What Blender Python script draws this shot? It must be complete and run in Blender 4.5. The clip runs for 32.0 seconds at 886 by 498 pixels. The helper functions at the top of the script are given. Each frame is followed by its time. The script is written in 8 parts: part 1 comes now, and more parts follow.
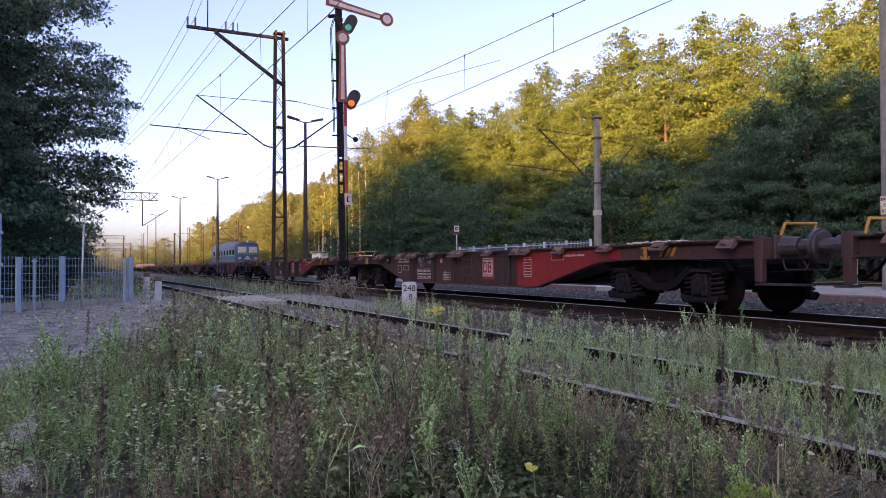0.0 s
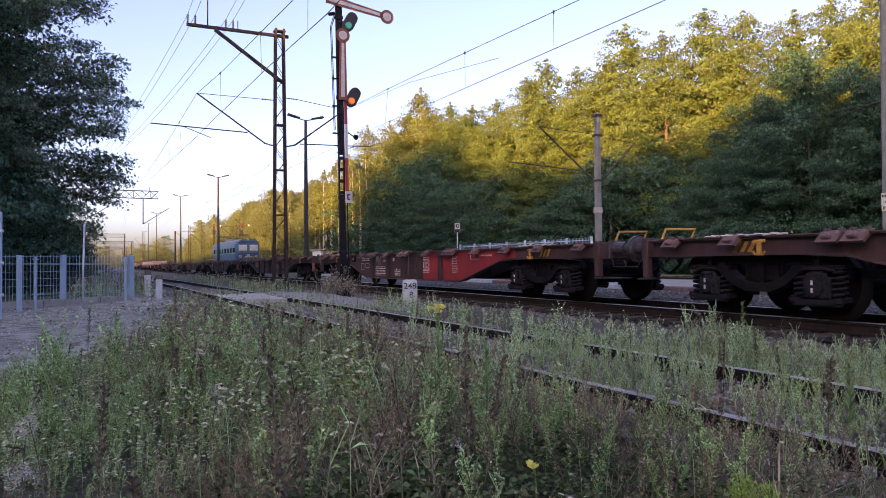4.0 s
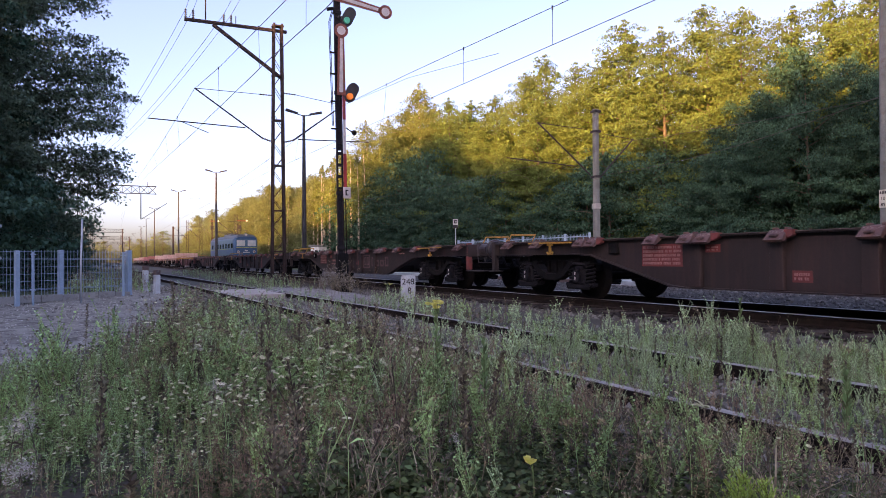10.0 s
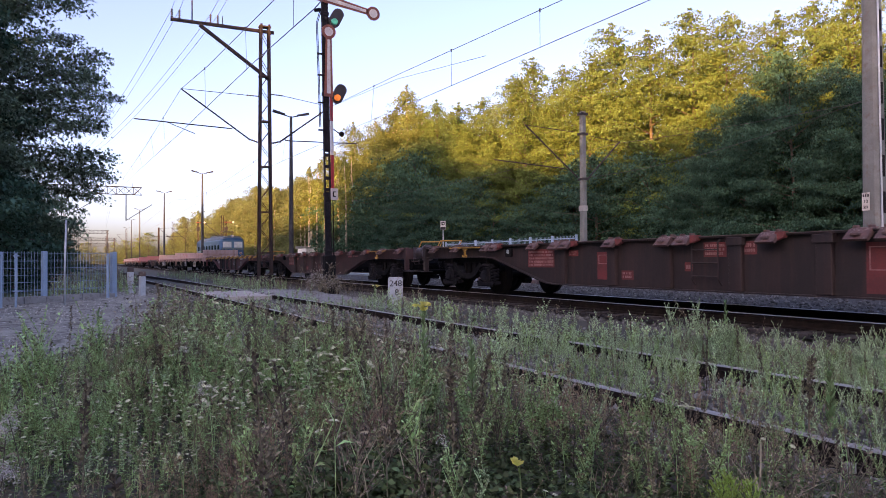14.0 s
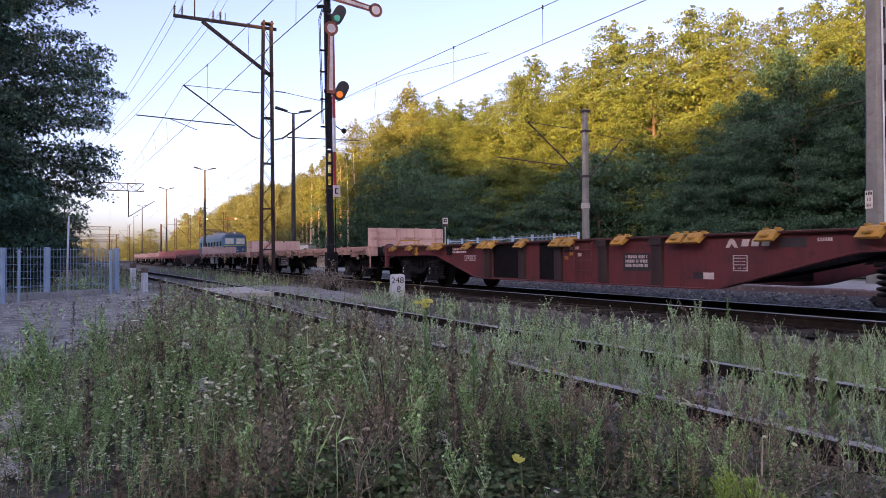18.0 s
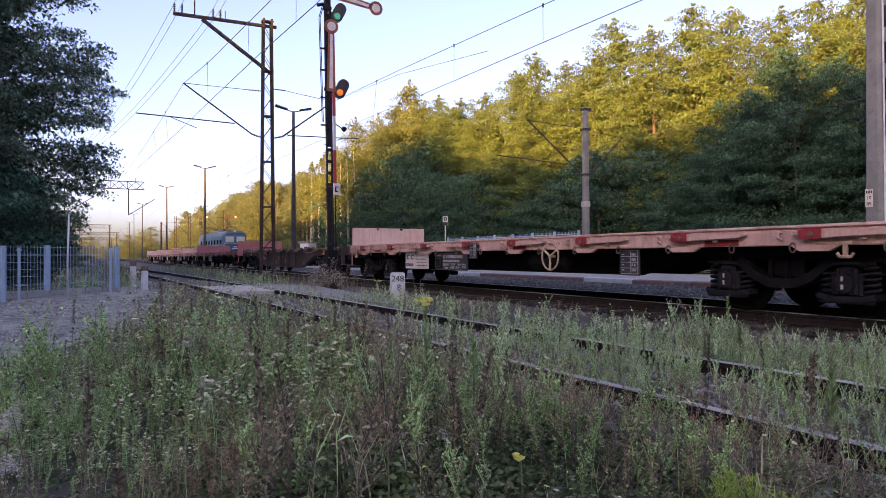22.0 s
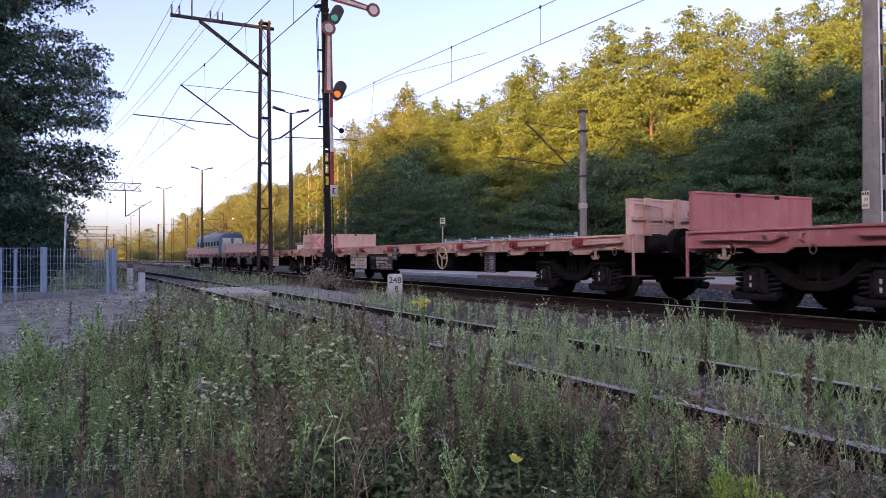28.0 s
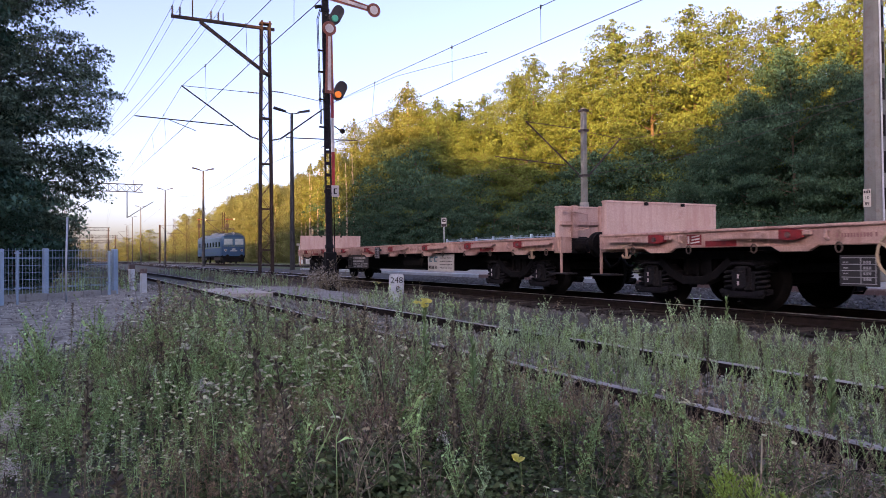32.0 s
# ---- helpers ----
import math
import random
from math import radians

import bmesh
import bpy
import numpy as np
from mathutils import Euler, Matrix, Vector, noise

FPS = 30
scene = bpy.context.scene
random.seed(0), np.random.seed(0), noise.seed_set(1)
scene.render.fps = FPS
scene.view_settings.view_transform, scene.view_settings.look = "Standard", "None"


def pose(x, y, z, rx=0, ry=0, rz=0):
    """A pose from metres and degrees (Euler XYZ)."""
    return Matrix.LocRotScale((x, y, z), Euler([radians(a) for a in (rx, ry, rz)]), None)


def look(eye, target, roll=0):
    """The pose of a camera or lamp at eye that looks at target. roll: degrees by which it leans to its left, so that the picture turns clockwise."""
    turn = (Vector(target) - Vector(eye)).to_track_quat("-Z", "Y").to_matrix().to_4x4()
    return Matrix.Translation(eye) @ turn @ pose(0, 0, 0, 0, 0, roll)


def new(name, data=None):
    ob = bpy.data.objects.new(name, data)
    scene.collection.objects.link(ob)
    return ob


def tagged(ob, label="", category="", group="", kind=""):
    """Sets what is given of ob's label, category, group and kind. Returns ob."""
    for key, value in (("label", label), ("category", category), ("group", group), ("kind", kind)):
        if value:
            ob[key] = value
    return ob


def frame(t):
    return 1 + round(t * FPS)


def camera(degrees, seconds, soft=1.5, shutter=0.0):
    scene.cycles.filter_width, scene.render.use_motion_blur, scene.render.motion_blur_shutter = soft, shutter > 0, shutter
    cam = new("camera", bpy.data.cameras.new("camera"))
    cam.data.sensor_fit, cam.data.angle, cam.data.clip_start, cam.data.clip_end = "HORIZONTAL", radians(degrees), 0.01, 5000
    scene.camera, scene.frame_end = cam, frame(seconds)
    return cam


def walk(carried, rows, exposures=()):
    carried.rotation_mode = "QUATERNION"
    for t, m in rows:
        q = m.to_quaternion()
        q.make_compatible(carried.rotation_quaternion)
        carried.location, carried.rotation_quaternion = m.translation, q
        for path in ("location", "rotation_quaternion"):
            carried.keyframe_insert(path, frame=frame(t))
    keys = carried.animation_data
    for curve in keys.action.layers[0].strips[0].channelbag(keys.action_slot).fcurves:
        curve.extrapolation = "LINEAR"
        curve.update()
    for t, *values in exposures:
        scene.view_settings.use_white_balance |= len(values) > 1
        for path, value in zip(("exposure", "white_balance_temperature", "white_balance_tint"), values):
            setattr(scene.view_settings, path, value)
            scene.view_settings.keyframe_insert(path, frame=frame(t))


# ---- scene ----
cam = camera(64.97, 32.0, soft=0.55, shutter=0.06)
EYE_Z = 0.805          # above the rail heads of the main track


def aim(turn, tilt, lean):
    """Pose of the standing camera: turn from the track's far end to the right, tilt up, lean."""
    return pose(0, 0, EYE_Z, 90 + tilt, 0, 90 - turn) @ pose(0, 0, 0, 0, 0, lean)


walk(cam, [
    (0.0, aim(25.90, 1.38, -0.40)),
    (1.0, aim(25.83, 1.31, -0.39)),
    (2.0, aim(25.83, 1.26, -0.42)),
    (3.0, aim(25.82, 1.23, -0.47)),
    (3.5, aim(25.84, 1.22, -0.50)),
    (5.5, aim(25.80, 1.03, -0.49)),
    (6.0, aim(25.76, 0.99, -0.49)),
    (7.0, aim(25.73, 0.91, -0.48)),
    (8.0, aim(25.73, 0.87, -0.49)),
    (9.0, aim(25.79, 0.85, -0.45)),
    (10.0, aim(25.99, 0.84, -0.41)),
    (11.0, aim(26.28, 0.91, -0.39)),
    (12.0, aim(26.61, 0.91, -0.42)),
    (13.0, aim(26.88, 0.95, -0.45)),
    (14.0, aim(27.02, 0.98, -0.35)),
    (14.5, aim(27.03, 0.95, -0.34)),
    (16.5, aim(26.91, 0.82, -0.22)),
    (17.0, aim(26.87, 0.79, -0.19)),
    (18.0, aim(26.85, 0.74, -0.21)),
    (19.0, aim(26.83, 0.69, -0.24)),
    (20.0, aim(26.83, 0.63, -0.25)),
    (21.0, aim(26.83, 0.59, -0.24)),
    (22.0, aim(26.84, 0.60, -0.18)),
    (23.0, aim(26.90, 0.67, -0.16)),
    (24.0, aim(26.96, 0.74, -0.13)),
    (25.0, aim(27.06, 0.80, -0.11)),
    (25.5, aim(27.11, 0.80, -0.10)),
    (27.5, aim(27.07, 0.78, -0.16)),
    (28.0, aim(27.05, 0.73, -0.19)),
    (29.0, aim(26.98, 0.65, -0.23)),
    (30.0, aim(26.91, 0.58, -0.25)),
    (31.0, aim(26.90, 0.65, -0.28)),
    (32.0, aim(26.94, 0.72, -0.41)),
], exposures=[(0.0, 2.24, 7050, 43), (32.0, 2.24, 7050, 43)])

# ---- light ----
SUN_EL, SUN_AZ = radians(8.0), Vector((0.5, -0.866, 0.0))
world = bpy.data.worlds.new("evening_sky")
scene.world = world
world.use_nodes = True
wn = world.node_tree.nodes
sky = wn.new("ShaderNodeTexSky")
sky.sky_type = "NISHITA"
sky.sun_disc = False
sky.sun_elevation = SUN_EL
sky.sun_rotation = math.atan2(SUN_AZ.x, SUN_AZ.y)
sky.air_density, sky.dust_density, sky.ozone_density = 0.63, 3.0, 1.5
wn["Background"].inputs[1].default_value = 0.146
world.node_tree.links.new(sky.outputs[0], wn["Background"].inputs[0])
sun_data = bpy.data.lights.new("sun", "SUN")
sun_data.energy, sun_data.angle, sun_data.color = 4.3, radians(0.6), (1.0, 0.575, 0.15)
sun = new("sun", sun_data)
sun.matrix_world = look((0, 0, 30), Vector((0, 0, 30)) - Vector((SUN_AZ.x, SUN_AZ.y, math.tan(SUN_EL))))

# ---- materials ----
def mat(name, base, second=None, rough=0.7, metal=0.0, scale=6.0, fine=60.0, bump=0.15, amount=0.5, spread=0.0, dirt=None, dirt_amt=0.0, see=0.0, streak=None):
    """A weathered surface: two tones mixed at a coarse scale, grain at a fine one, a stain tone, relief."""
    m = bpy.data.materials.new(name)
    m.use_nodes = True
    n, l = m.node_tree.nodes, m.node_tree.links
    b = n["Principled BSDF"]
    tc = n.new("ShaderNodeTexCoord")
    big, small = n.new("ShaderNodeTexNoise"), n.new("ShaderNodeTexNoise")
    big.inputs["Scale"].default_value, big.inputs["Detail"].default_value = scale, 6
    small.inputs["Scale"].default_value, small.inputs["Detail"].default_value = fine, 3
    l.new(tc.outputs["Object"], big.inputs["Vector"])
    l.new(tc.outputs["Object"], small.inputs["Vector"])
    second = second or tuple(c * 0.6 for c in base)
    mix = n.new("ShaderNodeMix")
    mix.data_type = "RGBA"
    mix.inputs[6].default_value, mix.inputs[7].default_value = (*base, 1), (*second, 1)
    ramp = n.new("ShaderNodeValToRGB")
    ramp.color_ramp.elements[0].position, ramp.color_ramp.elements[1].position = 0.5 - amount * 0.35, 0.5 + amount * 0.35
    l.new(big.outputs[0], ramp.inputs[0])
    l.new(ramp.outputs[0], mix.inputs[0])
    out = mix.outputs[2]
    grain = n.new("ShaderNodeMix")
    grain.data_type, grain.blend_type = "RGBA", "OVERLAY"
    grain.inputs[0].default_value = 0.35
    l.new(out, grain.inputs[6])
    l.new(small.outputs[0], grain.inputs[7])
    out = grain.outputs[2]
    if dirt:
        st = n.new("ShaderNodeTexNoise")
        st.inputs["Scale"].default_value, st.inputs["Detail"].default_value, st.inputs["Roughness"].default_value = scale * 2.7, 8, 0.7
        l.new(tc.outputs["Object"], st.inputs["Vector"])
        sr = n.new("ShaderNodeValToRGB")
        sr.color_ramp.elements[0].position, sr.color_ramp.elements[1].position = 0.62 - dirt_amt * 0.3, 0.72 - dirt_amt * 0.2
        l.new(st.outputs[0], sr.inputs[0])
        dm = n.new("ShaderNodeMix")
        dm.data_type = "RGBA"
        dm.inputs[7].default_value = (*dirt, 1)
        l.new(sr.outputs[0], dm.inputs[0])
        l.new(out, dm.inputs[6])
        out = dm.outputs[2]
    if streak:
        # grime run down the sides, long in height and short along the wagon
        mp, sn, sr2, sm = n.new("ShaderNodeMapping"), n.new("ShaderNodeTexNoise"), n.new("ShaderNodeValToRGB"), n.new("ShaderNodeMix")
        mp.inputs["Scale"].default_value = (5.0, 5.0, 0.5)
        sn.inputs["Scale"].default_value, sn.inputs["Detail"].default_value, sn.inputs["Roughness"].default_value = 1.6, 7, 0.65
        sr2.color_ramp.elements[0].position, sr2.color_ramp.elements[1].position = 0.46, 0.74
        l.new(tc.outputs["Object"], mp.inputs["Vector"])
        l.new(mp.outputs[0], sn.inputs["Vector"])
        l.new(sn.outputs[0], sr2.inputs[0])
        sm.data_type = "RGBA"
        sm.inputs[7].default_value = (*streak, 1)
        l.new(sr2.outputs[0], sm.inputs[0])
        l.new(out, sm.inputs[6])
        out = sm.outputs[2]
    if spread:
        isl, hsv = n.new("ShaderNodeNewGeometry"), n.new("ShaderNodeHueSaturation")
        mr, mh = n.new("ShaderNodeMapRange"), n.new("ShaderNodeMapRange")
        mr.inputs[3].default_value, mr.inputs[4].default_value = 1 - spread, 1 + spread
        mh.inputs[3].default_value, mh.inputs[4].default_value = 0.5 - spread * 0.06, 0.5 + spread * 0.06
        l.new(isl.outputs["Random Per Island"], mr.inputs[0])
        l.new(isl.outputs["Random Per Island"], mh.inputs[0])
        l.new(mr.outputs[0], hsv.inputs["Value"])
        l.new(mh.outputs[0], hsv.inputs["Hue"])
        l.new(out, hsv.inputs["Color"])
        out = hsv.outputs[0]
    l.new(out, b.inputs["Base Color"])
    b.inputs["Metallic"].default_value = metal
    rr = n.new("ShaderNodeMapRange")
    rr.inputs[3].default_value, rr.inputs[4].default_value = max(0.05, rough - 0.15), min(1, rough + 0.15)
    l.new(small.outputs[0], rr.inputs[0])
    l.new(rr.outputs[0], b.inputs["Roughness"])
    if bump:
        bp = n.new("ShaderNodeBump")
        bp.inputs["Strength"].default_value, bp.inputs["Distance"].default_value = bump, 0.02
        l.new(small.outputs[0], bp.inputs["Height"])
        l.new(bp.outputs[0], b.inputs["Normal"])
    if see:
        b.inputs["Specular IOR Level"].default_value = 0.12
        tr, ms = n.new("ShaderNodeBsdfTranslucent"), n.new("ShaderNodeMixShader")
        ms.inputs[0].default_value = see
        l.new(out, tr.inputs[0])
        l.new(b.outputs[0], ms.inputs[1])
        l.new(tr.outputs[0], ms.inputs[2])
        l.new(ms.outputs[0], n["Material Output"].inputs[0])
    return m


def glow(name, colour, strength):
    m = bpy.data.materials.new(name)
    m.use_nodes = True
    b = m.node_tree.nodes["Principled BSDF"]
    b.inputs["Base Color"].default_value = (*colour, 1)
    b.inputs["Emission Color"].default_value, b.inputs["Emission Strength"].default_value = (*colour, 1), strength
    return m


M_GROUND = mat("earth_and_grass", (0.078, 0.080, 0.062), (0.045, 0.050, 0.035), 0.95, 0, 0.7, 14, 0.6, 0.5, 0, (0.08, 0.07, 0.056), 0.4)
M_DIRT = mat("trodden_dirt", (0.355, 0.365, 0.315), (0.205, 0.212, 0.182), 0.95, 0, 1.4, 55, 0.9, 0.55, 0, (0.10, 0.098, 0.082), 0.50)
M_GRAVELBED = mat("gravel_bed", (0.104, 0.098, 0.088), (0.055, 0.052, 0.046), 0.9, 0, 3.0, 45, 0.9, 0.6)
M_STONE = mat("ballast_stone", (0.225, 0.222, 0.205), (0.112, 0.109, 0.10), 0.9, 0, 9, 60, 0.4, 0.6, 0.5)
# Rust darkened in colour to carry the shadow on the rail's side.
M_RAIL = mat("rusty_shade_dark_rail_side", (0.030, 0.022, 0.019), (0.016, 0.013, 0.012), 0.9, 0.1, 8, 90, 0.3, 0.6)
M_RAILTOP = mat("polished_rail_head", (0.80, 0.80, 0.80), (0.66, 0.64, 0.62), 0.5, 1.0, 2, 60, 0.02, 0.5)
M_RAILTOP_DULL = mat("worn_rail_head", (0.36, 0.36, 0.33), (0.17, 0.155, 0.135), 0.5, 0.3, 1.2, 70, 0.08, 0.4)
M_SLEEPER = mat("oiled_wood_sleeper", (0.07, 0.055, 0.045), (0.035, 0.028, 0.024), 0.9, 0, 4, 70, 0.5, 0.6)
M_CONC = mat("weathered_concrete", (0.168, 0.187, 0.182), (0.108, 0.12, 0.116), 0.9, 0, 2.5, 50, 0.3, 0.6, 0, (0.12, 0.11, 0.10), 0.3)
M_CONCPALE = mat("pale_concrete", (0.34, 0.345, 0.33), (0.245, 0.25, 0.24), 0.9, 0, 2, 50, 0.3, 0.6, 0, (0.15, 0.145, 0.13), 0.25)
M_KERBRED = mat("faded_red_paint", (0.20, 0.115, 0.10), (0.15, 0.12, 0.11), 0.85, 0, 4, 50, 0.2, 0.6, 0, (0.3, 0.27, 0.25), 0.3)
M_POSTHEAD = mat("flaked_red_brown_paint", (0.13, 0.085, 0.072), (0.10, 0.08, 0.072), 0.85, 0, 6, 50, 0.2, 0.6, 0, (0.2, 0.19, 0.175), 0.25)
M_KERBWHITE = mat("faded_white_paint", (0.53, 0.61, 0.64), (0.37, 0.42, 0.44), 0.85, 0, 4, 50, 0.2, 0.6)
M_BROWN = mat("dark_red_brown_wagon_paint", (0.066, 0.030, 0.0295), (0.041, 0.021, 0.0215), 0.66, 0, 0.9, 40, 0.12, 0.7, 0, (0.026, 0.019, 0.019), 0.35, streak=(0.024, 0.017, 0.017))
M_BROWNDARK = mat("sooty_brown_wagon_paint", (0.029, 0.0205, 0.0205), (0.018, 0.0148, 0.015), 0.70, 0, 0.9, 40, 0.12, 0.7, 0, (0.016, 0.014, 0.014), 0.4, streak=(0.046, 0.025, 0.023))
M_OXRED = mat("oxide_red_wagon_paint", (0.150, 0.030, 0.034), (0.105, 0.025, 0.028), 0.62, 0, 0.8, 40, 0.1, 0.7, 0, (0.05, 0.025, 0.024), 0.3, streak=(0.06, 0.024, 0.022))
M_RED = mat("bright_red_wagon_paint", (0.32, 0.020, 0.024), (0.21, 0.017, 0.020), 0.6, 0, 1.2, 40, 0.1, 0.6, 0, (0.10, 0.025, 0.025), 0.2, streak=(0.13, 0.018, 0.020))
M_PINK = mat("faded_pink_wagon_paint", (0.57, 0.395, 0.335), (0.46, 0.30, 0.255), 0.8, 0, 1.1, 45, 0.15, 0.6, 0, (0.26, 0.15, 0.12), 0.3, streak=(0.38, 0.22, 0.175))
M_PINKPALE = mat("bleached_pink_board_paint", (0.62, 0.47, 0.42), (0.52, 0.37, 0.32), 0.8, 0, 0.9, 45, 0.12, 0.6, 0, (0.42, 0.24, 0.20), 0.15, streak=(0.46, 0.28, 0.24))
M_RING = mat("rusty_lashing_steel", (0.16, 0.125, 0.10), (0.08, 0.055, 0.045), 0.7, 0.2, 9, 60, 0.2)
M_PINKDEEP = mat("strong_pink_wagon_paint", (0.44, 0.185, 0.18), (0.33, 0.125, 0.125), 0.75, 0, 1.1, 45, 0.15, 0.6, 0, (0.42, 0.24, 0.23), 0.2, streak=(0.36, 0.10, 0.11))
M_BLACK = mat("sooty_black_steel", (0.009, 0.009, 0.010), (0.005, 0.005, 0.006), 0.75, 0.1, 3, 50, 0.2, 0.6, 0, (0.015, 0.013, 0.012), 0.3)
M_STEEL = mat("dark_grey_steel", (0.040, 0.039, 0.043), (0.022, 0.021, 0.024), 0.65, 0.3, 4, 50, 0.15, 0.6, 0, (0.045, 0.032, 0.026), 0.3)
M_BUFFER = mat("greased_buffer_steel", (0.12, 0.115, 0.125), (0.06, 0.055, 0.06), 0.45, 0.6, 5, 50, 0.1, 0.6, 0, (0.09, 0.05, 0.035), 0.3)
M_YELLOW = mat("chipped_yellow_paint", (0.47, 0.25, 0.033), (0.33, 0.18, 0.035), 0.6, 0, 6, 60, 0.1, 0.6, 0, (0.10, 0.06, 0.03), 0.25)
M_LIGHTRED = mat("weathered_light_red_paint", (0.20, 0.040, 0.040), (0.12, 0.032, 0.032), 0.7, 0, 4, 50, 0.1)
M_BRICKRED = mat("rusty_lock_bracket_paint", (0.145, 0.076, 0.066), (0.085, 0.052, 0.047), 0.7, 0, 7, 60, 0.2, 0.5, 0, (0.26, 0.22, 0.20), 0.15)
M_WHITE = mat("dusty_white_lettering", (0.62, 0.58, 0.56), (0.42, 0.38, 0.37), 0.8, 0, 5, 60, 0.05)
M_LETTER = mat("faded_pinkish_lettering", (0.40, 0.21, 0.195), (0.25, 0.13, 0.12), 0.8, 0, 5, 60, 0.05)
M_FADED = mat("barely_legible_lettering", (0.15, 0.10, 0.10), (0.09, 0.06, 0.06), 0.8, 0, 4, 60, 0.05)
M_DARKSIGN = mat("black_sign_board", (0.035, 0.038, 0.042), (0.02, 0.021, 0.024), 0.6, 0, 3, 50, 0.1)
M_TEAL = mat("blue_green_sign_paint", (0.06, 0.17, 0.22), None, 0.6, 0, 4, 50, 0.05)
M_WHITEBOARD = mat("dirty_white_sign_board", (0.56, 0.56, 0.52), (0.42, 0.41, 0.36), 0.7, 0, 3, 50, 0.1, 0.6, 0, (0.28, 0.25, 0.2), 0.2)
M_RUSTMAST = mat("rusty_mast_steel", (0.044, 0.027, 0.024), (0.026, 0.019, 0.018), 0.85, 0.2, 3, 50, 0.3, 0.6, 0, (0.016, 0.014, 0.014), 0.3)
M_SEMARED = mat("signal_red_enamel", (0.185, 0.050, 0.028), (0.13, 0.038, 0.025), 0.6, 0, 5, 50, 0.05, 0.5, 0, (0.09, 0.035, 0.03), 0.25)
M_SEMAWHITE = mat("signal_white_enamel", (0.44, 0.44, 0.45), (0.32, 0.32, 0.33), 0.6, 0, 5, 50, 0.05, 0.6, 0, (0.2, 0.17, 0.15), 0.15)
M_LAMPGREY = mat("grey_painted_steel", (0.050, 0.053, 0.055), (0.034, 0.036, 0.038), 0.75, 0.1, 4, 50, 0.08)
M_GALV = mat("galvanised_steel", (0.46, 0.52, 0.56), (0.36, 0.41, 0.45), 0.55, 0.35, 5, 60, 0.08)
M_FENCE = mat("pale_blue_grey_fence_coating", (0.29, 0.43, 0.56), (0.23, 0.35, 0.46), 0.6, 0.1, 4, 60, 0.08)
M_WIRE = mat("tarnished_copper_wire", (0.085, 0.08, 0.082), None, 0.6, 0.4, 3, 40, 0)
M_INSUL = mat("brown_porcelain", (0.05, 0.024, 0.018), None, 0.3, 0, 3, 40, 0)
M_BARK = mat("grey_brown_bark", (0.11, 0.09, 0.07), (0.06, 0.05, 0.04), 0.95, 0, 3, 25, 0.8, 0.6)
M_BIRCH = mat("pale_birch_bark", (0.40, 0.36, 0.30), (0.24, 0.20, 0.16), 0.9, 0, 2, 14, 0.4, 0.6, 0, (0.06, 0.05, 0.045), 0.25)
M_LEAF_A = mat("alder_leaves", (0.112, 0.160, 0.040), (0.078, 0.118, 0.033), 0.85, 0, 0.25, 6, 0, 0.6, 0.4, see=0.14)
M_LEAF_B = mat("birch_leaves", (0.130, 0.162, 0.046), (0.095, 0.122, 0.035), 0.85, 0, 0.25, 6, 0, 0.6, 0.4, see=0.15)
# Duller than the near birch: distance haze is mixed into the leaf colour.
M_LEAF_FAR = mat("hazed_far_birch_leaves", (0.130, 0.158, 0.062), (0.082, 0.108, 0.045), 0.6, 0, 0.12, 3, 0, 0.6, 0.4, see=0.2)
M_LEAF_OAK = mat("oak_leaves", (0.115, 0.185, 0.11), (0.065, 0.115, 0.075), 0.7, 0, 0.25, 6, 0, 0.6, 0.65, see=0.2)
M_GOLDEN = mat("yellow_green_goldenrod", (0.38, 0.54, 0.13), (0.27, 0.40, 0.10), 0.7, 0, 4, 40, 0, 0.6, 0.4, see=0.4)
# Dark green deepened further so the leaves carry the lower wood's shade.
M_LEAF_C = mat("shade_deepened_leaves", (0.047, 0.110, 0.066), (0.022, 0.060, 0.040), 0.8, 0, 0.25, 6, 0, 0.6, 0.6, see=0.12)
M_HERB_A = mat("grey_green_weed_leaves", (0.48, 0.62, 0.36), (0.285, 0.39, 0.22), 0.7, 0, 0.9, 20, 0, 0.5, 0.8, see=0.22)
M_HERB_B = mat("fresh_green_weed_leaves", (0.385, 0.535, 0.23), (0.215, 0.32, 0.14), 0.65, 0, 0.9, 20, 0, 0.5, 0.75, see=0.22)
M_HERB_C = mat("dark_green_bramble_leaves", (0.13, 0.18, 0.075), (0.06, 0.09, 0.042), 0.6, 0, 0.9, 20, 0, 0.5, 0.6, see=0.15)
M_PRIM = mat("deep_green_upright_leaves", (0.21, 0.34, 0.15), (0.13, 0.22, 0.095), 0.6, 0, 2, 30, 0, 0.5, 0.5, see=0.2)
M_DRY = mat("dried_brown_stalks", (0.21, 0.185, 0.122), (0.075, 0.063, 0.042), 0.9, 0, 1.5, 30, 0, 0.5, 0.65)
M_STRAW = mat("pale_straw_grass", (0.36, 0.30, 0.22), (0.20, 0.155, 0.12), 0.9, 0, 0.9, 30, 0, 0.5, 0.65, see=0.3)
M_UMBEL = mat("cream_flower_heads", (0.72, 0.74, 0.55), (0.52, 0.55, 0.36), 0.85, 0, 2, 40, 0, 0.6, 0.4, see=0.3)
M_FLUFF = mat("grey_seed_fluff", (0.62, 0.60, 0.55), (0.46, 0.44, 0.40), 0.9, 0, 2, 40, 0, 0.6, 0.3, see=0.3)
M_RUST = mat("rusty_dead_panicles", (0.44, 0.325, 0.225), (0.26, 0.185, 0.13), 0.9, 0, 1.5, 30, 0, 0.5, 0.5, see=0.25)
M_NEST = mat("olive_brown_seed_heads", (0.34, 0.32, 0.18), (0.20, 0.15, 0.09), 0.9, 0, 3, 30, 0, 0.6, 0.5)
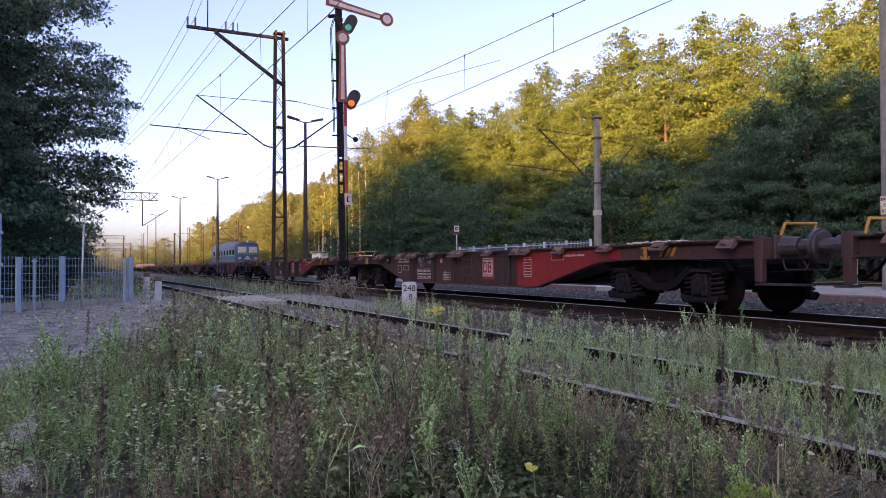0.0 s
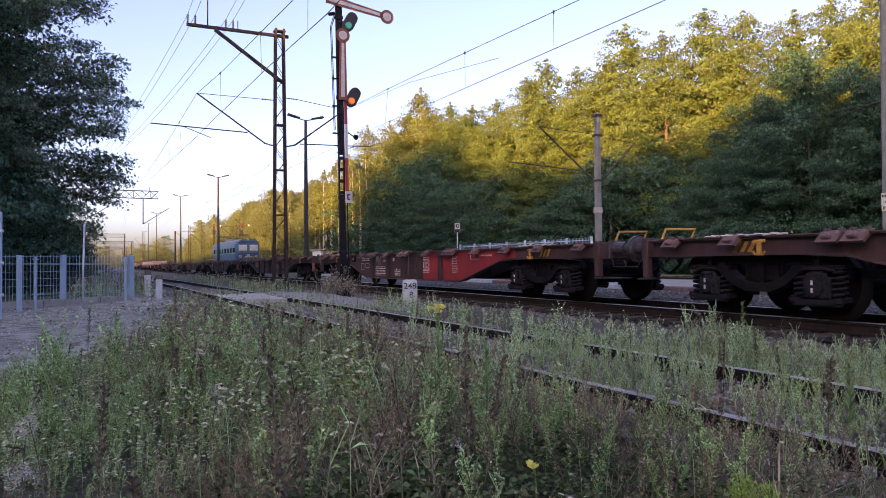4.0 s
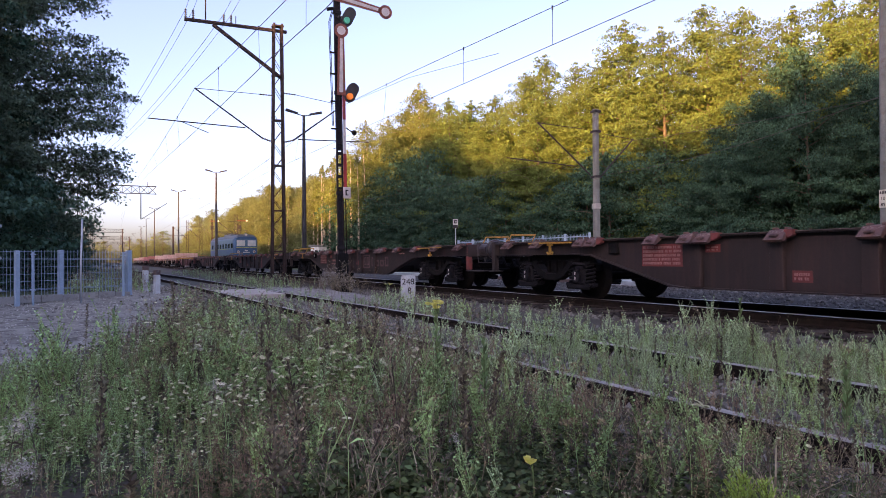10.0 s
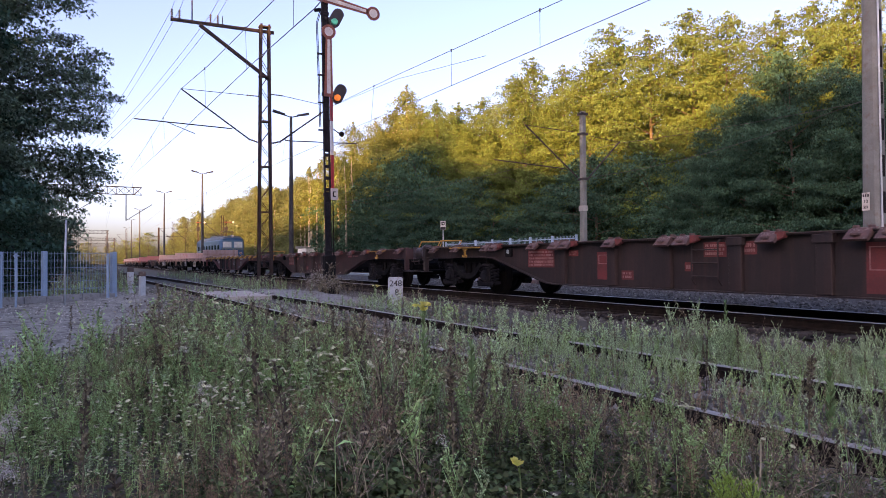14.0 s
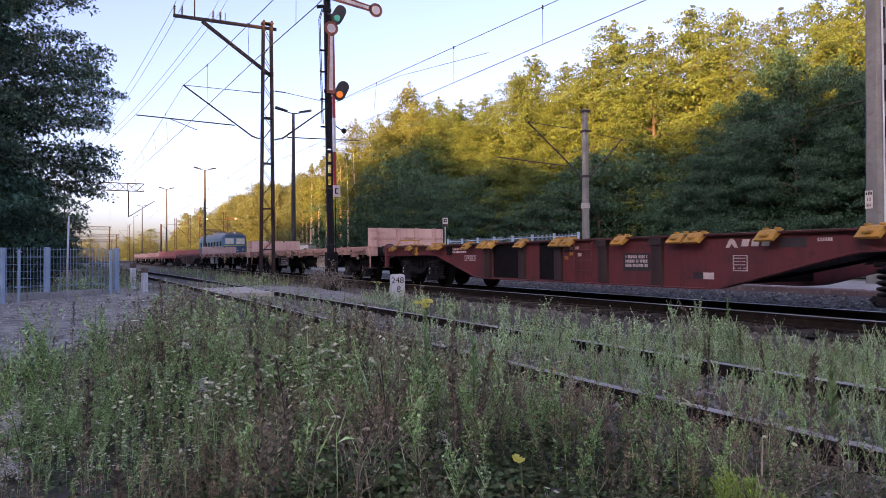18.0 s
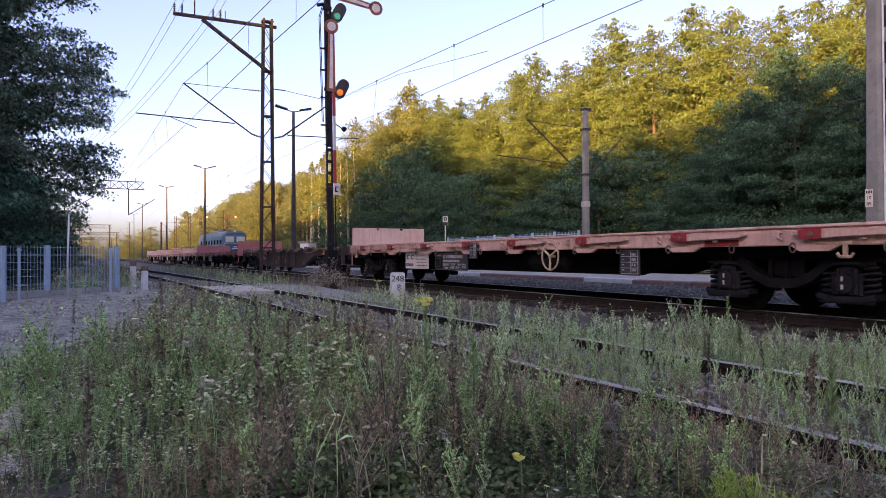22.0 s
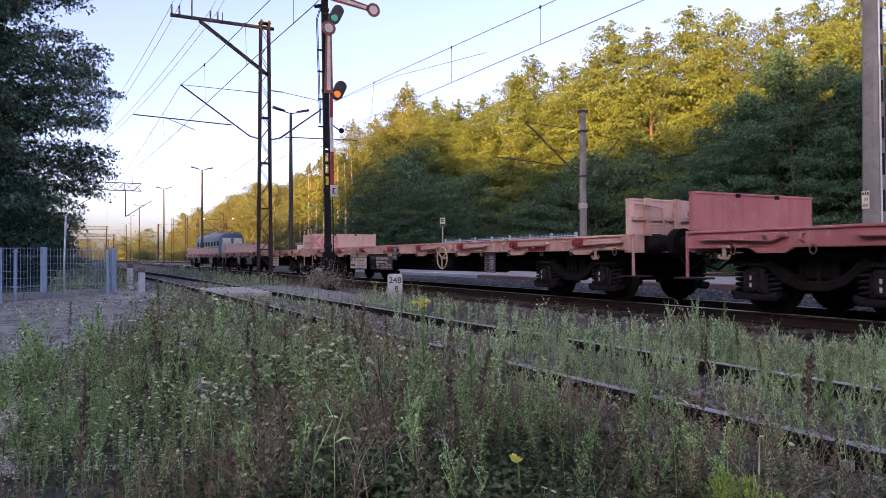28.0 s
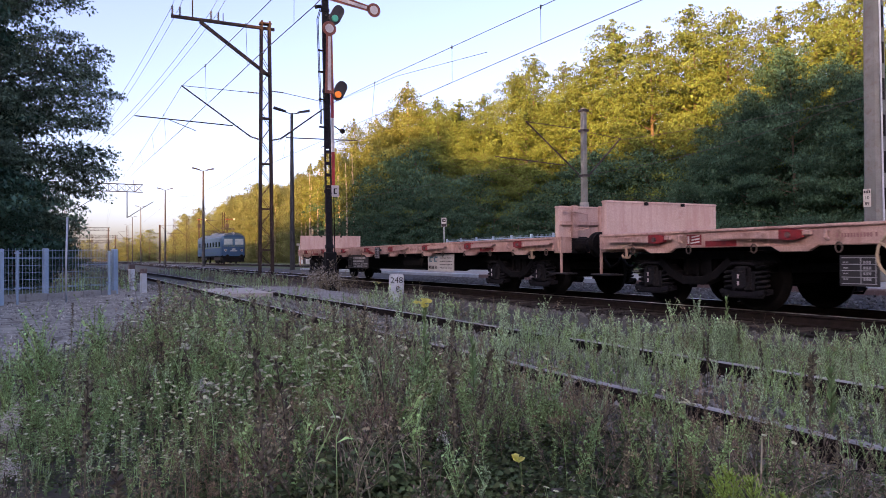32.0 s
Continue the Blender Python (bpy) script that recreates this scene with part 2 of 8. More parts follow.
M_BOX = mat("grimy_axle_box_steel", (0.021, 0.022, 0.028), (0.010, 0.010, 0.012), 0.7, 0.1, 6, 50, 0.15, 0.8, 0, (0.008, 0.007, 0.007), 0.4)
M_WHEEL = mat("brake_dust_black_wheel", (0.007, 0.0065, 0.0065), (0.004, 0.004, 0.004), 0.9, 0, 3, 50, 0.1)
# Black from oil, deepened in colour for the shadow beneath the train.
M_OILSHADE = mat("oily_shade_dark_stone", (0.050, 0.043, 0.040), (0.028, 0.024, 0.022), 0.9, 0, 9, 60, 0.4, 0.6, 0.5)
# Pale base colour stands in for the sky mirrored in the cab windows.
M_CABGLASS = mat("pale_sky_tinted_cab_glass", (0.42, 0.48, 0.50), (0.33, 0.38, 0.40), 0.15, 0, 2, 30, 0)
for m_ in (M_BOX, M_WHEEL, M_OILSHADE, M_BLACK, M_RAIL):
    m_.node_tree.nodes["Principled BSDF"].inputs["Specular IOR Level"].default_value = 0.15
M_GRASS = mat("verge_grass", (0.085, 0.125, 0.042), (0.05, 0.07, 0.026), 0.95, 0, 0.5, 12, 0.8, 0.6, 0)
M_SCRUB = mat("brown_scrubby_soil", (0.085, 0.075, 0.05), (0.05, 0.055, 0.03), 0.95, 0, 0.6, 14, 0.8, 0.6, 0, (0.12, 0.10, 0.085), 0.3)
M_PETAL = mat("yellow_petals", (0.84, 0.82, 0.26), (0.74, 0.70, 0.20), 0.6, 0, 4, 40, 0, 0.6, 0.25, see=0.3)
M_LOCOBLUE = mat("loco_blue_paint", (0.012, 0.070, 0.16), (0.010, 0.055, 0.125), 0.4, 0, 2, 40, 0.03, 0.5, 0, (0.02, 0.05, 0.08), 0.2)
M_LOCOPALE = mat("pale_blue_grey_paint", (0.06, 0.13, 0.18), (0.048, 0.105, 0.15), 0.5, 0, 2, 40, 0.04)
M_LOCOTEAL = mat("teal_cab_paint", (0.03, 0.11, 0.18), (0.025, 0.09, 0.15), 0.45, 0, 2, 40, 0.03)
M_LOCOYEL = mat("yellow_green_stripe_paint", (0.36, 0.42, 0.13), None, 0.5, 0, 3, 40, 0)
M_GLASS = mat("dark_window_glass", (0.02, 0.024, 0.028), (0.014, 0.016, 0.02), 0.06, 0, 2, 30, 0)
M_LENS_G = glow("green_signal_lens", (0.02, 0.30, 0.20), 0.06)
M_LENS_O = glow("amber_signal_lens", (0.75, 0.20, 0.02), 0.10)


# ---- mesh helpers ----
def mesh():
    return [], []


def add(m, verts, faces):
    o = len(m[0])
    m[0].extend(tuple(v) for v in verts)
    m[1].extend(tuple(i + o for i in f) for f in faces)
    return m


def box(m, x0, x1, y0, y1, z0, z1, c=0.0):
    """A box, with its edges chamfered by c."""
    if c <= 0:
        v = [(x, y, z) for z in (z0, z1) for y in (y0, y1) for x in (x0, x1)]
        return add(m, v, [(0, 2, 3, 1), (4, 5, 7, 6), (0, 1, 5, 4), (2, 6, 7, 3), (0, 4, 6, 2), (1, 3, 7, 5)])
    prof = [(x0 + c, y0), (x1 - c, y0), (x1, y0 + c), (x1, y1 - c), (x1 - c, y1), (x0 + c, y1), (x0, y1 - c), (x0, y0 + c)]
    cx, cy = (x0 + x1) / 2, (y0 + y1) / 2
    sx, sy = 1 - 2 * c / max(x1 - x0, 1e-6), 1 - 2 * c / max(y1 - y0, 1e-6)
    inn = [(cx + (x - cx) * sx, cy + (y - cy) * sy) for x, y in prof]
    v = [(*p, z0) for p in inn] + [(*p, z0 + c) for p in prof] + [(*p, z1 - c) for p in prof] + [(*p, z1) for p in inn]
    fs = [tuple(range(7, -1, -1)), tuple(range(24, 32))]
    for r in range(3):
        for i in range(8):
            j = (i + 1) % 8
            fs.append((r * 8 + i, r * 8 + j, r * 8 + 8 + j, r * 8 + 8 + i))
    return add(m, v, fs)


def tube(m, pts, radii, n=8, caps=True):
    """A round bar through the points, with a radius at each."""
    pts = [Vector(p) for p in pts]
    if not isinstance(radii, (list, tuple)):
        radii = [radii] * len(pts)
    v, fs, up = [], [], None
    for i, p in enumerate(pts):
        d = (pts[min(i + 1, len(pts) - 1)] - pts[max(i - 1, 0)]).normalized()
        if up is None:
            up = d.orthogonal().normalized()
        up = (up - d * up.dot(d)).normalized()
        side = d.cross(up)
        for k in range(n):
            a = 2 * math.pi * k / n
            v.append(p + (up * math.cos(a) + side * math.sin(a)) * radii[i])
    for i in range(len(pts) - 1):
        for k in range(n):
            j = (k + 1) % n
            fs.append((i * n + k, i * n + j, (i + 1) * n + j, (i + 1) * n + k))
    if caps:
        fs.append(tuple(range(n - 1, -1, -1)))
        fs.append(tuple(range((len(pts) - 1) * n, len(pts) * n)))
    return add(m, v, fs)


def prism(m, outline, y0, y1):
    """An outline in x and z, given thickness along y."""
    n = len(outline)
    v = [(x, y0, z) for x, z in outline] + [(x, y1, z) for x, z in outline]
    fs = [tuple(range(n)), tuple(range(2 * n - 1, n - 1, -1))]
    fs += [(i, n + i, n + (i + 1) % n, (i + 1) % n) for i in range(n)]
    return add(m, v, fs)


def bar(m, a, b, w, h=None):
    """A straight square bar from a to b."""
    h = h or w
    a, b = Vector(a), Vector(b)
    d = (b - a).normalized()
    s = d.cross(Vector((0, 0, 1)))
    s = s.normalized() if s.length > 1e-3 else Vector((1, 0, 0))
    u = s.cross(d)
    v = [p + s * i * w / 2 + u * j * h / 2 for p in (a, b) for i, j in ((-1, -1), (1, -1), (1, 1), (-1, 1))]
    return add(m, v, [(3, 2, 1, 0), (4, 5, 6, 7), (0, 1, 5, 4), (1, 2, 6, 5), (2, 3, 7, 6), (3, 0, 4, 7)])


def ball(m, c, r, n=8, rz=None):
    rz = rz or r
    v, fs = [], []
    rings = max(4, n // 2)
    for i in range(rings + 1):
        t = math.pi * i / rings
        for k in range(n):
            a = 2 * math.pi * k / n
            v.append((c[0] + r * math.sin(t) * math.cos(a), c[1] + r * math.sin(t) * math.sin(a), c[2] + rz * math.cos(t)))
    for i in range(rings):
        for k in range(n):
            j = (k + 1) % n
            fs.append((i * n + k, (i + 1) * n + k, (i + 1) * n + j, i * n + j))
    return add(m, v, fs)


def data(name, m, material, smooth=False):
    me = bpy.data.meshes.new(name)
    me.from_pydata(m[0], [], m[1])
    me.materials.append(material)
    if smooth:
        me.polygons.foreach_set("use_smooth", [True] * len(me.polygons))
    me.update()
    return me


def thing(name, label, category, at=None, group="", kind=""):
    ob = new(name)
    ob.empty_display_size = 0.2
    if at is not None:
        ob.matrix_basis = at
    return tagged(ob, label, category, group, kind)


def part(name, m, material, parent, label="", smooth=False, at=None):
    """One mesh object under a thing or a part; m is a mesh in the making or finished mesh data."""
    me = m if isinstance(m, bpy.types.Mesh) else data(name, m, material, smooth)
    ob = new(name, me)
    ob.parent = parent
    if at is not None:
        ob.matrix_basis = at
    if label:
        ob["label"] = label
    return ob


def solo(name, m, material, label, category, at=None, group="", kind="", smooth=False):
    ob = new(name, data(name, m, material, smooth))
    if at is not None:
        ob.matrix_basis = at
    return tagged(ob, label, category, group, kind)


def lettering(name, text, size, parent, material, at, label="", bold=0.0):
    """Raised writing as a mesh, from the built-in font."""
    cu = bpy.data.curves.new(name, "FONT")
    cu.body, cu.size, cu.extrude, cu.offset = text, size, 0.002, bold
    cu.align_x = cu.align_y = "CENTER"
    tmp = bpy.data.objects.new(name, cu)
    me = bpy.data.meshes.new_from_object(tmp)
    bpy.data.objects.remove(tmp)
    me.materials.clear()
    me.materials.append(material)
    return part(name, me, material, parent, label, at=at)
M_FLANGE = mat("scuffed_flange_edge", (0.13, 0.10, 0.095), (0.05, 0.036, 0.034), 0.8, 0, 5, 60, 0.2, 0.5, 0, (0.25, 0.22, 0.20), 0.15)
M_SPRAYRED = mat("faded_red_spray", (0.50, 0.17, 0.16), (0.56, 0.28, 0.25), 0.8, 0, 6, 50, 0.0)
M_SPRAYTAN = mat("tan_spray", (0.30, 0.22, 0.12), (0.40, 0.33, 0.22), 0.8, 0, 6, 50, 0.0)
M_PALEGREY = mat("thin_grey_lettering", (0.40, 0.42, 0.43), (0.26, 0.27, 0.28), 0.8, 0, 6, 60, 0.0)
M_SPRAYGREY = mat("grey_spray", (0.20, 0.19, 0.18), (0.34, 0.32, 0.29), 0.8, 0, 6, 50, 0.0)
M_HANDLE = mat("chipped_red_handle_paint", (0.24, 0.05, 0.046), (0.14, 0.045, 0.04), 0.65, 0, 9, 60, 0.1)
M_STEELBLUE = mat("pale_blue_spray", (0.22, 0.25, 0.29), None, 0.8, 0, 5, 50, 0.0)
M_SCREEN = mat("pale_document_label", (0.45, 0.55, 0.58), (0.3, 0.38, 0.4), 0.4, 0, 9, 50, 0.0)
M_DUST = mat("dusty_concrete", (0.47, 0.445, 0.39), (0.35, 0.33, 0.29), 0.95, 0, 2.5, 50, 0.3, 0.6)
M_FLINT = mat("pale_flint_pebble", (0.50, 0.50, 0.47), (0.20, 0.20, 0.18), 0.9, 0, 9, 60, 0.4, 0.6, 0.6)
M_PALESTONE = mat("pale_track_stone", (0.285, 0.29, 0.265), (0.14, 0.142, 0.128), 0.9, 0, 9, 60, 0.4, 0.6, 0.55)
M_LOCOROOF = mat("blue_grey_roof", (0.11, 0.145, 0.165), (0.08, 0.10, 0.12), 0.6, 0.1, 2, 30, 0.1)

# ---- ground and tracks ----
YC = 9.49              # centre line of the main track
RNG = random.Random(7)


def ground_z(x, y):
    z = -0.27 + 0.03 * noise.noise(Vector((x * 0.35, y * 0.35, 0))) + 0.02 * noise.noise(Vector((x * 1.3, y * 1.3, 3)))
    z += -0.10 * max(0.0, min(1.0, (2.4 - y) / 3.0))
    z += 0.05 * max(0.0, min(1.0, (1.9 - abs(y - 4.04 - 0.017 * x)) / 0.8)) if x > -45 else 0.0
    z += 0.38 * max(0.0, min(1.0, (y - 13.5) / 5.0))
    far = min(1.0, max(0.0, (abs(x + 20) - 90) / 200.0))
    return z * (1 - far) + (-0.2 if y < 13 else 0.05) * far


def span(stops):
    out = []
    for a, b, step in stops:
        n = max(1, round((b - a) / step))
        out += [a + (b - a) * i / n for i in range(n)]
    return out + [stops[-1][1]]


def sheet(xs, ys, zf):
    m = mesh()
    v = [(x, y, zf(x, y)) for y in ys for x in xs]
    nx = len(xs)
    fs = [(j * nx + i, j * nx + i + 1, (j + 1) * nx + i + 1, (j + 1) * nx + i) for j in range(len(ys) - 1) for i in range(nx - 1)]
    return add(m, v, fs)


gx = span([(-2500, -300, 220), (-300, -80, 10), (-80, -30, 2), (-30, 4, 0.5), (4, 60, 4), (60, 1500, 200)])
gy = span([(-1500, -60, 160), (-60, -6, 4), (-6, 9, 0.5), (9, 40, 2), (40, 120, 10), (120, 2000, 200)])
solo("ground", sheet(gx, gy, ground_z), M_GROUND, "bare earth with thin grass and weeds beside the railway", "ground", kind="structure", smooth=True)


# worn dirt track beside the fence, an uneven strip
def path_edge(x):
    return 1.75 - 0.115 * (x + 20) * 0.5 + 0.35 * math.sin(x * 0.5) + 0.15 * math.sin(x * 1.7)


dm = mesh()
dxs = span([(-34, -5.2, 0.4)])
rows_n = 16
dv, df = [], []
for i, x in enumerate(dxs):
    hi = min(2.45, path_edge(x)) if x < -17 else 2.3 - 0.33 * (x + 17) * (1 if x > -17 else 0) + 0.2 * math.sin(x * 1.9)
    hi = min(hi, 2.5)
    lo = -7.0
    for j in range(rows_n + 1):
        y = lo + (hi - lo) * (j / rows_n) ** 0.8
        lift = 0.03 + 0.045 * noise.noise(Vector((x * 0.7, y * 1.6, 7))) + 0.012 * noise.noise(Vector((x * 4, y * 4, 7)))
        edge = 0.06 if j in (0, rows_n) or i in (0, len(dxs) - 1) else 0.0
        dv.append((x, y, ground_z(x, y) + lift - edge))
for i in range(len(dxs) - 1):
    for j in range(rows_n):
        a = i * (rows_n + 1) + j
        df.append((a, a + rows_n + 1, a + rows_n + 2, a + 1))
add(dm, dv, df)
solo("dirt_path", dm, M_DIRT, "bare trodden grey-brown dirt path beside the fence", "path", kind="structure", smooth=True)


def rail_profile():
    return [(-0.062, -0.16), (0.062, -0.16), (0.062, -0.148), (0.012, -0.125), (0.009, -0.045), (0.036, -0.035), (0.036, -0.006), (-0.036, -0.006), (-0.036, -0.035), (-0.009, -0.045), (-0.012, -0.125), (-0.062, -0.148)]


def sweep(profile, line, closed=True):
    m = mesh()
    n = len(profile)
    v = []
    for i, (x, y, z) in enumerate(line):
        a, b = line[max(0, i - 1)], line[min(len(line) - 1, i + 1)]
        d = Vector((b[0] - a[0], b[1] - a[1], 0)).normalized()
        s = Vector((-d.y, d.x, 0))
        v += [(x + s.x * p, y + s.y * p, z + q) for p, q in profile]
    fs = []
    for i in range(len(line) - 1):
        for k in range(n if closed else n - 1):
            j = (k + 1) % n
            fs.append((i * n + k, i * n + j, (i + 1) * n + j, (i + 1) * n + k))
    return add(m, v, fs)


def offset(line, d):
    out = []
    for i, (x, y, z) in enumerate(line):
        a, b = line[max(0, i - 1)], line[min(len(line) - 1, i + 1)]
        t = Vector((b[0] - a[0], b[1] - a[1], 0)).normalized()
        out.append((x - t.y * d, y + t.x * d, z))
    return out


def track(name, line, label, top, sleepers, sl_half, sl_name, worn=0.030, side_=0.0065):
    tr = thing(name, label, "railway track", kind="structure")
    for d in (-0.753, 0.753):
        ln = offset(line, d)
        rail = part("rail", sweep(rail_profile(), ln), M_RAIL, tr)
        part("rail_head", sweep([(-0.0375, -side_), (0.0375, -side_), (0.0375, -0.006), (worn, 0.0), (-worn, 0.0), (-0.0375, -0.006)], [(x, y, z + 0.0005) for x, y, z in ln]), top, rail, "worn running surface")
    sm = mesh()
    box(sm, -0.125, 0.125, -sl_half, sl_half, -0.15, 0.0, 0.012)
    sme = data(sl_name, sm, M_SLEEPER)
    for x, y, z, a in sleepers:
        part(sl_name, sme, M_SLEEPER, tr, at=pose(x, y, z, 0, 0, math.degrees(a)))
    return tr


main_line = [(x, YC, 0.0) for x in span([(-900, -60, 60), (-60, 60, 20)])]
sl = [(-60 + 0.6 * i + RNG.uniform(-0.02, 0.02), YC, -0.165, RNG.uniform(-0.01, 0.01)) for i in range(110)]
track("main_track", main_line, "main line track with polished rails on sleepers", M_RAILTOP, sl, 1.3, "sleeper")
rest = mesh()
for i in range(350):
    x = -60.6 - 0.6 * i
    box(rest, x - 0.125, x + 0.125, YC - 1.3, YC + 1.3, -0.31, -0.165)
solo("distant_sleepers", rest, M_SLEEPER, "distant oiled wooden sleepers of the main line", "sleepers", kind="stuff")

# the siding: almost parallel, then a double bend far off
knots = [(60, 5.06), (20, 4.38), (0, 4.04), (-20, 3.70), (-40, 3.30), (-58, 2.60), (-75, 1.60), (-95, 0.60), (-117, 0.15), (-140, 0.50), (-165, 1.40), (-220, 3.70), (-300, 8.0)]


def siding_y(x):
    for i in range(len(knots) - 1):
        (a, ya), (b, yb) = knots[i], knots[i + 1]
        if b <= x <= a:
            p0, p3 = knots[max(0, i - 1)], knots[min(len(knots) - 1, i + 2)]
            t = (x - a) / (b - a)
            s1, s2 = (yb - p0[1]) / (b - p0[0]) * (b - a), (p3[1] - ya) / (p3[0] - a) * (b - a)
            return ya * (2 * t ** 3 - 3 * t ** 2 + 1) + s1 * (t ** 3 - 2 * t ** 2 + t) + yb * (3 * t ** 2 - 2 * t ** 3) + s2 * (t ** 3 - t ** 2)
    return knots[-1][1]


side_line = [(x, siding_y(x), -0.082) for x in span([(-300, -60, 4), (-60, 40, 2)])]
sl = [(x, siding_y(x) + RNG.uniform(-0.05, 0.05), -0.245, 0.017 + RNG.uniform(-0.02, 0.02)) for x in span([(-40, 6, 0.62)])]
track("siding_track", side_line, "weed-grown siding track with dull rusty rails", M_RAILTOP_DULL, sl, 1.25, "sleeper", 0.018, 0.008)
back_line = [(x, 20.4 + 0.054 * (x + 12), 0.22) for x in span([(-400, 60, 20)])]
bt = thing("back_track", "second line track behind the platform strip", "railway track", kind="structure")
for d in (-0.753, 0.753):
    r = part("rail", sweep(rail_profile(), offset(back_line, d)), M_RAIL, bt)
    part("rail_head", sweep([(-0.036, -0.006), (0.036, -0.006), (0.030, 0.0), (-0.030, 0.0)], offset(back_line, d)), M_RAILTOP_DULL, r)

# ballast: a bed and loose stones
bm_bed = sheet(span([(-400, -60, 40), (-60, 30, 1.0)]), [YC - 2.7, YC - 2.1, YC - 1.3, YC - 0.6, YC, YC + 0.6, YC + 1.3, YC + 2.0, YC + 2.6, YC + 3.15],
               lambda x, y: -0.20 + (-0.14 * max(0, YC - y - 1.35) if y < YC else 0.15 * max(0, y - YC - 1.3)) + 0.012 * noise.noise(Vector((x * 2, y * 2, 1))))
# dark sheet: oil, with the shadow under passing wagons painted in
solo("oily_shade_strip", sheet(span([(-400, -60, 40), (-60, 30, 1.0)]), [YC - 1.55, YC - 0.6, YC + 0.6, YC + 1.25], lambda x, y: -0.188 + 0.012 * noise.noise(Vector((x * 2, y * 2, 1)))), M_OILSHADE, "oil-blackened bed between the main rails", "ballast", kind="structure")
solo("ballast_bed", bm_bed, M_GRAVELBED, "grey-brown crushed stone bed of the main line", "ballast", kind="structure")


def stones(name, n, place, rmin, rmax, label, material=None, seed=3):
    """Loose angular stones, each a small uneven solid, in one mesh."""
    rg = np.random.RandomState(seed)
    base = np.array([(1, 0, 0), (-1, 0, 0), (0, 1, 0), (0, -1, 0), (0, 0, 1), (0, 0, -1)], float)
    tri = np.array([(0, 2, 4), (2, 1, 4), (1, 3, 4), (3, 0, 4), (2, 0, 5), (1, 2, 5), (3, 1, 5), (0, 3, 5)])
    pts = np.array([place(rg) for _ in range(n)])
    size = rg.uniform(rmin, rmax, (n, 1, 1)) * rg.uniform(0.6, 1.25, (n, 1, 3))
    v = base[None] * size * rg.uniform(0.75, 1.25, (n, 6, 1))
    q = rg.normal(size=(n, 3, 3))
    q = np.linalg.qr(q)[0]
    v = np.einsum("nij,nkj->nki", q, v) + pts[:, None, :]
    f = (tri[None] + 6 * np.arange(n)[:, None, None]).reshape(-1, 3)
    me = bpy.data.meshes.new(name)
    me.from_pydata(v.reshape(-1, 3).tolist(), [], f.tolist())
    me.materials.append(material or M_STONE)
    return tagged(new(name, me), label, "stones", kind="stuff")


def on_bed(rg):
    y = YC + (rg.uniform(-2.7, -1.5) if rg.uniform() < 0.4 else rg.uniform(1.2, 3.0))
    x = -26 + 27 * rg.uniform() ** 0.8
    return x, y, -0.19 + (-0.14 * max(0, YC - y - 1.35) if y < YC else 0.15 * max(0, y - YC - 1.3)) + rg.uniform(-0.02, 0.01)


def between_rails(rg):
    x, y, z = on_bed(rg)
    return x, YC - 1.5 + 2.7 * rg.uniform(), -0.19 + rg.uniform(-0.02, 0.01)


stones("oily_shade_stones", 8000, between_rails, 0.02, 0.045, "oil-blackened ballast stones between the main rails", M_OILSHADE, seed=23)
stones("ballast_stones", 11000, on_bed, 0.02, 0.045, "crushed grey ballast stones on the shoulders of the main line")


def by_siding(rg):
    x = -30 + 30 * rg.uniform()
    y = siding_y(x) + rg.normal() * 0.95
    return x, y, ground_z(x, y) + rg.uniform(0.0, 0.05)


stones("siding_stones", 17000, by_siding, 0.010, 0.032, "pale grey stones among the weeds of the siding", M_PALESTONE, seed=5)


def before_siding(rg):
    x = -6.5 + 6.5 * rg.uniform()
    y = siding_y(x) - 0.8 - 1.9 * rg.uniform()
    return x, y, ground_z(x, y) + rg.uniform(-0.01, 0.03)


stones("shoulder_stones", 2600, before_siding, 0.012, 0.04, "grey stones on the shoulder of the siding", seed=15)


def near_rail(rg):
    x, y = -1.25 + rg.normal() * 0.3, 2.45 + rg.normal() * 0.28
    return x, y, ground_z(x, y) + rg.uniform(0.0, 0.04)


stones("bare_gravel", 1500, near_rail, 0.012, 0.036, "bare grey gravel beside the siding rail", M_PALESTONE, seed=31)


def by_mast(rg):
    x = -24 + rg.normal() * 5
    y = 6.0 + rg.normal() * 0.8
    return x, y, ground_z(x, y) + rg.uniform(-0.01, 0.03)


def mound(x, y):
    r = ((x + 21.5) / 6.5) ** 2 + ((y - 6.1) / 1.05) ** 2 + 0.35 * noise.noise(Vector((x * 0.9, y * 1.5, 11)))
    return ground_z(x, y) + 0.11 * (1.0 - r) + 0.012 * noise.noise(Vector((x * 5, y * 5, 12)))


M_GRAVELPALE = mat("pale_trodden_gravel", (0.35, 0.355, 0.325), (0.20, 0.20, 0.18), 0.95, 0, 5, 45, 0.9, 0.6, 0, (0.08, 0.078, 0.068), 0.3)
solo("gravel_mound", sheet(span([(-29.5, -14, 0.25)]), span([(4.75, 7.25, 0.125)]), mound), M_GRAVELPALE, "pale trodden gravel heaped around the signal's foot", "gravel", kind="structure", smooth=True)
stones("gravel_patch", 10000, by_mast, 0.010, 0.032, "pale gravel around the signal mast", M_PALESTONE, seed=6)


def on_path(rg):
    x = -30 + 24 * rg.uniform()
    y = -4 + 6.2 * rg.uniform()
    return x, y, ground_z(x, y) + 0.035 + rg.uniform(-0.01, 0.01)


stones("path_pebbles", 7000, on_path, 0.008, 0.026, "small pale stones scattered on the dirt path", M_FLINT, seed=8)

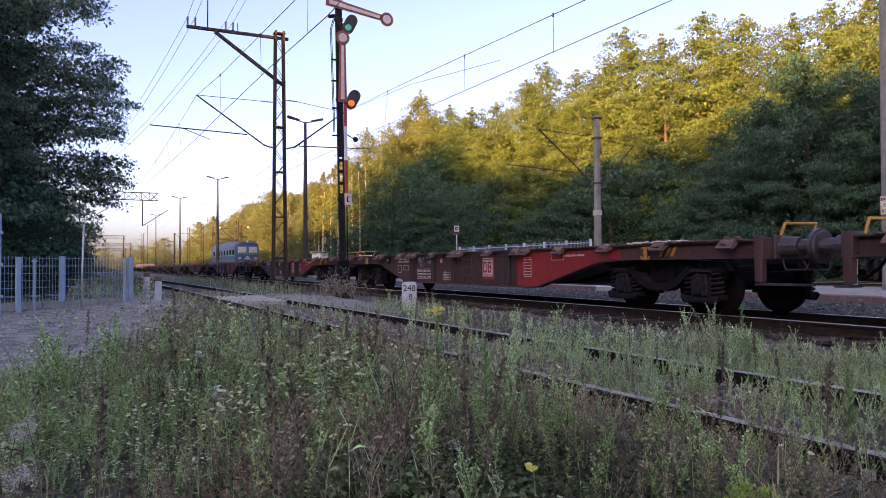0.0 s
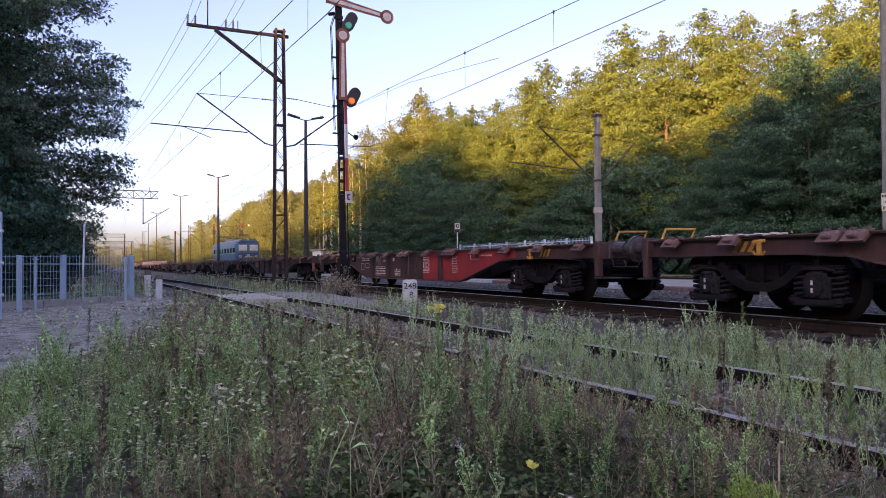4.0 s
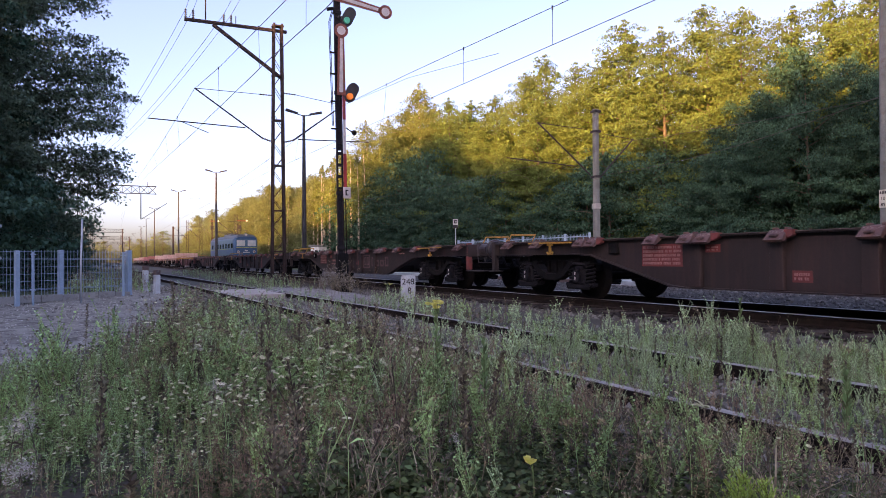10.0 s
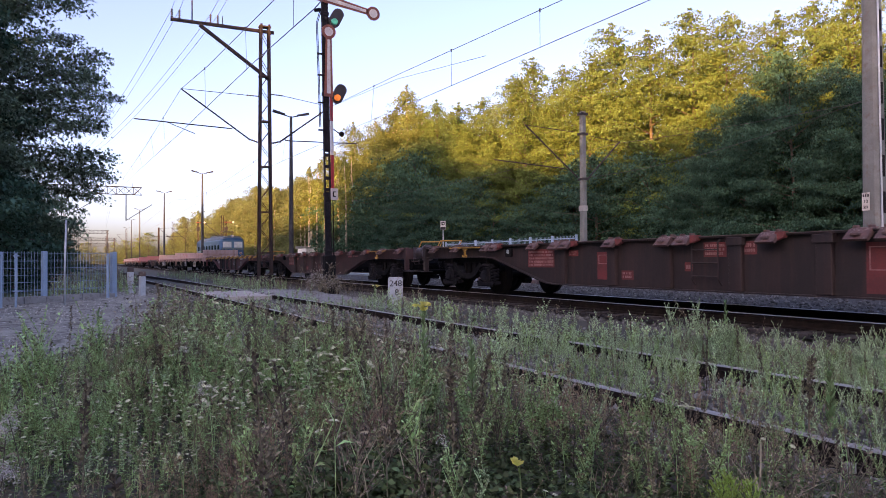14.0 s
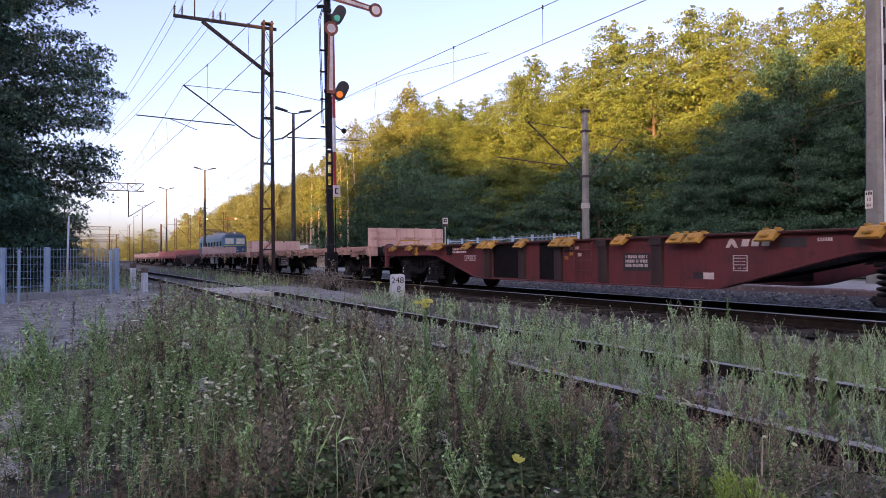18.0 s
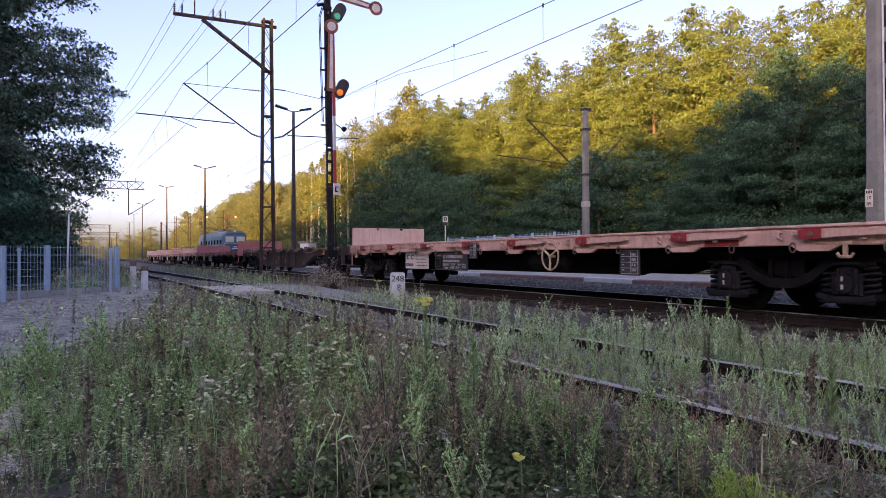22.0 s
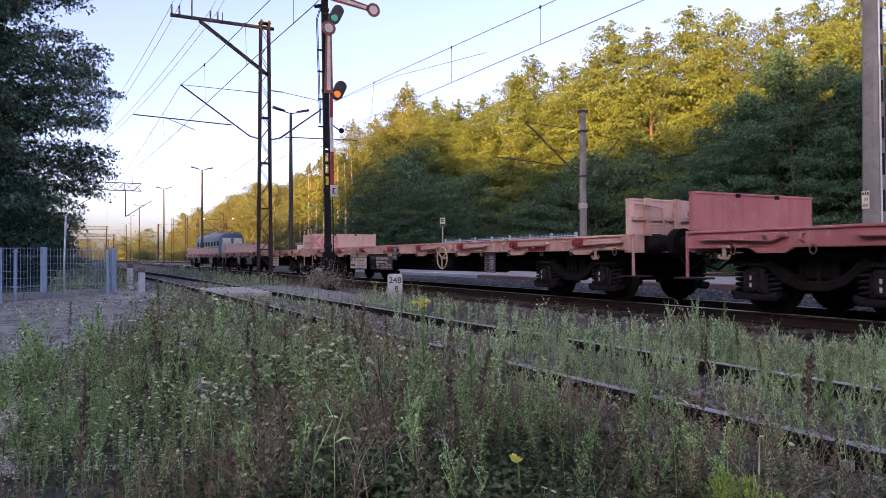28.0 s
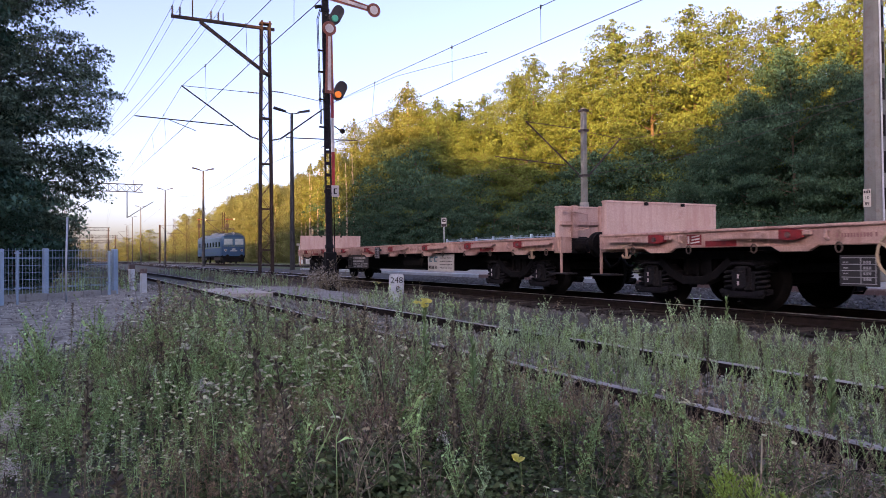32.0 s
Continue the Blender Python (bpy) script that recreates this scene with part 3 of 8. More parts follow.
# platform strip on the far side of the main line
pl = thing("platform", "low gravel platform with a red and white painted edge", "platform", kind="structure")
part("surface", sheet(span([(-46, 30, 2.0)]), [12.9, 14.0, 15.5, 17.0, 18.0], lambda x, y: 0.17 + 0.012 * noise.noise(Vector((x, y, 5)))), M_CONCPALE, pl, "pale worn paving")
slab = mesh()
box(slab, -1.0, 1.0, -0.14, 0.14, -0.5, 0.0, 0.02)
red_me, white_me = data("edge_stone", slab, M_KERBRED), data("edge_stone", slab, M_KERBWHITE)
for i in range(38):
    x = -45 + 2.0 * i
    part("edge_stone", white_me if i % 5 == 0 or x < -22 else red_me, M_KERBRED, pl, at=pose(x, 12.75 + RNG.uniform(-0.015, 0.015), 0.19 + RNG.uniform(-0.01, 0.01)))

# concrete slab crossing over the siding, and the deck between its rails
cr = thing("crossing_slab", "worn concrete crossing panel laid between the siding rails", "crossing", kind="structure")
for i in range(3):
    m = mesh()
    box(m, -0.62, 0.62, -0.69, 0.69, -0.16, -0.0, 0.012)
    part("panel", m, M_DUST, cr, at=pose(-21.8 + 1.27 * i, siding_y(-21), -0.088, 0, 0, 1))
solo("grass_verge", sheet(span([(-420, -46, 8.0), (-46, -40, 2)]), [11.7, 12.6, 14.0, 17.0, 22.0, 26.0, 40.0], lambda x, y: max(ground_z(x, y), -0.12) + 0.03 + 0.04 * noise.noise(Vector((x * 0.4, y * 0.4, 8)))), M_GRASS, "rough green grass between the tracks", "grass", kind="structure", smooth=True)
solo("near_verge", sheet(span([(-40, 24, 2.0)]), [18.0, 19.5, 22.0, 26.0, 40.0], lambda x, y: ground_z(x, y) + 0.04 + 0.04 * noise.noise(Vector((x * 0.4, y * 0.4, 8)))), M_GRASS, "rough green grass before the wood", "grass", kind="structure", smooth=True)
solo("left_verge", sheet(span([(-160, -60, 10.0), (-60, -24.5, 1.5)]), [-40.0, -20.0, -10.0, -6.0, -3.0, -1.0, 0.4], lambda x, y: ground_z(x, y) + 0.05 + 0.05 * noise.noise(Vector((x * 0.5, y * 0.5, 8)))), M_GRASS, "rough dark grass behind the fence", "grass", kind="structure", smooth=True)
solo("mid_verge", sheet(span([(-120, -60, 10.0), (-60, -26.5, 1.5)]), [4.9, 5.4, 5.9, 6.4, 6.75], lambda x, y: ground_z(x, y) + 0.03 + 0.05 * noise.noise(Vector((x * 0.7, y * 0.7, 8)))), M_SCRUB, "low rough weeds between siding and main line", "grass", kind="structure", smooth=True)

# ---- the goods train ----
def bar_rows(m, x0, z0, x1, z1, n, y, rg, gap=0.35):
    """Illegible writing: rows of short raised bars between two corners, on the side facing -y."""
    h = (z1 - z0) / n
    for i in range(n):
        z = z1 - (i + 0.5) * h
        x = x0
        while x < x1 - 0.02:
            hb = h * (1 - gap)
            w = min(x1 - x, max(0.022, rg.uniform(0.38, 0.62) * hb))
            box(m, x, x + w, y - 0.003, y, z - hb / 2, z + hb / 2)
            x += w + max(0.012, 0.22 * hb) * (3.2 if rg.random() < 0.18 else 1.0)
    return m


def outline_box(m, x0, z0, x1, z1, y, t=0.012):
    box(m, x0, x1, y - 0.003, y, z0, z0 + t)
    box(m, x0, x1, y - 0.003, y, z1 - t, z1)
    box(m, x0, x0 + t, y - 0.003, y, z0, z1)
    box(m, x1 - t, x1, y - 0.003, y, z0, z1)


def inscriptions(m, material, parent, label, gap=0.13):
    """Splits painted marks into groups that stand together, each a part of its own."""
    verts, faces = m
    root = list(range(len(verts)))

    def find(i):
        while root[i] != i:
            root[i] = root[root[i]]
            i = root[i]
        return i

    for f in faces:
        for i in f[1:]:
            root[find(i)] = find(f[0])
    ids = sorted({find(i) for i in range(len(verts))})
    bounds = {}
    for i, v in enumerate(verts):
        b = bounds.setdefault(find(i), [v[0], v[0], v[2], v[2]])
        b[0], b[1], b[2], b[3] = min(b[0], v[0]), max(b[1], v[0]), min(b[2], v[2]), max(b[3], v[2])
    for i, a in enumerate(ids):
        for c in ids[i + 1:]:
            p_, q_ = bounds[a], bounds[c]
            if p_[0] - gap < q_[1] and q_[0] - gap < p_[1] and p_[2] - gap < q_[3] and q_[2] - gap < p_[3]:
                root[find(c)] = find(a)
    groups = {}
    for f in faces:
        groups.setdefault(find(f[0]), []).append(f)
    for fs in groups.values():
        used = sorted({i for f in fs for i in f})
        back = {i: k for k, i in enumerate(used)}
        part("inscription", ([verts[i] for i in used], [tuple(back[i] for i in f) for f in fs]), material, parent, label)


def coil(turns, r, wire, h):
    m = mesh()
    pts = [(r * math.cos(a), r * math.sin(a), h * a / (2 * math.pi * turns)) for a in np.linspace(0, 2 * math.pi * turns, turns * 9)]
    return tube(m, pts, wire, 5)


def wheel_mesh():
    """One wheelset, its axle along y: flanged tyres, dished discs, axle."""
    m = mesh()
    n = 26
    for s in (-1, 1):
        prof = [(0.10, 0.66), (0.12, 0.80), (0.36, 0.735), (0.40, 0.685), (0.487, 0.690), (0.487, 0.715), (0.462, 0.725), (0.455, 0.815), (0.40, 0.82), (0.37, 0.765), (0.13, 0.835), (0.10, 0.835)]
        v = [(r * math.cos(2 * math.pi * k / n), s * y, r * math.sin(2 * math.pi * k / n)) for r, y in prof for k in range(n)]
        fs = [(i * n + k, i * n + (k + 1) % n, (i + 1) * n + (k + 1) % n, (i + 1) * n + k) for i in range(len(prof) - 1) for k in range(n)]
        add(m, v, fs if s < 0 else [f[::-1] for f in fs])
    tube(m, [(0, -1.02, 0), (0, 1.02, 0)], 0.085, 12)
    return m


WHEELSET = data("wheelset", wheel_mesh(), M_WHEEL, True)


def frame_side():
    """Side frame of a bogie: a straight top beam over a deep sagging trough, horn guides at the axles."""
    m = mesh()
    prism(m, [(-1.42, 0.70), (-1.30, 0.84), (-0.60, 0.88), (0.60, 0.88), (1.30, 0.84), (1.42, 0.70), (1.2, 0.735), (0.6, 0.76), (-0.6, 0.76), (-1.2, 0.735)], -0.06, 0.05)
    prism(m, [(-0.66, 0.78), (-0.40, 0.58), (-0.17, 0.49), (0.17, 0.49), (0.40, 0.58), (0.66, 0.78), (0.74, 0.70), (0.46, 0.47), (0.2, 0.365), (-0.2, 0.365), (-0.46, 0.47), (-0.74, 0.70)], -0.15, 0.05)
    for x in (-0.25, 0.0, 0.25):
        box(m, x - 0.03, x + 0.03, -0.05, 0.02, 0.46, 0.80)
    for x in (-0.9, 0.9):
        box(m, x - 0.37, x + 0.37, -0.13, 0.08, 0.675, 0.735, 0.012)
        box(m, x - 0.045, x + 0.045, -0.12, 0.0, 0.6, 0.86, 0.01)
        tube(m, [(x - 0.40, -0.12, 0.30), (x - 0.34, -0.13, 0.215), (x + 0.34, -0.13, 0.215), (x + 0.40, -0.12, 0.30)], 0.02, 5)
    return m


FRAME_SIDE = data("frame_side", frame_side(), M_BLACK)
bx = mesh()
box(bx, -0.14, 0.14, -0.13, 0.13, -0.17, 0.20, 0.03)
tube(bx, [(0, -0.12, -0.01), (0, -0.18, -0.01), (0, -0.19, -0.01)], [0.135, 0.125, 0.09], 14)
prism(bx, [(-0.37, -0.13), (-0.37, -0.20), (-0.24, -0.235), (0.24, -0.235), (0.37, -0.20), (0.37, -0.13), (0.15, -0.17), (-0.15, -0.17)], -0.13, 0.08)
box(bx, -0.20, -0.14, -0.10, 0.06, -0.16, 0.12, 0.01)
box(bx, 0.14, 0.20, -0.10, 0.06, -0.16, 0.12, 0.01)
for rx_ in (-0.09, 0.09):
    box(bx, rx_ - 0.014, rx_ + 0.014, -0.165, -0.12, -0.15, 0.17, 0.004)
tube(bx, [(-0.25, -0.10, 0.20), (-0.14, -0.12, 0.235), (0.14, -0.12, 0.235), (0.25, -0.10, 0.20)], 0.022, 6)
AXLE_BOX = data("axle_box", bx, M_BOX)
SPRING = data("spring", coil(5, 0.080, 0.024, 0.36), M_BOX, True)
bo = mesh()
box(bo, -0.28, 0.28, -1.0, 1.0, 0.50, 0.78, 0.03)
for sx in (-1.15, 1.15):
    box(bo, sx - 0.06, sx + 0.06, -0.95, 0.95, 0.55, 0.68, 0.01)
BOLSTER = data("bolster", bo, M_BLACK)
bk = mesh()
box(bk, -0.05, 0.05, -0.05, 0.05, -0.16, 0.16, 0.012)
BRAKE = data("brake_shoe", bk, M_BLACK)
tk = mesh()
box(tk, -0.014, 0.014, -0.004, 0.0, -0.03, 0.03)
TICK = data("reflector_mark", tk, M_WHITE)
WHEELS = []


def bogie(parent, x, marks):
    bg = part("bogie", BOLSTER, M_BLACK, parent, at=pose(x, 0, 0))
    for sx, sy in ((-0.36, -0.76), (-0.36, 0.76), (0.36, -0.76), (0.36, 0.76)):
        part("brake_shoe", BRAKE, M_BLACK, bg, at=pose(sx, sy, 0.46))
    for s in (-1, 1):
        part("frame_side", FRAME_SIDE, M_BLACK, bg, at=pose(0, s * 1.0, 0, 0, 0, 0 if s < 0 else 180))
        for a in (-0.9, 0.9):
            ab = part("axle_box", AXLE_BOX, M_BOX, bg, at=pose(a, s * 1.02, 0.46, 0, 0, 0 if s < 0 else 180))
            for d in (-0.275, 0.275):
                part("spring", SPRING, M_BOX, bg, at=pose(a + d, s * 1.04, 0.30))
            if marks and s < 0:
                for dz in (-0.05, 0.05):
                    part("reflector_mark", TICK, M_WHITE, bg, at=pose(a, -1.215, 0.46 + dz))
    for a in (-0.9, 0.9):
        w = part("wheelset", WHEELSET, M_WHEEL, bg, at=pose(a, 0, 0.46))
        WHEELS.append(w)
    return bg


BELLY = [(-9.15, 1.12), (9.15, 1.12), (9.15, 0.90), (6.3, 0.90), (5.7, 0.87), (5.2, 0.75), (3.65, 0.36), (3.35, 0.335), (-3.35, 0.335), (-3.65, 0.36), (-5.2, 0.75), (-5.7, 0.87), (-6.3, 0.90), (-9.15, 0.90)]


def belly_beam():
    m = mesh()
    prism(m, BELLY, -0.012, 0.012)
    box(m, -9.2, 9.2, -0.10, 0.10, 1.12, 1.155, 0.006)
    low = BELLY[2:]
    for (xa, za), (xb, zb) in zip(low[:-1], low[1:]):
        bar(m, (xa, -0.02, za - 0.008), (xb, -0.02, zb - 0.008), 0.17, 0.022)
    return m


BELLY_M = belly_beam()
ri = mesh()
box(ri, -0.11, 0.11, -0.085, 0.0, 0.345, 1.12, 0.01)
box(ri, -0.14, 0.14, -0.11, 0.0, 1.00, 1.12, 0.01)
RIB_M = ri
lk = mesh()
add(lk, [(-0.105, -0.06, 1.165), (0.105, -0.06, 1.165), (0.105, 0.08, 1.185), (-0.105, 0.08, 1.185), (-0.12, -0.17, 1.035), (0.12, -0.17, 1.035), (0.12, -0.14, 1.01), (-0.12, -0.14, 1.01), (-0.105, 0.0, 1.10), (0.105, 0.0, 1.10)],
    [(0, 1, 2, 3), (4, 5, 1, 0), (7, 6, 5, 4), (8, 9, 6, 7), (0, 3, 8, 7, 4), (1, 5, 6, 9, 2), (3, 2, 9, 8)])
box(lk, -0.045, 0.045, -0.175, -0.10, 1.075, 1.115, 0.008)
box(lk, -0.095, -0.055, -0.03, 0.05, 1.17, 1.205, 0.006)
box(lk, 0.055, 0.095, -0.03, 0.05, 1.17, 1.205, 0.006)
lk[0][:] = [(a_ * 1.25, b_ * 1.1, c_) for a_, b_, c_ in lk[0]]
LOCK_M = lk


def buffers(parent, x, s, material):
    for y in (-0.875, 0.875):
        m = mesh()
        box(m, x - 0.02, x + 0.02, y - 0.19, y + 0.19, 0.87, 1.20, 0.006)
        tube(m, [(x, y, 1.035), (x + s * 0.30, y, 1.035)], [0.155, 0.135], 14)
        tube(m, [(x + s * 0.28, y, 1.035), (x + s * 0.56, y, 1.035)], 0.105, 14)
        tube(m, [(x + s * 0.54, y, 1.035), (x + s * 0.585, y, 1.035), (x + s * 0.61, y, 1.035)], [0.24, 0.235, 0.19], 18)
        part("buffer", m, material, parent, smooth=False)


def end_gear(parent, x, s):
    hk = mesh()
    tube(hk, [(x, 0, 1.0), (x + s * 0.35, 0, 1.0), (x + s * 0.45, 0, 1.07)], 0.045, 8)
    tube(hk, [(x + s * 0.3, -0.05, 0.98), (x + s * 0.42, -0.05, 0.80), (x + s * 0.56, 0.0, 0.96)], 0.025, 6)
    part("coupling_hook", hk, M_BLACK, parent)
    hs = mesh()
    tube(hs, [(x, -0.32, 0.93), (x + s * 0.12, -0.33, 0.74), (x + s * 0.30, -0.36, 0.60), (x + s * 0.47, -0.36, 0.64), (x + s * 0.60, -0.33, 0.78)], 0.025, 8)
    part("brake_hose", hs, M_BLACK, parent, smooth=True)


def lashing_rail(x, s, high):
    """Bent grab rail of round bar above the wagon's end."""
    m = mesh()
    z0 = 1.16
    tube(m, [(x, -0.88, z0), (x, -0.78, z0 + high), (x, -0.10, z0 + high + 0.01), (x, -0.22, z0)], 0.02, 6)
    return m


def stripes(parent, x, y):
    m = mesh()
    for i in range(3):
        x0 = x + i * 0.13
        add(m, [(x0, y, 0.93), (x0 + 0.07, y, 0.93), (x0 + 0.17, y, 1.09), (x0 + 0.10, y, 1.09), (x0, y + 0.01, 0.93), (x0 + 0.07, y + 0.01, 0.93), (x0 + 0.17, y + 0.01, 1.09), (x0 + 0.10, y + 0.01, 1.09)],
            [(0, 1, 2, 3), (0, 4, 5, 1), (1, 5, 6, 2), (2, 6, 7, 3), (3, 7, 4, 0)])
    part("warning_stripe", m, M_YELLOW, parent, "yellow diagonal warning stripes")


def anchor(parent, x, y, material):
    m = mesh()
    box(m, x - 0.10, x + 0.10, y - 0.03, y, 1.06, 1.10, 0.006)
    box(m, x - 0.035, x + 0.035, y - 0.03, y, 0.90, 1.08, 0.006)
    tube(m, [(x - 0.10, y - 0.02, 0.935), (x - 0.07, y - 0.02, 0.895), (x + 0.07, y - 0.02, 0.895), (x + 0.10, y - 0.02, 0.935)], 0.02, 6)
    part("rope_hook", m, material, parent)


def container_wagon(x, paint, lock, kind, rg, label, red_front=False, emblem_at=0.0, red_from=2.72):
    """Skeletal container flat wagon, nose to +x; kind names its painted panels."""
    w = thing("container_wagon", label, "freight wagon", pose(x, YC, 0), "wagons of the goods train")
    belly = data("side_beam", BELLY_M, paint)
    # ribs use the darker paint to carry both stains and recess shade
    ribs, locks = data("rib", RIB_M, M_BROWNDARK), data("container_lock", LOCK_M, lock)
    yb = 1.16
    for s in (-1, 1):
        sb = part("side_beam", belly, paint, w, at=pose(0, s * yb, 0))
        for rx in (-4.45, -3.1, -1.65, -0.35, 1.0, 2.35, 3.75):
            if abs(rx) < 3.4:
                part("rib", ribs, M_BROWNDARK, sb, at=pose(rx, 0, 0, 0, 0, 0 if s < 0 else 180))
        for lx in (-8.6, -7.4, -5.9, -5.55, -4.0, -3.2, -2.85, -1.6, -0.3, 0.1, 1.58, 2.87, 3.22, 4.5, 5.9, 7.3, 8.7):
            if s < 0 or rg.random() < 0.6:
                part("container_lock", locks, lock, sb, at=pose(lx + rg.uniform(-0.03, 0.03), -s * 0.0 + s * 0.06, 0, 0, 0, 0 if s < 0 else 180))
    if kind in ("redpost", "cargo", "plain", "ge"):
        for lx in (-5.55, -2.85, -1.6, 0.1, 1.58, 3.22, 4.5, 5.9):
            hm = mesh()
            prism(hm, [(lx + 0.13, 1.05), (lx + 0.25, 1.09), (lx + 0.27, 1.17), (lx + 0.13, 1.17)], -yb - 0.15, -yb - 0.06)
            part("lock_handle", hm, M_HANDLE, w, "red painted lock handle")
    cs = mesh()
    box(cs, -9.2, 9.2, -0.24, 0.24, 0.80, 1.10)
    prism(cs, [(-5.4, 0.82), (5.4, 0.82), (3.4, 0.42), (-3.4, 0.42)], -0.24, -0.21)
    prism(cs, [(-5.4, 0.82), (5.4, 0.82), (3.4, 0.42), (-3.4, 0.42)], 0.21, 0.24)
    for bx_ in np.arange(-8.4, 8.5, 1.4):
        box(cs, bx_ - 0.05, bx_ + 0.05, -1.15, 1.15, 0.92, 1.11)
    for bx_ in (-3.4, -1.2, 1.2, 3.4):
        box(cs, bx_ - 0.05, bx_ + 0.05, -1.15, 1.15, 0.40, 0.60)
    part("centre_sill", cs, M_BLACK, w)
    tank = mesh()
    tube(tank, [(-1.6, 0.55, 0.68), (-1.55, 0.55, 0.68), (-0.4, 0.55, 0.68), (-0.35, 0.55, 0.68)], [0.12, 0.2, 0.2, 0.12], 12)
    part("air_tank", tank, M_BLACK, w)
    endmat = {1: M_HANDLE if red_front else paint, -1: paint}
    for s in (-1, 1):
        hsm = mesh()
        box(hsm, s * 9.15 if s > 0 else -9.3, 9.3 if s > 0 else s * 9.15, -1.3, 1.3, 0.86, 1.17, 0.012)
        part("headstock", hsm, paint, w)
        for sy in (-1.24, 1.24):
            um = mesh()
            box(um, s * 9.22 - 0.06, s * 9.22 + 0.06, sy - 0.06, sy + 0.06, 0.54, 1.20, 0.012)
            part("end_post", um, endmat[s], w)
        buffers(w, s * 9.3, s, M_BUFFER)
        end_gear(w, s * 9.3, s)
        part("grab_rail", lashing_rail(s * 9.26, s, 0.19 + 0.03 * rg.random()), M_YELLOW, w, "yellow bent grab rail")
        st = mesh()
        box(st, s * 9.28 - 0.10, s * 9.28 + 0.55 * (s > 0) + 0.10, -1.33, -1.05, 0.50, 0.53, 0.006)
        tube(st, [(s * 9.5, -1.15, 0.86), (s * 9.55, -1.15, 0.72), (s * 9.85, -1.15, 0.72), (s * 9.92, -1.15, 0.84)], 0.012, 5)
        part("step", st, M_STEEL, w)
        bogie(w, s * 7.1, rg.random() < 0.6)
        anchor(w, s * 6.95, -1.26, M_YELLOW)
        if kind in ("db_red", "db_brown", "vtg"):
            stripes(w, s * 7.15 - (0.35 if s < 0 else 0), -1.175)
            rp = mesh()
            for i in range(11):
                tube(rp, [(s * 6.5 + i * 0.13 * s, -1.27, 1.17), (s * 6.5 + (i + 1) * 0.13 * s, -1.27, 1.165 + 0.015 * (i % 2))], 0.016, 5)
            part("lashing_rope", rp, M_WHITE if kind != "vtg" else M_YELLOW, w, "black and yellow twisted rope")
        else:
            bb = mesh()
            bar(bb, (s * 6.2, -1.30, 1.115), (s * 7.7, -1.30, 1.125), 0.04, 0.03)
            part("lever_bar", bb, M_YELLOW, w, "yellow lever bar")
    y = -yb - 0.012
    ld = mesh()
    for lx in (0.22, 0.72):
        tube(ld, [(lx, y - 0.02, 1.12), (lx, y - 0.09, 1.05), (lx, y - 0.09, 0.50), (lx, y - 0.02, 0.42)], 0.014, 5)
    for lz in (0.55, 0.75, 0.95):
        tube(ld, [(0.22, y - 0.09, lz), (0.72, y - 0.09, lz)], 0.012, 5)
    part("ladder", ld, paint, w)
    bxm = mesh()
    box(bxm, -5.16, -4.94, y - 0.075, y, 0.885, 1.085, 0.012)
    tb_ = part("document_box", bxm, M_BLACK, w, "black document box")
    if rg.random() < 0.6:
        bxm = mesh()
        prism(bxm, [(-5.10, 0.97), (-5.0, 0.95), (-4.99, 1.04), (-5.07, 1.05)], y - 0.079, y - 0.075)
        part("document", bxm, M_SCREEN, tb_, "pale paper in its holder")
    fl = mesh()
    box(fl, -9.2, 9.2, -0.012, 0.0, 0.0, 0.012)
    for sx_ in (-1, 1):
        for k_ in range(7):
            x_ = sx_ * 8.9 - sx_ * k_ * 0.3
            bar(fl, (x_, -0.01, 0.02), (x_ - sx_ * 0.22, -0.01, 0.02), 0.05, 0.02)
    part("flange_edge", fl, M_FLANGE, w, "scuffed dusty edge of the top flange", at=pose(0, -yb - 0.098, 1.143))
    # painted panels and writing, as thin plates
    let = M_WHITE if kind in ("db_red", "db_brown", "vtg") else M_LETTER
    if kind == "db_red":
        pm = mesh()
        prism(pm, [(red_from, 1.115), (6.2, 1.115), (6.2, 0.915), (5.7, 0.885), (5.18, 0.765), (3.62, 0.372), (3.35, 0.35), (red_from, 0.35)], y - 0.0015, y)
        part("painted_end_panel", pm, M_RED, w, "bright red end panel")
    wr = mesh()
    if kind in ("db_red", "db_brown"):
        rdp = mesh()
        box(rdp, 1.05, 1.68, y - 0.003, y, 0.47, 1.06)
        lp_ = part("logo_panel", rdp, M_RED, w, "red panel behind a white emblem", at=pose(emblem_at, 0, 0))
        wp_ = mesh()
        prism(wp_, [(1.127, 0.54), (1.603, 0.54), (1.631, 0.58), (1.631, 0.95), (1.603, 0.99), (1.127, 0.99), (1.099, 0.95), (1.099, 0.58)], y - 0.005, y - 0.003)
        part("emblem_field", wp_, M_WHITE, lp_, "white field of the emblem")
        em_ = mesh()
        yq = y - 0.005
        outline_box(em_, 1.117, 0.565, 1.613, 0.965, yq, 0.022)
        for bx0 in (1.165, 1.385):
            box(em_, bx0, bx0 + 0.055, yq - 0.003, yq, 0.63, 0.90)
            prism(em_, [(bx0 + 0.055, 0.855), (bx0 + 0.12, 0.855), (bx0 + 0.175, 0.82), (bx0 + 0.175, 0.88), (bx0 + 0.135, 0.90), (bx0 + 0.055, 0.90)], yq - 0.003, yq)
            prism(em_, [(bx0 + 0.055, 0.675), (bx0 + 0.055, 0.63), (bx0 + 0.135, 0.63), (bx0 + 0.175, 0.65), (bx0 + 0.175, 0.71), (bx0 + 0.12, 0.675)], yq - 0.003, yq)
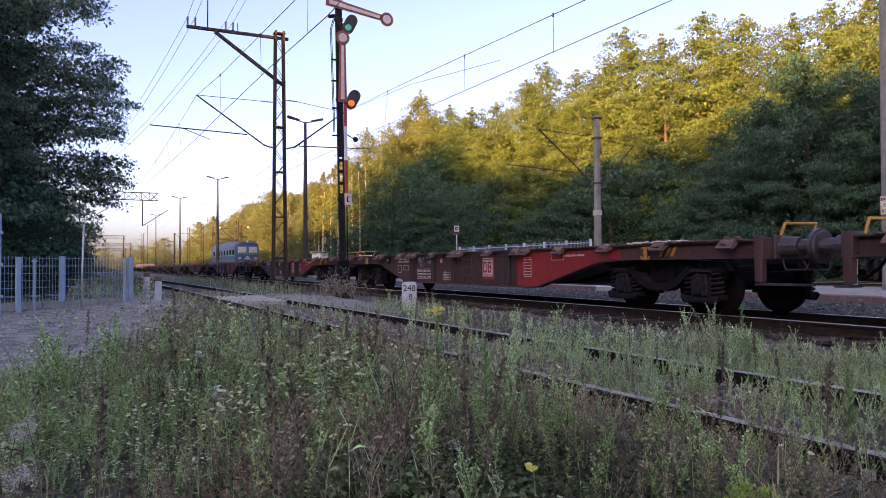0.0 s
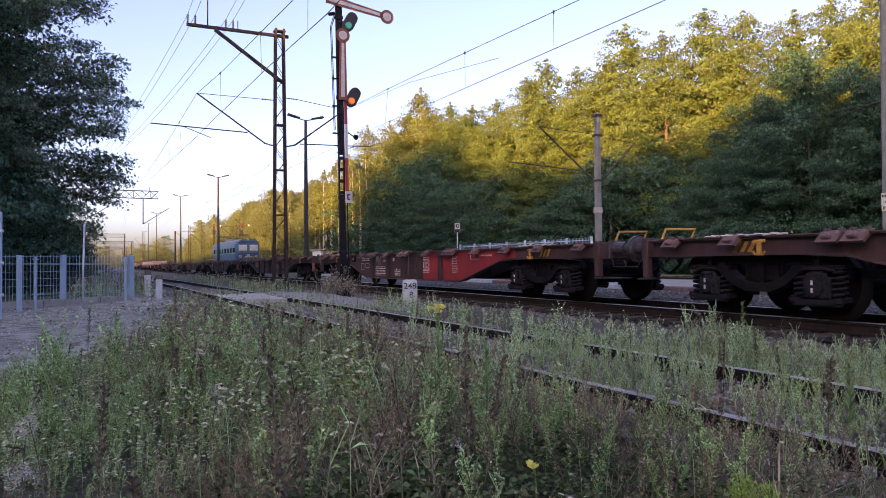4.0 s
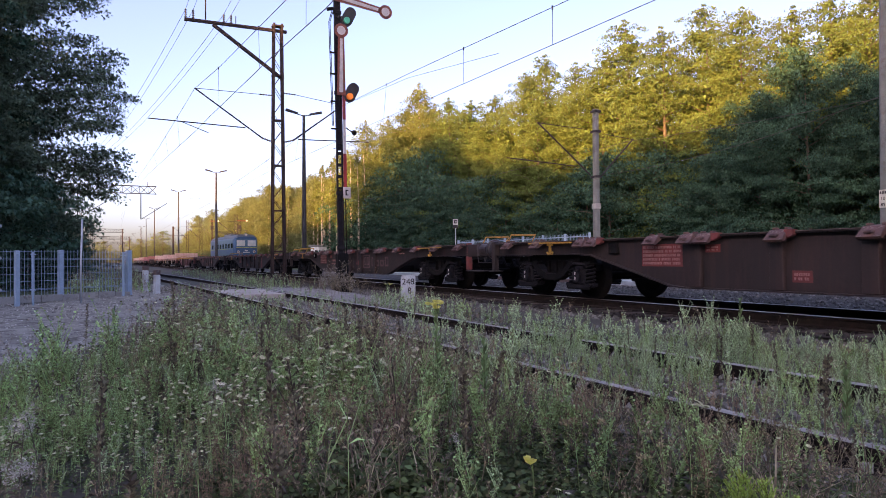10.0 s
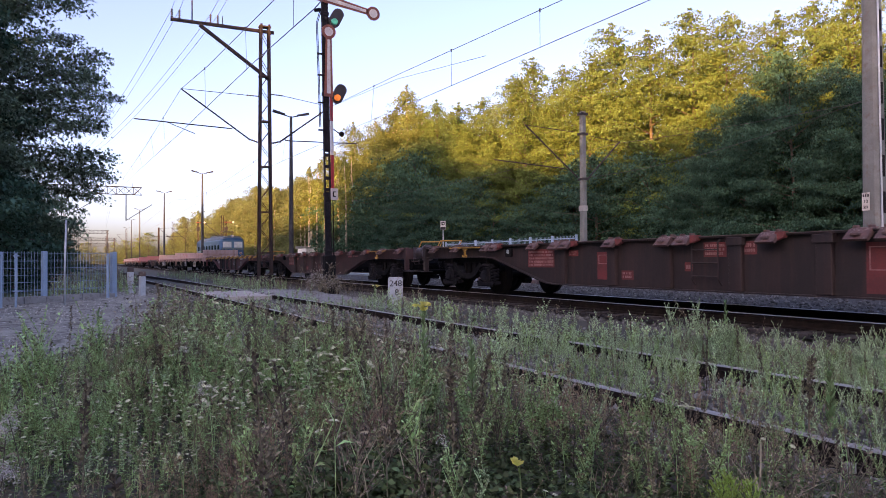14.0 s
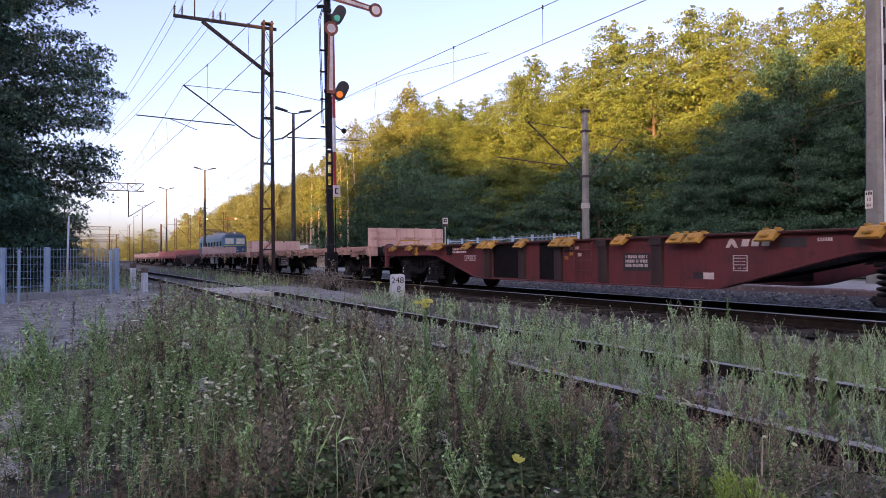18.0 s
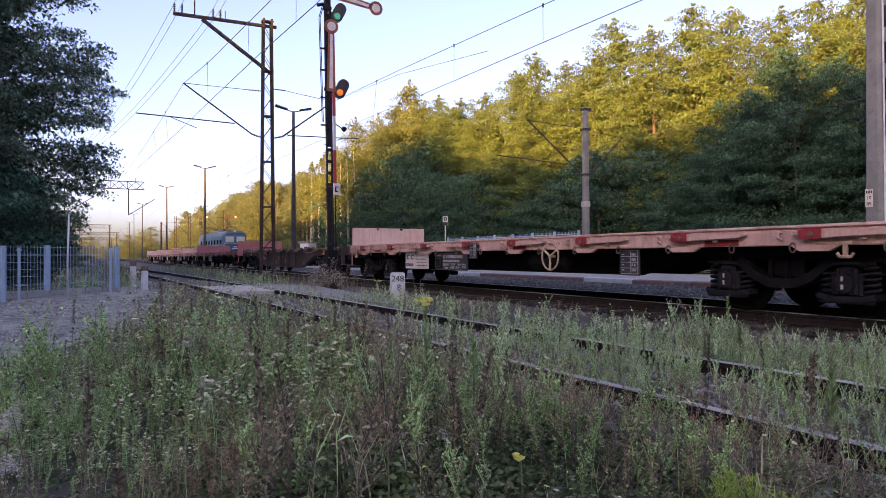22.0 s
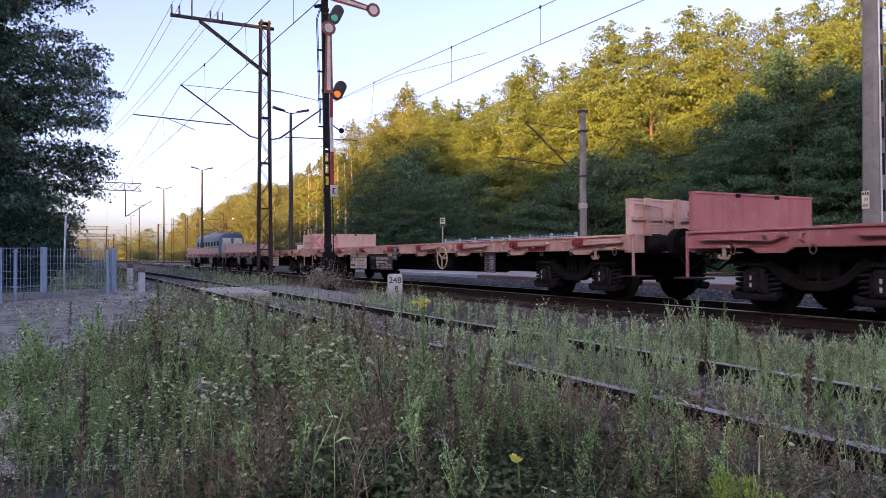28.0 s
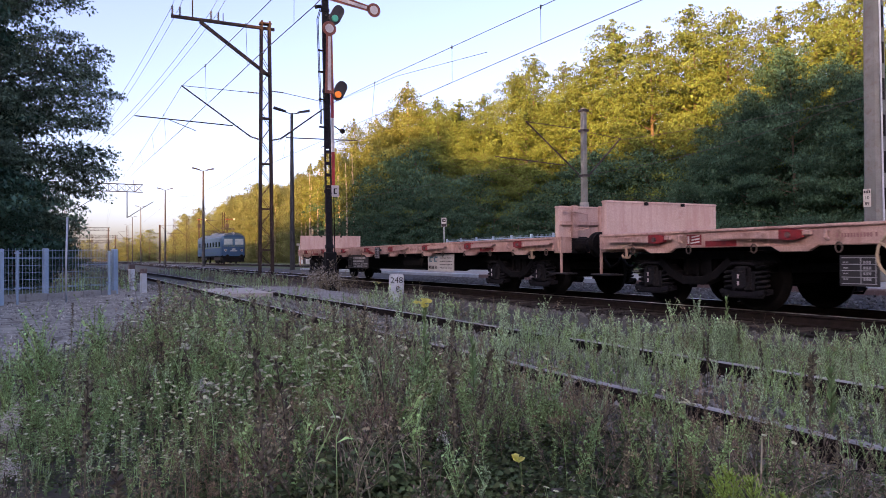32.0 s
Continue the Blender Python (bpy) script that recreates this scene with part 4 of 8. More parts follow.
            box(em_, bx0 + 0.125, bx0 + 0.175, yq - 0.0028, yq, 0.70, 0.83)
        box(em_, 1.44, 1.53, yq - 0.003, yq, 0.745, 0.785)
        part("emblem", em_, M_RED, lp_, "red emblem shapes")
        for sx_, sz_ in ((-1.85, 0.93), (-1.2, 0.94)):
            st_ = mesh()
            box(st_, sx_ - 0.095, sx_ + 0.095, y - 0.002, y, sz_ - 0.075, sz_ + 0.075)
            sp_ = part("sticker", st_, M_RED, w, "red-edged warning sticker")
            st_ = mesh()
            box(st_, sx_ - 0.065, sx_ + 0.065, y - 0.004, y - 0.002, sz_ - 0.045, sz_ + 0.045)
            part("sticker_face", st_, M_WHITE, sp_)
        dt_ = mesh()
        tube(dt_, [(-0.48, y - 0.004, 0.585), (-0.48, y, 0.585)], 0.055, 14)
        part("mark", dt_, M_YELLOW, w, "round yellow mark")
        tg_ = mesh()
        box(tg_, -0.99, -0.95, y - 0.003, y, 0.55, 0.66)
        part("tag", tg_, M_WHITE, w, "small white tag")
        hb_ = mesh()
        box(hb_, -1.06, -0.84, y - 0.06, y, 1.03, 1.10, 0.008)
        part("bracket_box", hb_, M_BLACK, w)
        if rg.random() < 0.7:
            gm = mesh()
            for gx_, gp in ((-2.80, [(0, 0.05), (0.05, 0.3), (0.1, 0.1), (0.16, 0.32), (0.2, 0.02)]), (-2.56, [(0, 0.34), (0.02, 0.0), (0.08, 0.2)]), (-2.44, [(0.1, 0.33), (0.0, 0.18), (0.12, 0.12), (0.02, 0.0)])):
                tube(gm, [(gx_ + p_, y - 0.003, 0.76 + q_) for p_, q_ in gp], 0.009, 4)
            part("paint_scrawl", gm, M_STEELBLUE, w, "thin pale blue sprayed scrawl")
        outline_box(wr, 4.05, 0.90, 4.5, 1.05, y - 0.005)
        bar_rows(wr, 4.55, 0.96, 5.15, 1.02, 1, y - 0.005, rg)
        outline_box(wr, 3.0, 0.55, 3.3, 0.98, y - 0.005)
        bar_rows(wr, 3.02, 0.57, 3.28, 0.96, 6, y - 0.005, rg, 0.7)
        bar_rows(wr, -4.3, 0.90, -3.45, 1.06, 2, y, rg)
        outline_box(wr, -4.35, 0.60, -4.05, 0.83, y)
        outline_box(wr, -3.9, 0.68, -3.5, 0.83, y)
        bar_rows(wr, -2.8, 0.45, -1.9, 0.70, 3, y, rg, 0.5)
        outline_box(wr, -2.85, 0.43, -1.85, 0.72, y)
        bar_rows(wr, -2.1, 0.86, -1.7, 0.95, 1, y, rg)
        outline_box(wr, -1.1, 0.42, -0.65, 0.62, y)
        bar_rows(wr, -1.05, 0.45, -0.7, 0.60, 2, y, rg)
        tri = mesh()
        prism(tri, [(2.12, 0.70), (2.42, 0.70), (2.27, 0.92)], y - 0.004, y)
        part("warning_triangle", tri, M_YELLOW, w, "small yellow warning triangle")
    elif kind == "vtg":
        prism(wr, [(3.70, 0.94), (3.76, 0.94), (3.81, 1.0), (3.86, 0.94), (3.92, 0.94), (3.84, 1.07), (3.78, 1.07)], y - 0.004, y)
        for i in range(3):
            prism(wr, [(3.97 + i * 0.17, 0.955), (4.09 + i * 0.17, 0.955), (4.12 + i * 0.17, 1.055), (4.0 + i * 0.17, 1.055)], y - 0.004, y)
        bar_rows(wr, 5.15, 0.99, 5.38, 1.06, 1, y, rg)
        outline_box(wr, 3.83, 0.60, 4.08, 0.83, y)
        bar_rows(wr, 3.85, 0.62, 4.06, 0.81, 4, y, rg, 0.7)
        box(wr, 3.28, 3.48, y - 0.004, y, 0.47, 0.57)
        pm = mesh()
        box(pm, 3.08, 3.28, y - 0.004, y, 0.47, 0.57)
        box(pm, 4.6, 5.0, y - 0.003, y, 0.93, 1.06)
        inscriptions(pm, M_DARKSIGN, w, "dark painted-over patch", 0.02)
        pm = mesh()
        box(pm, 1.5, 2.15, y - 0.004, y, 0.57, 0.88)
        part("notice_panel", pm, M_DARKSIGN, w, "dark notice panel")
        bar_rows(wr, 1.56, 0.63, 2.1, 0.85, 3, y - 0.006, rg, 0.3)
        # wide patch is a black panel; narrow one paints in the shaded ladder recess
        pm = mesh()
        box(pm, -2.9, -1.8, y - 0.004, y, 0.36, 1.10)
        box(pm, -1.05, -0.45, y - 0.004, y, 0.36, 1.10)
        inscriptions(pm, M_BLACK, w, "black repainted panel", 0.02)
        for sx_, sz_, mt_ in ((0.02, 0.98, M_WHITE), (0.02, 0.88, M_YELLOW), (-0.15, 0.93, M_DARKSIGN), (-0.13, 0.80, M_YELLOW), (0.2, 0.98, M_WHITE), (0.28, 0.86, M_WHITE)):
            sm_ = mesh()
            box(sm_, sx_ - 0.055, sx_ + 0.055, y - 0.003, y, sz_ - 0.035, sz_ + 0.035)
            part("sticker", sm_, mt_, w, "small worn label")
        bar_rows(wr, -5.2, 0.92, -4.2, 1.06, 2, y, rg)
        bar_rows(wr, -4.3, 0.72, -3.7, 0.88, 3, y, rg)
        tri = mesh()
        prism(tri, [(-3.35, 0.70), (-3.13, 0.70), (-3.24, 0.84)], y - 0.004, y)
        part("warning_triangle", tri, M_YELLOW, w, "small yellow warning triangle")
    else:
        pn = mesh()
        blocks = [(-4.35, 0.66, -3.42, 1.03, 5), (-2.95, 0.88, -2.66, 1.0, 2), (-1.45, 0.46, -1.15, 0.62, 2)]
        if kind == "redpost":
            blocks += [(0.0, 0.62, 0.16, 0.76, 1), (0.38, 0.84, 0.80, 1.06, 3), (0.90, 0.87, 1.32, 1.06, 2), (2.85, 0.38, 3.20, 1.0, 0), (-2.10, 0.45, -1.78, 0.95, 0)]
        elif kind == "cargo":
            blocks += [(-2.0, 0.45, -1.7, 0.85, 3), (0.35, 0.62, 0.6, 0.78, 2)]
        else:
            blocks += [(3.9, 0.94, 4.35, 1.04, 1), (0.3, 0.46, 0.55, 0.70, 2)]
        for xa, za, xb, zb, n_ in blocks:
            box(pn, xa, xb, y - 0.003, y, za, zb)
            if n_:
                bar_rows(wr, xa + 0.03, za + 0.02, xb - 0.03, zb - 0.02, n_, y - 0.004, rg, 0.35)
            else:
                outline_box(wr, xa + 0.04, za + 0.28, xb - 0.04, zb - 0.05, y - 0.004, 0.014)
        inscriptions(pn, M_LIGHTRED, w, "faded red notice patch", 0.02)
        nx_ = {"cargo": -2.7, "db_dark": -0.9}.get(kind, 1.25)
        if red_front or kind != "redpost":
            bar_rows(wr, nx_, 0.74, nx_ + 0.95, 0.83, 1, y, rg, 0.1)
            bar_rows(wr, nx_, 0.63, nx_ + 0.55, 0.70, 1, y, rg, 0.2)
        bar_rows(wr, 4.45, 0.96, 4.95, 1.02, 1, y, rg)
        if kind == "cargo":
            fd = mesh()
            outline_box(fd, 1.1, 0.52, 1.75, 0.98, y, 0.035)
            for bx0 in (1.22, 1.48):
                outline_box(fd, bx0, 0.62, bx0 + 0.18, 0.90, y, 0.045)
            for i in range(4):
                outline_box(fd, 1.95 + i * 0.42, 0.58, 2.25 + i * 0.42, 0.90 if i in (0, 3) else 0.80, y, 0.06)
            part("faded_lettering", fd, M_FADED, w, "barely legible faded lettering")
    inscriptions(wr, let, w, "small painted white inscription")
    return w


def wheel_ring(r, tube_r):
    m = mesh()
    n = 20
    tube(m, [(r * math.cos(2 * math.pi * k / n), 0, r * math.sin(2 * math.pi * k / n)) for k in range(n + 1)], tube_r, 6, False)
    for k in range(3):
        a = 2 * math.pi * k / 3 + 0.5
        bar(m, (0, 0, 0), (r * math.cos(a), 0, r * math.sin(a)), 0.03, 0.03)
    tube(m, [(0, -0.03, 0), (0, 0.12, 0)], 0.03, 8)
    return m


HAND_WHEEL = data("brake_wheel", wheel_ring(0.27, 0.018), mat("cream_paint", (0.52, 0.42, 0.28), None, 0.6, 0, 5, 50, 0.05))
rg_m = mesh()
tube(rg_m, [(0.045 * math.cos(2 * math.pi * k / 10), 0, 0.062 * math.sin(2 * math.pi * k / 10)) for k in range(11)], 0.011, 5, False)
tb = mesh()
prism(tb, [(-0.34, 0.93), (0.34, 0.93), (0.20, 0.855), (-0.20, 0.855)], -0.03, 0.03)
def stake_mesh(s_):
    """Folded side stake: a tapered hollow bar, thick at its free end, standing proud of the sill."""
    m_ = mesh()
    prof = [(-1.02, 1.10), (0.20, 1.135), (0.30, 1.11), (0.30, 1.04), (0.20, 1.005), (-0.25, 1.03), (-0.92, 1.045), (-1.02, 1.07)]
    prism(m_, [(s_ * a_, b_) for a_, b_ in (prof if s_ > 0 else prof[::-1])], -0.105, -0.035)
    box(m_, min(s_ * 0.30, s_ * 0.42), max(s_ * 0.30, s_ * 0.42), -0.085, -0.02, 1.055, 1.115, 0.01)
    box(m_, min(s_ * -0.5, s_ * -0.44), max(s_ * -0.5, s_ * -0.44), -0.06, 0.0, 0.99, 1.06, 0.006)
    return m_


def stake_tip(s_):
    m_ = mesh()
    prof = [(0.0, 1.14), (0.205, 1.145), (0.312, 1.118), (0.312, 1.03), (0.205, 0.995), (0.0, 1.01)]
    prism(m_, [(s_ * a_, b_) for a_, b_ in (prof if s_ > 0 else prof[::-1])], -0.114, -0.03)
    return m_


def stake_pivot():
    m_ = mesh()
    tube(m_, [(0, -0.145, 1.065), (0, -0.10, 1.065)], 0.036, 8)
    return m_


hk_m = mesh()
tube(hk_m, [(0, -0.02, 1.10), (0, -0.08, 1.11), (0, -0.09, 1.03), (0, -0.02, 1.0)], 0.022, 6)


def flat_wagon(x, paint, red_ends, wheel_x, plates, rg, label):
    """Flat wagon with a timber floor, side sill with folded stakes, and raised end boards."""
    w = thing("flat_wagon", label, "freight wagon", pose(x, YC, 0), "wagons of the goods train")
    ys = 1.40
    ring, tab, stake, hook = data("lashing_ring", rg_m, M_RING), data("stake_bracket", tb, paint), {k_: data("folded_stake", stake_mesh(k_), paint) for k_ in (-1, 1)}, data("stake_hook", hk_m, paint)
    redtip = {k_: data("stake_tip", stake_tip(k_), M_RED) for k_ in (-1, 1)}
    pivot = data("stake_pivot", stake_pivot(), M_BRICKRED)
    for s in (-1, 1):
        sm = mesh()
        box(sm, -9.25, 9.25, -0.05, 0.02, 0.925, 1.155, 0.012)
        box(sm, -9.25, 9.25, -0.08, 0.03, 1.15, 1.19, 0.008)
        sb = part("side_sill", sm, paint, w, at=pose(0, s * ys, 0, 0, 0, 0 if s < 0 else 180))
        for i, tx in enumerate((-7.95, -5.6, -3.25, -0.9, 1.45, 3.8, 6.15, 8.3)):
            # free ends point to the wagon's middle
            k_ = 1 if i < 4 else -1
            part("stake_bracket", tab, paint, sb, at=pose(tx + k_ * 0.15, -0.05, 0))
            st = part("folded_stake", stake[k_], paint, sb, at=pose(tx, -0.05, 0))
            part("stake_hook", hook, paint, sb, at=pose(tx + k_ * 0.62, -0.05, 0))
            if red_ends[i % len(red_ends)]:
                part("stake_tip", redtip[k_], M_RED, st, "red painted stake end")
            part("stake_pivot", pivot, M_BRICKRED, st, "rusty pivot bolt", at=pose(k_ * 0.14, 0, 0))
            part("lashing_ring", ring, M_RING, sb, at=pose(tx - 0.45, -0.075, 0.90))
            part("lashing_ring", ring, M_RING, sb, at=pose(tx + 0.75, -0.075, 0.90))
        for ax in (-8.55, 8.55):
            an = part("rope_hook", ANCHOR, paint, sb, at=pose(ax, -0.06, 0))
    for i in range(30):
        dk = mesh()
        box(dk, -0.305, 0.305, -1.32, 1.32, 1.13, 1.175 + 0.006 * rg.random(), 0.006)
        part("floor_board", dk, M_FLOOR, w, at=pose(-9.0 + i * 0.62, 0, 0))
    us = mesh()
    box(us, -9.2, 9.2, -0.30, 0.30, 0.78, 1.12)
    prism(us, [(-5.6, 0.80), (5.6, 0.80), (4.2, 0.45), (-4.2, 0.45)], -0.62, -0.58)
    prism(us, [(-5.6, 0.80), (5.6, 0.80), (4.2, 0.45), (-4.2, 0.45)], 0.58, 0.62)
    for bx_ in np.arange(-8.0, 8.1, 2.0):
        box(us, bx_ - 0.06, bx_ + 0.06, -1.35, 1.35, 0.86, 1.12)
    part("underframe", us, M_BLACK, w)
    tank = mesh()
    tube(tank, [(1.3, -1.0, 0.70), (1.36, -1.0, 0.70), (2.54, -1.0, 0.70), (2.6, -1.0, 0.70)], [0.10, 0.19, 0.19, 0.10], 14)
    part("air_tank", tank, M_BLACK, w, smooth=False)
    for s in (-1, 1):
        em = mesh()
        box(em, s * 9.25 - 0.06, s * 9.25 + 0.06, -1.36, 1.36, 1.19, 1.80, 0.012)
        box(em, s * 9.25 - 0.075, s * 9.25 + 0.075, -1.36, 1.36, 1.76, 1.80, 0.008)
        eb = part("end_board", em, M_PINKPALE if paint is M_PINK else paint, w)
        if s < 0 and "graffiti" in label:
            lettering("graffiti", "KG3", 0.60, eb, M_SPRAYRED, pose(-9.25 + 0.063, -0.86, 1.46, 90, 0, 90), "faded red sprayed letters", 0.022)
        if s < 0 and "scrawled" in label:
            for gy, gp in ((-0.72, [(0, 0.5), (0.1, 0.05), (0.2, 0.45)]), (-0.42, [(0.05, 0.5), (0.0, 0.1), (0.15, 0.3), (0.2, 0.08)]), (0.15, [(0, 0.1), (0.1, 0.5), (0.2, 0.12), (0.3, 0.48)]), (0.55, [(0, 0.48), (0.1, 0.1), (0.3, 0.4), (0.42, 0.1)])):
                gm = mesh()
                tube(gm, [(-9.25 + 0.058, gy + a_, 1.23 + b_ * 0.9) for a_, b_ in gp], [0.03, 0.022, 0.034, 0.02][:len(gp)], 4)
                part("paint_scrawl", gm, M_SPRAYRED if gy < 0 else M_PINK, eb, "faded sprayed scrawl")
        fx = s * 9.25 + s * 0.06
        rb = mesh()
        for ry in (-1.0, -0.33, 0.33, 1.0):
            box(rb, min(fx, fx + s * 0.07), max(fx, fx + s * 0.07), ry - 0.07, ry + 0.07, 1.17, 1.81, 0.01)
        box(rb, min(fx, fx + s * 0.05), max(fx, fx + s * 0.05), -1.34, 1.34, 1.42, 1.50, 0.01)
        part("end_rib", rb, paint, eb)
        gh = mesh()
        tube(gh, [(fx + s * 0.03, -1.28, 1.70), (fx + s * 0.12, -1.22, 1.70), (fx + s * 0.12, -0.75, 1.64), (fx + s * 0.12, -0.72, 1.36), (fx + s * 0.03, -1.1, 1.33)], 0.014, 5)
        part("grab_handle", gh, paint if paint is not M_PINKDEEP else M_YELLOW, eb)
        pn = mesh()
        for py in (-0.45, 0.45):
            box(pn, s * 9.25 - s * 0.085 - 0.02, s * 9.25 - s * 0.085 + 0.02, py - 0.04, py + 0.04, 1.73, 1.79, 0.006)
        part("hinge_catch", pn, M_BLACK, eb)
        hsm = mesh()
        box(hsm, s * 9.25 - 0.08, s * 9.25 + 0.08, -1.38, 1.38, 0.88, 1.19, 0.012)
        box(hsm, s * 9.36 - 0.02, s * 9.36 + 0.02, -1.36, -1.32, 0.50, 1.2, 0.004)
        part("headstock", hsm, paint, w)
        st = mesh()
        box(st, s * 9.3 - 0.28, s * 9.3 + 0.28, -1.40, -1.12, 0.47, 0.50, 0.006)
        part("step", st, M_STEEL, w)
        buffers(w, s * 9.33, s, M_BLACK)
        end_gear(w, s * 9.33, s)
        bogie(w, s * 7.43, rg.random() < 0.8)
    bw = part("brake_wheel", HAND_WHEEL, M_YELLOW, w, "cream hand brake wheel", at=pose(wheel_x, -ys - 0.12, 0.80))
    y = -ys + 0.06
    for kind, x0, x1, z0, z1 in plates:
        y = -ys - 0.125 if z1 > 1.0 else -ys + 0.06
        pm = mesh()
        box(pm, x0, x1, y - 0.02, y, z0, z1, 0.004)
        if z1 > 1.0:
            box(pm, x0 + 0.05, x0 + 0.09, y, y + 0.09, z1 - 0.12, z1 - 0.06)
            box(pm, x1 - 0.09, x1 - 0.05, y, y + 0.09, z1 - 0.12, z1 - 0.06)
        if kind == "white":
            pb = part("sign_board", pm, M_WHITEBOARD, w, "dirty white sign board")
            lg = mesh()
            a, b = x0 + 0.08, y - 0.022
            for px in (a, a + 0.28):
                prism(lg, [(px, z1 - 0.20), (px + 0.05, z1 - 0.06), (px + 0.24, z1 - 0.06), (px + 0.22, z1 - 0.10), (px + 0.10, z1 - 0.10), (px + 0.08, z1 - 0.17), (px + 0.20, z1 - 0.17), (px + 0.19, z1 - 0.20)], b - 0.003, b)
            part("emblem", lg, M_TEAL, pb, "blue-green emblem")
            tx = mesh()
            if "scrawled" in label:
                for i in range(9):
                    gm = mesh()
                    gx_ = x0 + 0.10 + i * (x1 - x0 - 0.3) / 8
                    up_ = z0 + 0.08 + 0.05 * rg.random()
                    tube(gm, [(gx_, b - 0.002, up_), (gx_ + 0.03, b - 0.002, z1 - 0.10 - 0.08 * rg.random()), (gx_ + 0.09, b - 0.002, z1 - 0.14), (gx_ + 0.11, b - 0.002, up_ + 0.12), (gx_ + 0.17, b - 0.002, up_ + 0.02)], [0.014, 0.018, 0.012, 0.018, 0.01], 4)
                    part("paint_scrawl", gm, (M_SPRAYTAN, M_SPRAYGREY, M_SPRAYTAN, M_STEELBLUE)[i % 4], pb, "sprayed brown and grey scrawl")
            else:
                bar_rows(tx, x0 + 0.06, z0 + 0.06, x0 + 0.55, z0 + 0.15, 1, b, rg, 0.1)
                bar_rows(tx, x0 + 0.72, z0 + 0.05, x1 - 0.08, z1 - 0.06, 4, b, rg, 0.75)
                part("lettering", tx, M_STEEL, pb)
        else:
            pb = part("notice_board", pm, M_DARKSIGN, w, "black notice board with white inscriptions")
            tx = mesh()
            b = y - 0.022
            if kind == "black":
                bar_rows(tx, x0 + 0.13, z1 - 0.085, x0 + 0.36, z1 - 0.06, 1, b, rg, 0.2)
                bar_rows(tx, x0 + 0.5, z1 - 0.15, x1 - 0.25, z1 - 0.06, 1, b, rg, 0.12)
                bar_rows(tx, x0 + 0.5, z1 - 0.245, x1 - 0.4, z1 - 0.18, 1, b, rg, 0.15)
                outline_box(tx, x0 + 0.5, z0 + 0.11, x0 + 0.83, z0 + 0.18, b, 0.008)
                bar_rows(tx, x0 + 0.53, z0 + 0.125, x0 + 0.80, z0 + 0.165, 1, b, rg, 0.1)
                bar_rows(tx, x0 + 0.58, z0 + 0.03, x0 + 0.76, z0 + 0.085, 1, b, rg, 0.1)
                bar_rows(tx, x0 + 0.93, z0 + 0.145, x0 + 1.18, z0 + 0.175, 1, b, rg, 0.1)
                outline_box(tx, x0 + 0.92, z0 + 0.035, x0 + 1.2, z0 + 0.115, b, 0.009)
                for e_ in (-1, 1):
                    xm = x0 + 1.06 + e_ * 0.14
                    prism(tx, [(xm, z0 + 0.115), (xm + e_ * 0.04, z0 + 0.075), (xm, z0 + 0.035)][::e_], b - 0.003, b)
                bar_rows(tx, x0 + 0.97, z0 + 0.05, x0 + 1.15, z0 + 0.10, 1, b, rg, 0.1)
                outline_box(tx, x0 + 1.28, z0 + 0.03, x0 + 1.46, z0 + 0.19, b, 0.008)
                bar_rows(tx, x0 + 1.31, z0 + 0.045, x0 + 1.43, z0 + 0.175, 2, b, rg, 0.35)
                if x1 - x0 > 1.7:
                    bar_rows(tx, x0 + 1.52, z0 + 0.05, x1 - 0.05, z0 + 0.18, 3, b, rg, 0.45)
                fm = mesh()
                box(fm, x0 + 0.07, x0 + 0.45, b - 0.03, b, z0 + 0.05, z0 + 0.33, 0.01)
                db_ = part("document_box", fm, M_BLACK, pb, "black document box")
                fm = mesh()
                outline_box(fm, x0 + 0.09, z0 + 0.07, x0 + 0.43, z0 + 0.31, b - 0.03, 0.02)
                part("box_rim", fm, M_DARKSIGN, db_)
            else:
                n = 5
                for i in range(n):
                    z = z0 + 0.03 + (z1 - z0 - 0.06) * i / (n - 1)
                    box(tx, x0 + 0.03, x1 - 0.03, b - 0.003, b, z - 0.005, z + 0.005)
                xm = x0 + (x1 - x0) * 0.55
                for xv in (xm, x1 - 0.04):
                    box(tx, xv - 0.005, xv + 0.005, b - 0.0028, b, z0 + 0.03, z1 - 0.03)
                bar_rows(tx, xm + 0.03, z0 + 0.05, x1 - 0.07, z1 - 0.05, 4, b, rg, 0.5)
                bar_rows(tx, x0 + 0.05, z0 + 0.05, x0 + 0.13, z1 - 0.05, 4, b, rg, 0.75)
            part("lettering", tx, M_PALEGREY, pb, "thin pale grey inscriptions")
    pt = mesh()
    for px, wd in ((-6.9, 0.55), (rg.uniform(-2, 2), 0.5), (6.4, 0.6)):
        if red_ends[0]:
            box(pt, px, px + wd, -ys - 0.054, -ys - 0.05, 0.94, 1.02)
    if red_ends[0]:
        pm = mesh()
        box(pm, -7.25, -6.97, -ys - 0.056, -ys - 0.052, 0.97, 1.12)
        lp_ = part("emblem_plate", pm, M_RED, w, "small red plate with white strokes")
        pm = mesh()
        for k_ in range(3):
            prism(pm, [(-7.17 + 0.01 * k_, 0.985 + 0.045 * k_), (-7.0, 1.005 + 0.045 * k_), (-7.0, 1.025 + 0.045 * k_), (-7.17 + 0.01 * k_, 1.005 + 0.045 * k_)], -ys - 0.059, -ys - 0.056)
        box(pm, -7.23, -7.20, -ys - 0.059, -ys - 0.056, 0.99, 1.10)
        part("plate_strokes", pm, M_WHITE, lp_)
        inscriptions(pt, M_RED, w, "patch of fresh red paint", 0.02)
    lt = mesh()
